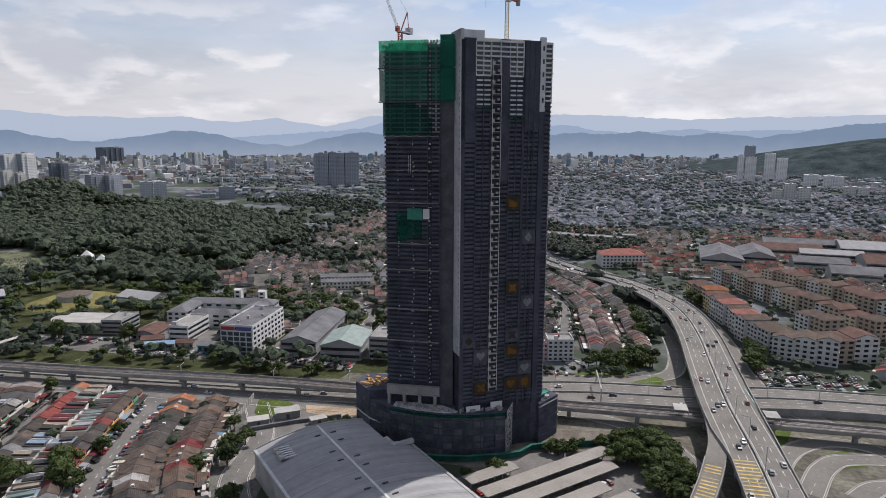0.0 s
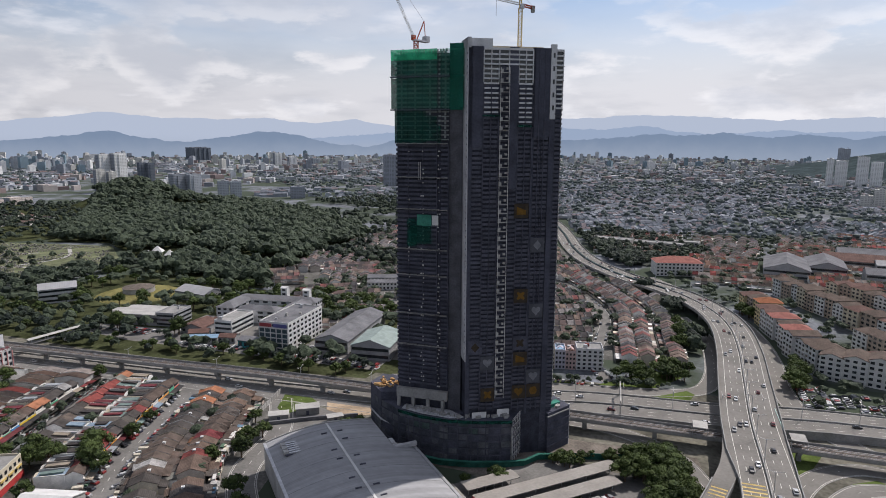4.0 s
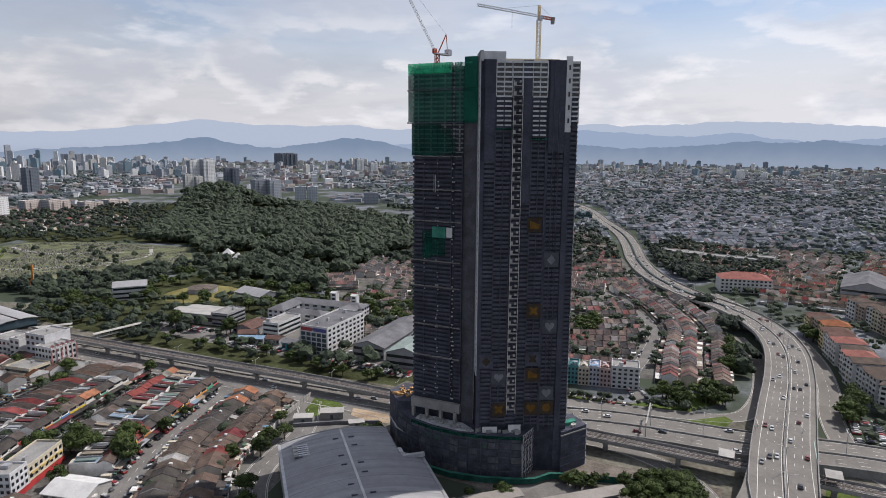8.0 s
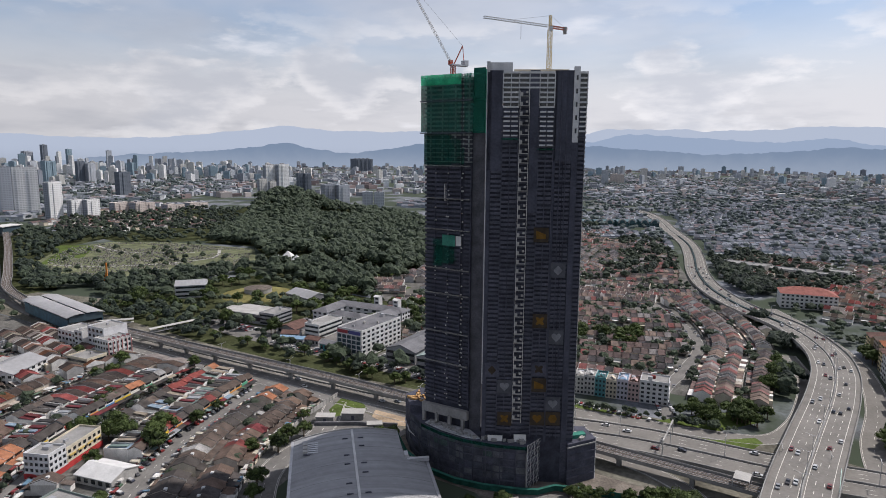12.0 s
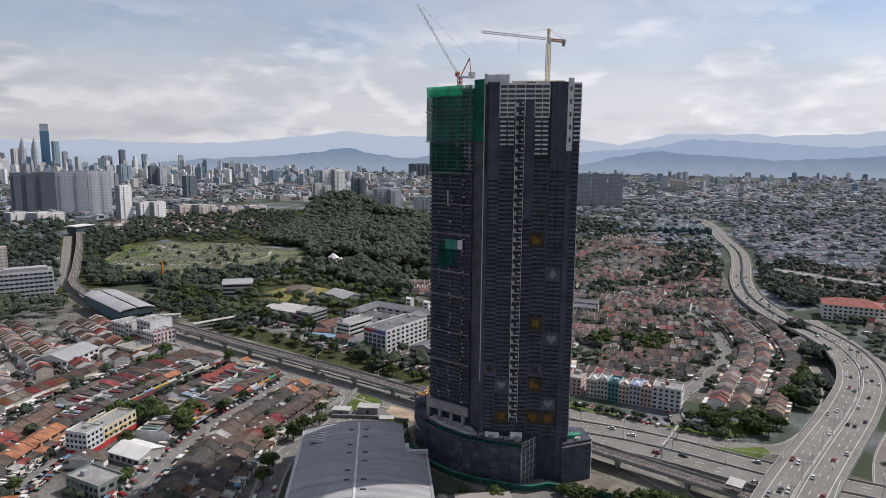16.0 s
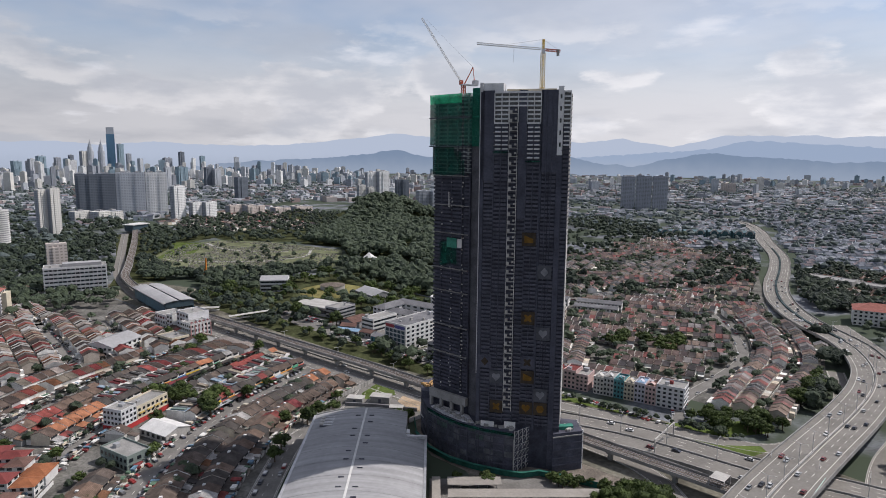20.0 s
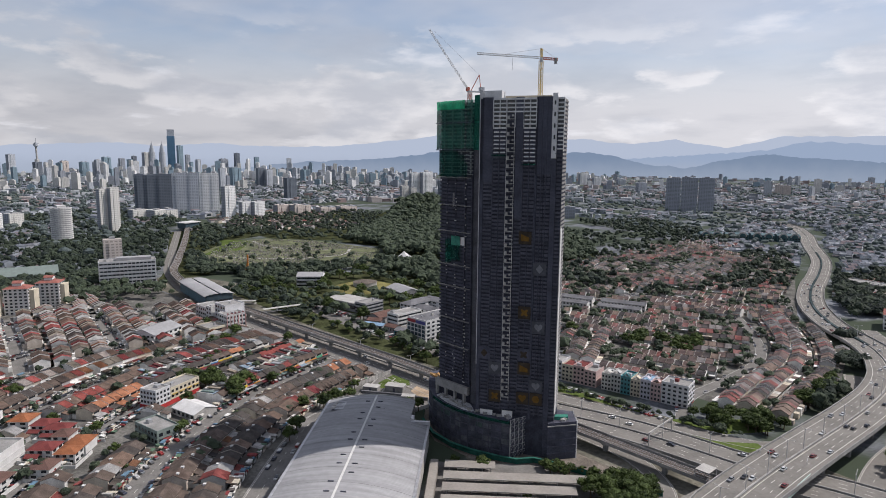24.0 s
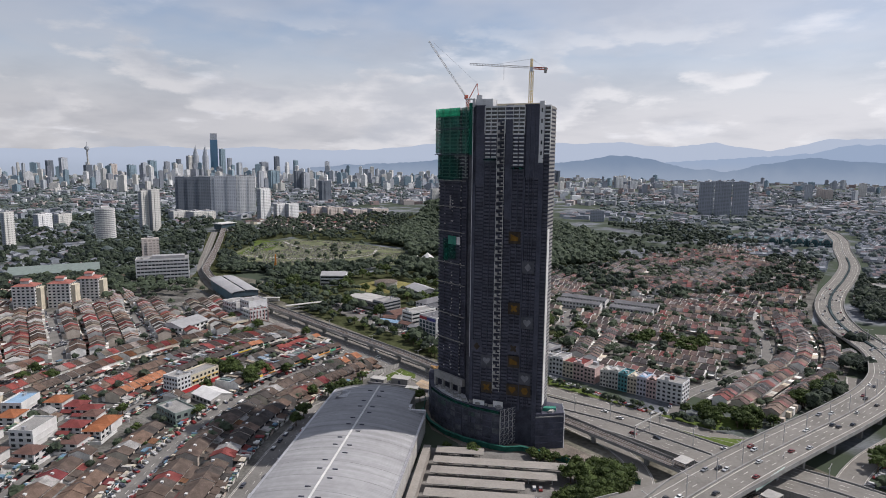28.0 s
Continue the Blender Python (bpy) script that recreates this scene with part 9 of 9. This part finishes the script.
town = spots_in([(-470, 322), (-100, 318), (-110, 470), (-260, 480), (-470, 480)], 170, 6, 12, 70) + spots_in([(-540, 120), (-470, 180), (-470, 256), (-560, 290), (-640, 250), (-640, 120)], 260, 7, 12, 95)
for poly, n, s in (([(-640, 0), (-100, -20), (-100, 262), (-640, 262)], 150, 71), ([(-260, 392), (46, 385), (40, 560), (-260, 600)], 620, 72), ([(-330, 600), (0, 580), (-110, 900), (-330, 1050)], 1100, 73), ([(100, 340), (430, 330), (480, 900), (40, 960), (20, 690)], 1500, 74)):
    town += [(x, y, z, h) for x, y, z, h in spots_in(poly, n, 4, 8, s)]
wood("garden_trees", "small garden trees among the terraces", town, 0.66, 22, 75, lobes_each=1, sub=2)
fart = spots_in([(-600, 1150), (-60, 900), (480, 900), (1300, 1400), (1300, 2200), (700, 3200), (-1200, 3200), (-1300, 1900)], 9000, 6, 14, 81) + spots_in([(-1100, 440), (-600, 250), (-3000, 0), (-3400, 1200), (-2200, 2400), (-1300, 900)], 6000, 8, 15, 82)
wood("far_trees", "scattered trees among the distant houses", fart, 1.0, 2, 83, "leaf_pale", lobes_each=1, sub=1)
# wooded ridge behind the flats on the far right
q = Mesh()
for i in range(40):
    for j in range(14):
        pts = []
        for a, b in ((0, 0), (1, 0), (1, 1), (0, 1)):
            x, y = 380 + 60 * (i + a), 2350 + 90 * (j + b) - (i + a) * 22
            e = math.sin(math.pi * (j + b) / 14)
            pts.append((x, y, -2 + e * (70 + 70 * min(1, max(0, (i + a) / 25)) + 40 * noise.noise((x * 0.0022, y * 0.0022, 2)))* min(1, (i + a) / 6)))
        q.face(pts)
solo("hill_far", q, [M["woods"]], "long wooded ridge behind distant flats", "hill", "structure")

# ---- cars ----
def car_meshes():
    q = Mesh()
    prof = [(-2.15, 0.35), (-2.2, 0.75), (-1.9, 0.98), (-1.0, 1.02), (1.1, 0.98), (2.0, 0.80), (2.2, 0.55), (2.15, 0.32)]
    for s, y in ((1, -0.86), (-1, 0.86)):
        f = [(a, y, b) for a, b in prof]
        q.face(f if s > 0 else f[::-1])
    for i in range(len(prof)):
        j = (i + 1) % len(prof)
        a, b = prof[i], prof[j]
        q.face([(b[0], -0.86, b[1]), (a[0], -0.86, a[1]), (a[0], 0.86, a[1]), (b[0], 0.86, b[1])])
    roof = [(-1.45, 1.44), (0.35, 1.44)]
    q.face([(-1.35, -0.66, 1.46), (0.25, -0.66, 1.46), (0.25, 0.66, 1.46), (-1.35, 0.66, 1.46)])
    body = q.done("body", [M["carpaint"]])
    q = Mesh()
    lo, hi = [(-1.85, -0.8), (1.05, -0.8), (1.05, 0.8), (-1.85, 0.8)], [(-1.35, -0.66), (0.25, -0.66), (0.25, 0.66), (-1.35, 0.66)]
    for i in range(4):
        j = (i + 1) % 4
        q.face([(*lo[i], 0.98), (*lo[j], 0.98), (*hi[j], 1.45), (*hi[i], 1.45)])
    glass = q.done("cabin_glass", [M["glass"]])
    q = Mesh()
    n = 10
    ring = [(0.31 * math.cos(2 * math.pi * k / n), 0.31 + 0.31 * math.sin(2 * math.pi * k / n)) for k in range(n)]
    for y in (-0.1, 0.1):
        q.face([(a, y, b) for a, b in (ring if y < 0 else ring[::-1])])
    for i in range(n):
        j = (i + 1) % n
        q.face([(ring[j][0], -0.1, ring[j][1]), (ring[i][0], -0.1, ring[i][1]), (ring[i][0], 0.1, ring[i][1]), (ring[j][0], 0.1, ring[j][1])])
    return body, glass, q.done("wheel", [M["rubber"]])


CAR = car_meshes()


def car(x, y, z, rz, label="small saloon car on the road"):
    t = thing("car", label, "car", at=(x, y, z), rz=rz, group="cars")
    t.scale = (0.9, 0.9, 0.9)
    part("body", CAR[0], t)
    part("cabin_glass", CAR[1], t)
    for a in (-1.35, 1.35):
        for b in (-0.78, 0.78):
            part("wheel", CAR[2], t, at=(a, b, 0))


rc = random.Random(5)


def traffic(line, offs, step, lo=0, hi=None, lift=0.02):
    sd = sides(line)
    s = 0.0
    due = {o: rc.uniform(0, step) for o in offs}
    for i in range(lo, (hi or len(line)) - 1):
        p, q2 = line[i], line[i + 1]
        d = float(np.linalg.norm(q2[:2] - p[:2]))
        ang = math.degrees(math.atan2(q2[1] - p[1], q2[0] - p[0]))
        for o in offs:
            while due[o] < s + d:
                f = (due[o] - s) / d
                c = p + (q2 - p) * f
                off = sd[i] * (o + rc.uniform(-0.3, 0.3))
                car(c[0] + off[0], c[1] + off[1], c[2] + lift, ang + (180 if o > 0 else 0))
                due[o] += step * rc.uniform(0.45, 1.7)
        s += d


traffic(FLYOVER, (-8.0, -5.1, -2.3, 2.3, 5.1, 8.0), 46, 44, 128)
traffic(HIGHWAY, (-10.3, -6.6, -2.9, 2.9, 6.6, 10.3), 105, 28, 90)
parked = Mesh()


def parked_car(x, y, rz):
    parked.box(x, y, 0.3, 3.9, 1.6, 0.6, rz)
    parked.box(x, y, 0.88, 2.1, 1.4, 0.45, rz)


for side in (-1, 1):
    ln = [p[:2] + s * (side * 4.6) for p, s in zip(main3, msd)]
    for a, b in zip(ln, ln[1:]):
        n = int(np.linalg.norm(b - a) / 2.9)
        ang = math.degrees(math.atan2(b[1] - a[1], b[0] - a[0]))
        for k in range(n):
            p = a + (b - a) * k / max(1, n)
            if rc.random() < 0.8 and 30 < p[1] < 262:
                parked_car(p[0], p[1], ang + side * 60)
lane_trees = []
for ln in lane_lines + [[p[:2] + s * o for p, s in zip(main3, msd)] for o in (24.8, 74.8)]:
    for a, b in zip(ln, ln[1:]):
        for k in range(3):
            p = a + (b - a) * rc.random()
            if -620 < p[0] < 0 and 10 < p[1] < 262 and rc.random() < 0.11:
                lane_trees.append((p[0] + rc.uniform(-4, 4), p[1] + rc.uniform(-4, 4), 0, rc.uniform(3.5, 7.5)))
for k in range(60):
    x = rc.uniform(-100, 40)
    lane_trees.append((x, 330 + (x + 100) * 0.155 + rc.uniform(-2, 2), 0, rc.uniform(2.5, 5.5)))
wood("lane_trees", "small trees along the residential lanes", lane_trees, 0.7, 22, 91, lobes_each=2, sub=2)
for ln in lane_lines:
    for a, b in zip(ln, ln[1:]):
        ang = math.degrees(math.atan2(b[1] - a[1], b[0] - a[0]))
        for k in range(9):
            p = a + (b - a) * rc.random()
            if -600 < p[0] < 0 and 20 < p[1] < 262:
                sdv = np.array((-math.sin(radians(ang)), math.cos(radians(ang)))) * rc.choice((-3.4, 3.4))
                parked_car(p[0] + sdv[0], p[1] + sdv[1], ang)
for ln in [[np.array(p[:2], float) for p in smooth(pts, 6)] for pts in WEST_STREETS] + [[np.array(p[:2], float) for p in LANE_A], [np.array(p[:2], float) for p in LANE_B], [np.array(p[:2], float) for p in SHEDROAD[6:]]]:
    for a, b in zip(ln, ln[1:]):
        ang = math.degrees(math.atan2(b[1] - a[1], b[0] - a[0]))
        for side in (-1, 1):
            for k in range(int(np.linalg.norm(b - a) / 5.2)):
                if rc.random() < 0.6:
                    p = a + (b - a) * (k * 5.2 / np.linalg.norm(b - a))
                    parked_car(p[0] - math.sin(radians(ang)) * 3.3 * side, p[1] + math.cos(radians(ang)) * 3.3 * side, ang)
for poly, n, rz, step in (([(98, 345), (118, 352), (150, 345), (158, 372), (120, 372), (100, 388)], 0, 12, 0), ([(-80, 342), (-4, 338), (0, 344), (-80, 348)], 0, 85, 0), ([(-260, 322), (-120, 326), (-120, 334), (-200, 334), (-260, 332)], 0, 80, 0), ([(-288, 346), (-281, 346), (-279, 386), (-287, 386)], 0, 5, 0), ([(-348, 332), (-292, 338), (-292, 346), (-348, 341)], 0, 80, 0), ([(-182, 336), (-174, 336), (-176, 386), (-181, 386)], 0, 5, 0)):
    xs, ys = [p[0] for p in poly], [p[1] for p in poly]
    y = min(ys)
    while y < max(ys):
        x = min(xs)
        while x < max(xs):
            if inside((x, y), poly) and rc.random() < 0.75:
                parked_car(x, y, rz + rc.uniform(-4, 4))
            x += 2.6 if rz > 45 else 5.0
        y += 5.6 if rz > 45 else 2.7
for k in range(8):
    u = -176.05 + k * 9.9
    for j in range(20):
        if rc.random() < 0.5:
            v = 127 + j * 2.7
            c, s = math.cos(radians(-46)), math.sin(radians(-46))
            parked_car(c * u - s * v, s * u + c * v, -46)
solo("parked_cars", parked, [M["carstuff"]], "rows of parked cars in mixed colours", "cars", "stuff")

# ---- street lamps ----
pole = Mesh()
pole.beam((0, 0, 0), (0, 0, 9.5), 0.12)
pole_me = pole.done("pole", [M["steel"]])
arm = Mesh()
arm.beam((0, 0, 9.4), (0, 2.4, 9.9), 0.06)
arm_me = arm.done("arm", [M["steel"]])
head = Mesh()
head.box(0, 2.7, 9.82, 0.35, 0.9, 0.16)
head_me = head.done("lamp_head", [M["pale"]])


def lamp(x, y, z, rz, double=True):
    t = thing("street_lamp", "tall grey street lamp with twin arms", "street lamp", at=(x, y, z), rz=rz, group="street lamps")
    part("pole", pole_me, t)
    for k in ((0, 180) if double else (0,)):
        part("arm", arm_me, t, at=(0, 0, 0), rz=k)
        part("lamp_head", head_me, t, at=(0, 0, 0), rz=k)


for ln, lo, hi, step in ((FLYOVER, 66, 132, 3), (HIGHWAY, 34, 92, 3)):
    for i in range(lo, hi, step):
        if i + 1 < len(ln):
            d = ln[i + 1][:2] - ln[i][:2]
            lamp(ln[i][0], ln[i][1], ln[i][2] + 0.8, math.degrees(math.atan2(d[1], d[0])))
# overhead sign gantry on the highway
gan = thing("sign_gantry", "pale steel gantry across the highway", "gantry", at=(14, 314.5, 3), rz=4)
for py in (-12.5, 12.5):
    q = Mesh()
    q.box(0, py, 0, 0.5, 0.5, 7)
    part("post", q, gan, [M["pale"]])
q = Mesh()
q.box(0, 0, 6.6, 0.6, 25.5, 0.7)
part("beam", q, gan, [M["pale"]])
# billboard on the flyover's edge
bb = thing("banner_board", "long pale green advertising board on the flyover", "billboard", at=(81.5, 300, 9.2), rz=90)
q = Mesh()
q.box(0, 0, 0, 26, 0.25, 2.6)
part("board", q, bb, [mat("banner", (0.42, 0.55, 0.50), 0.6, var=0.3, scale=0.3)])
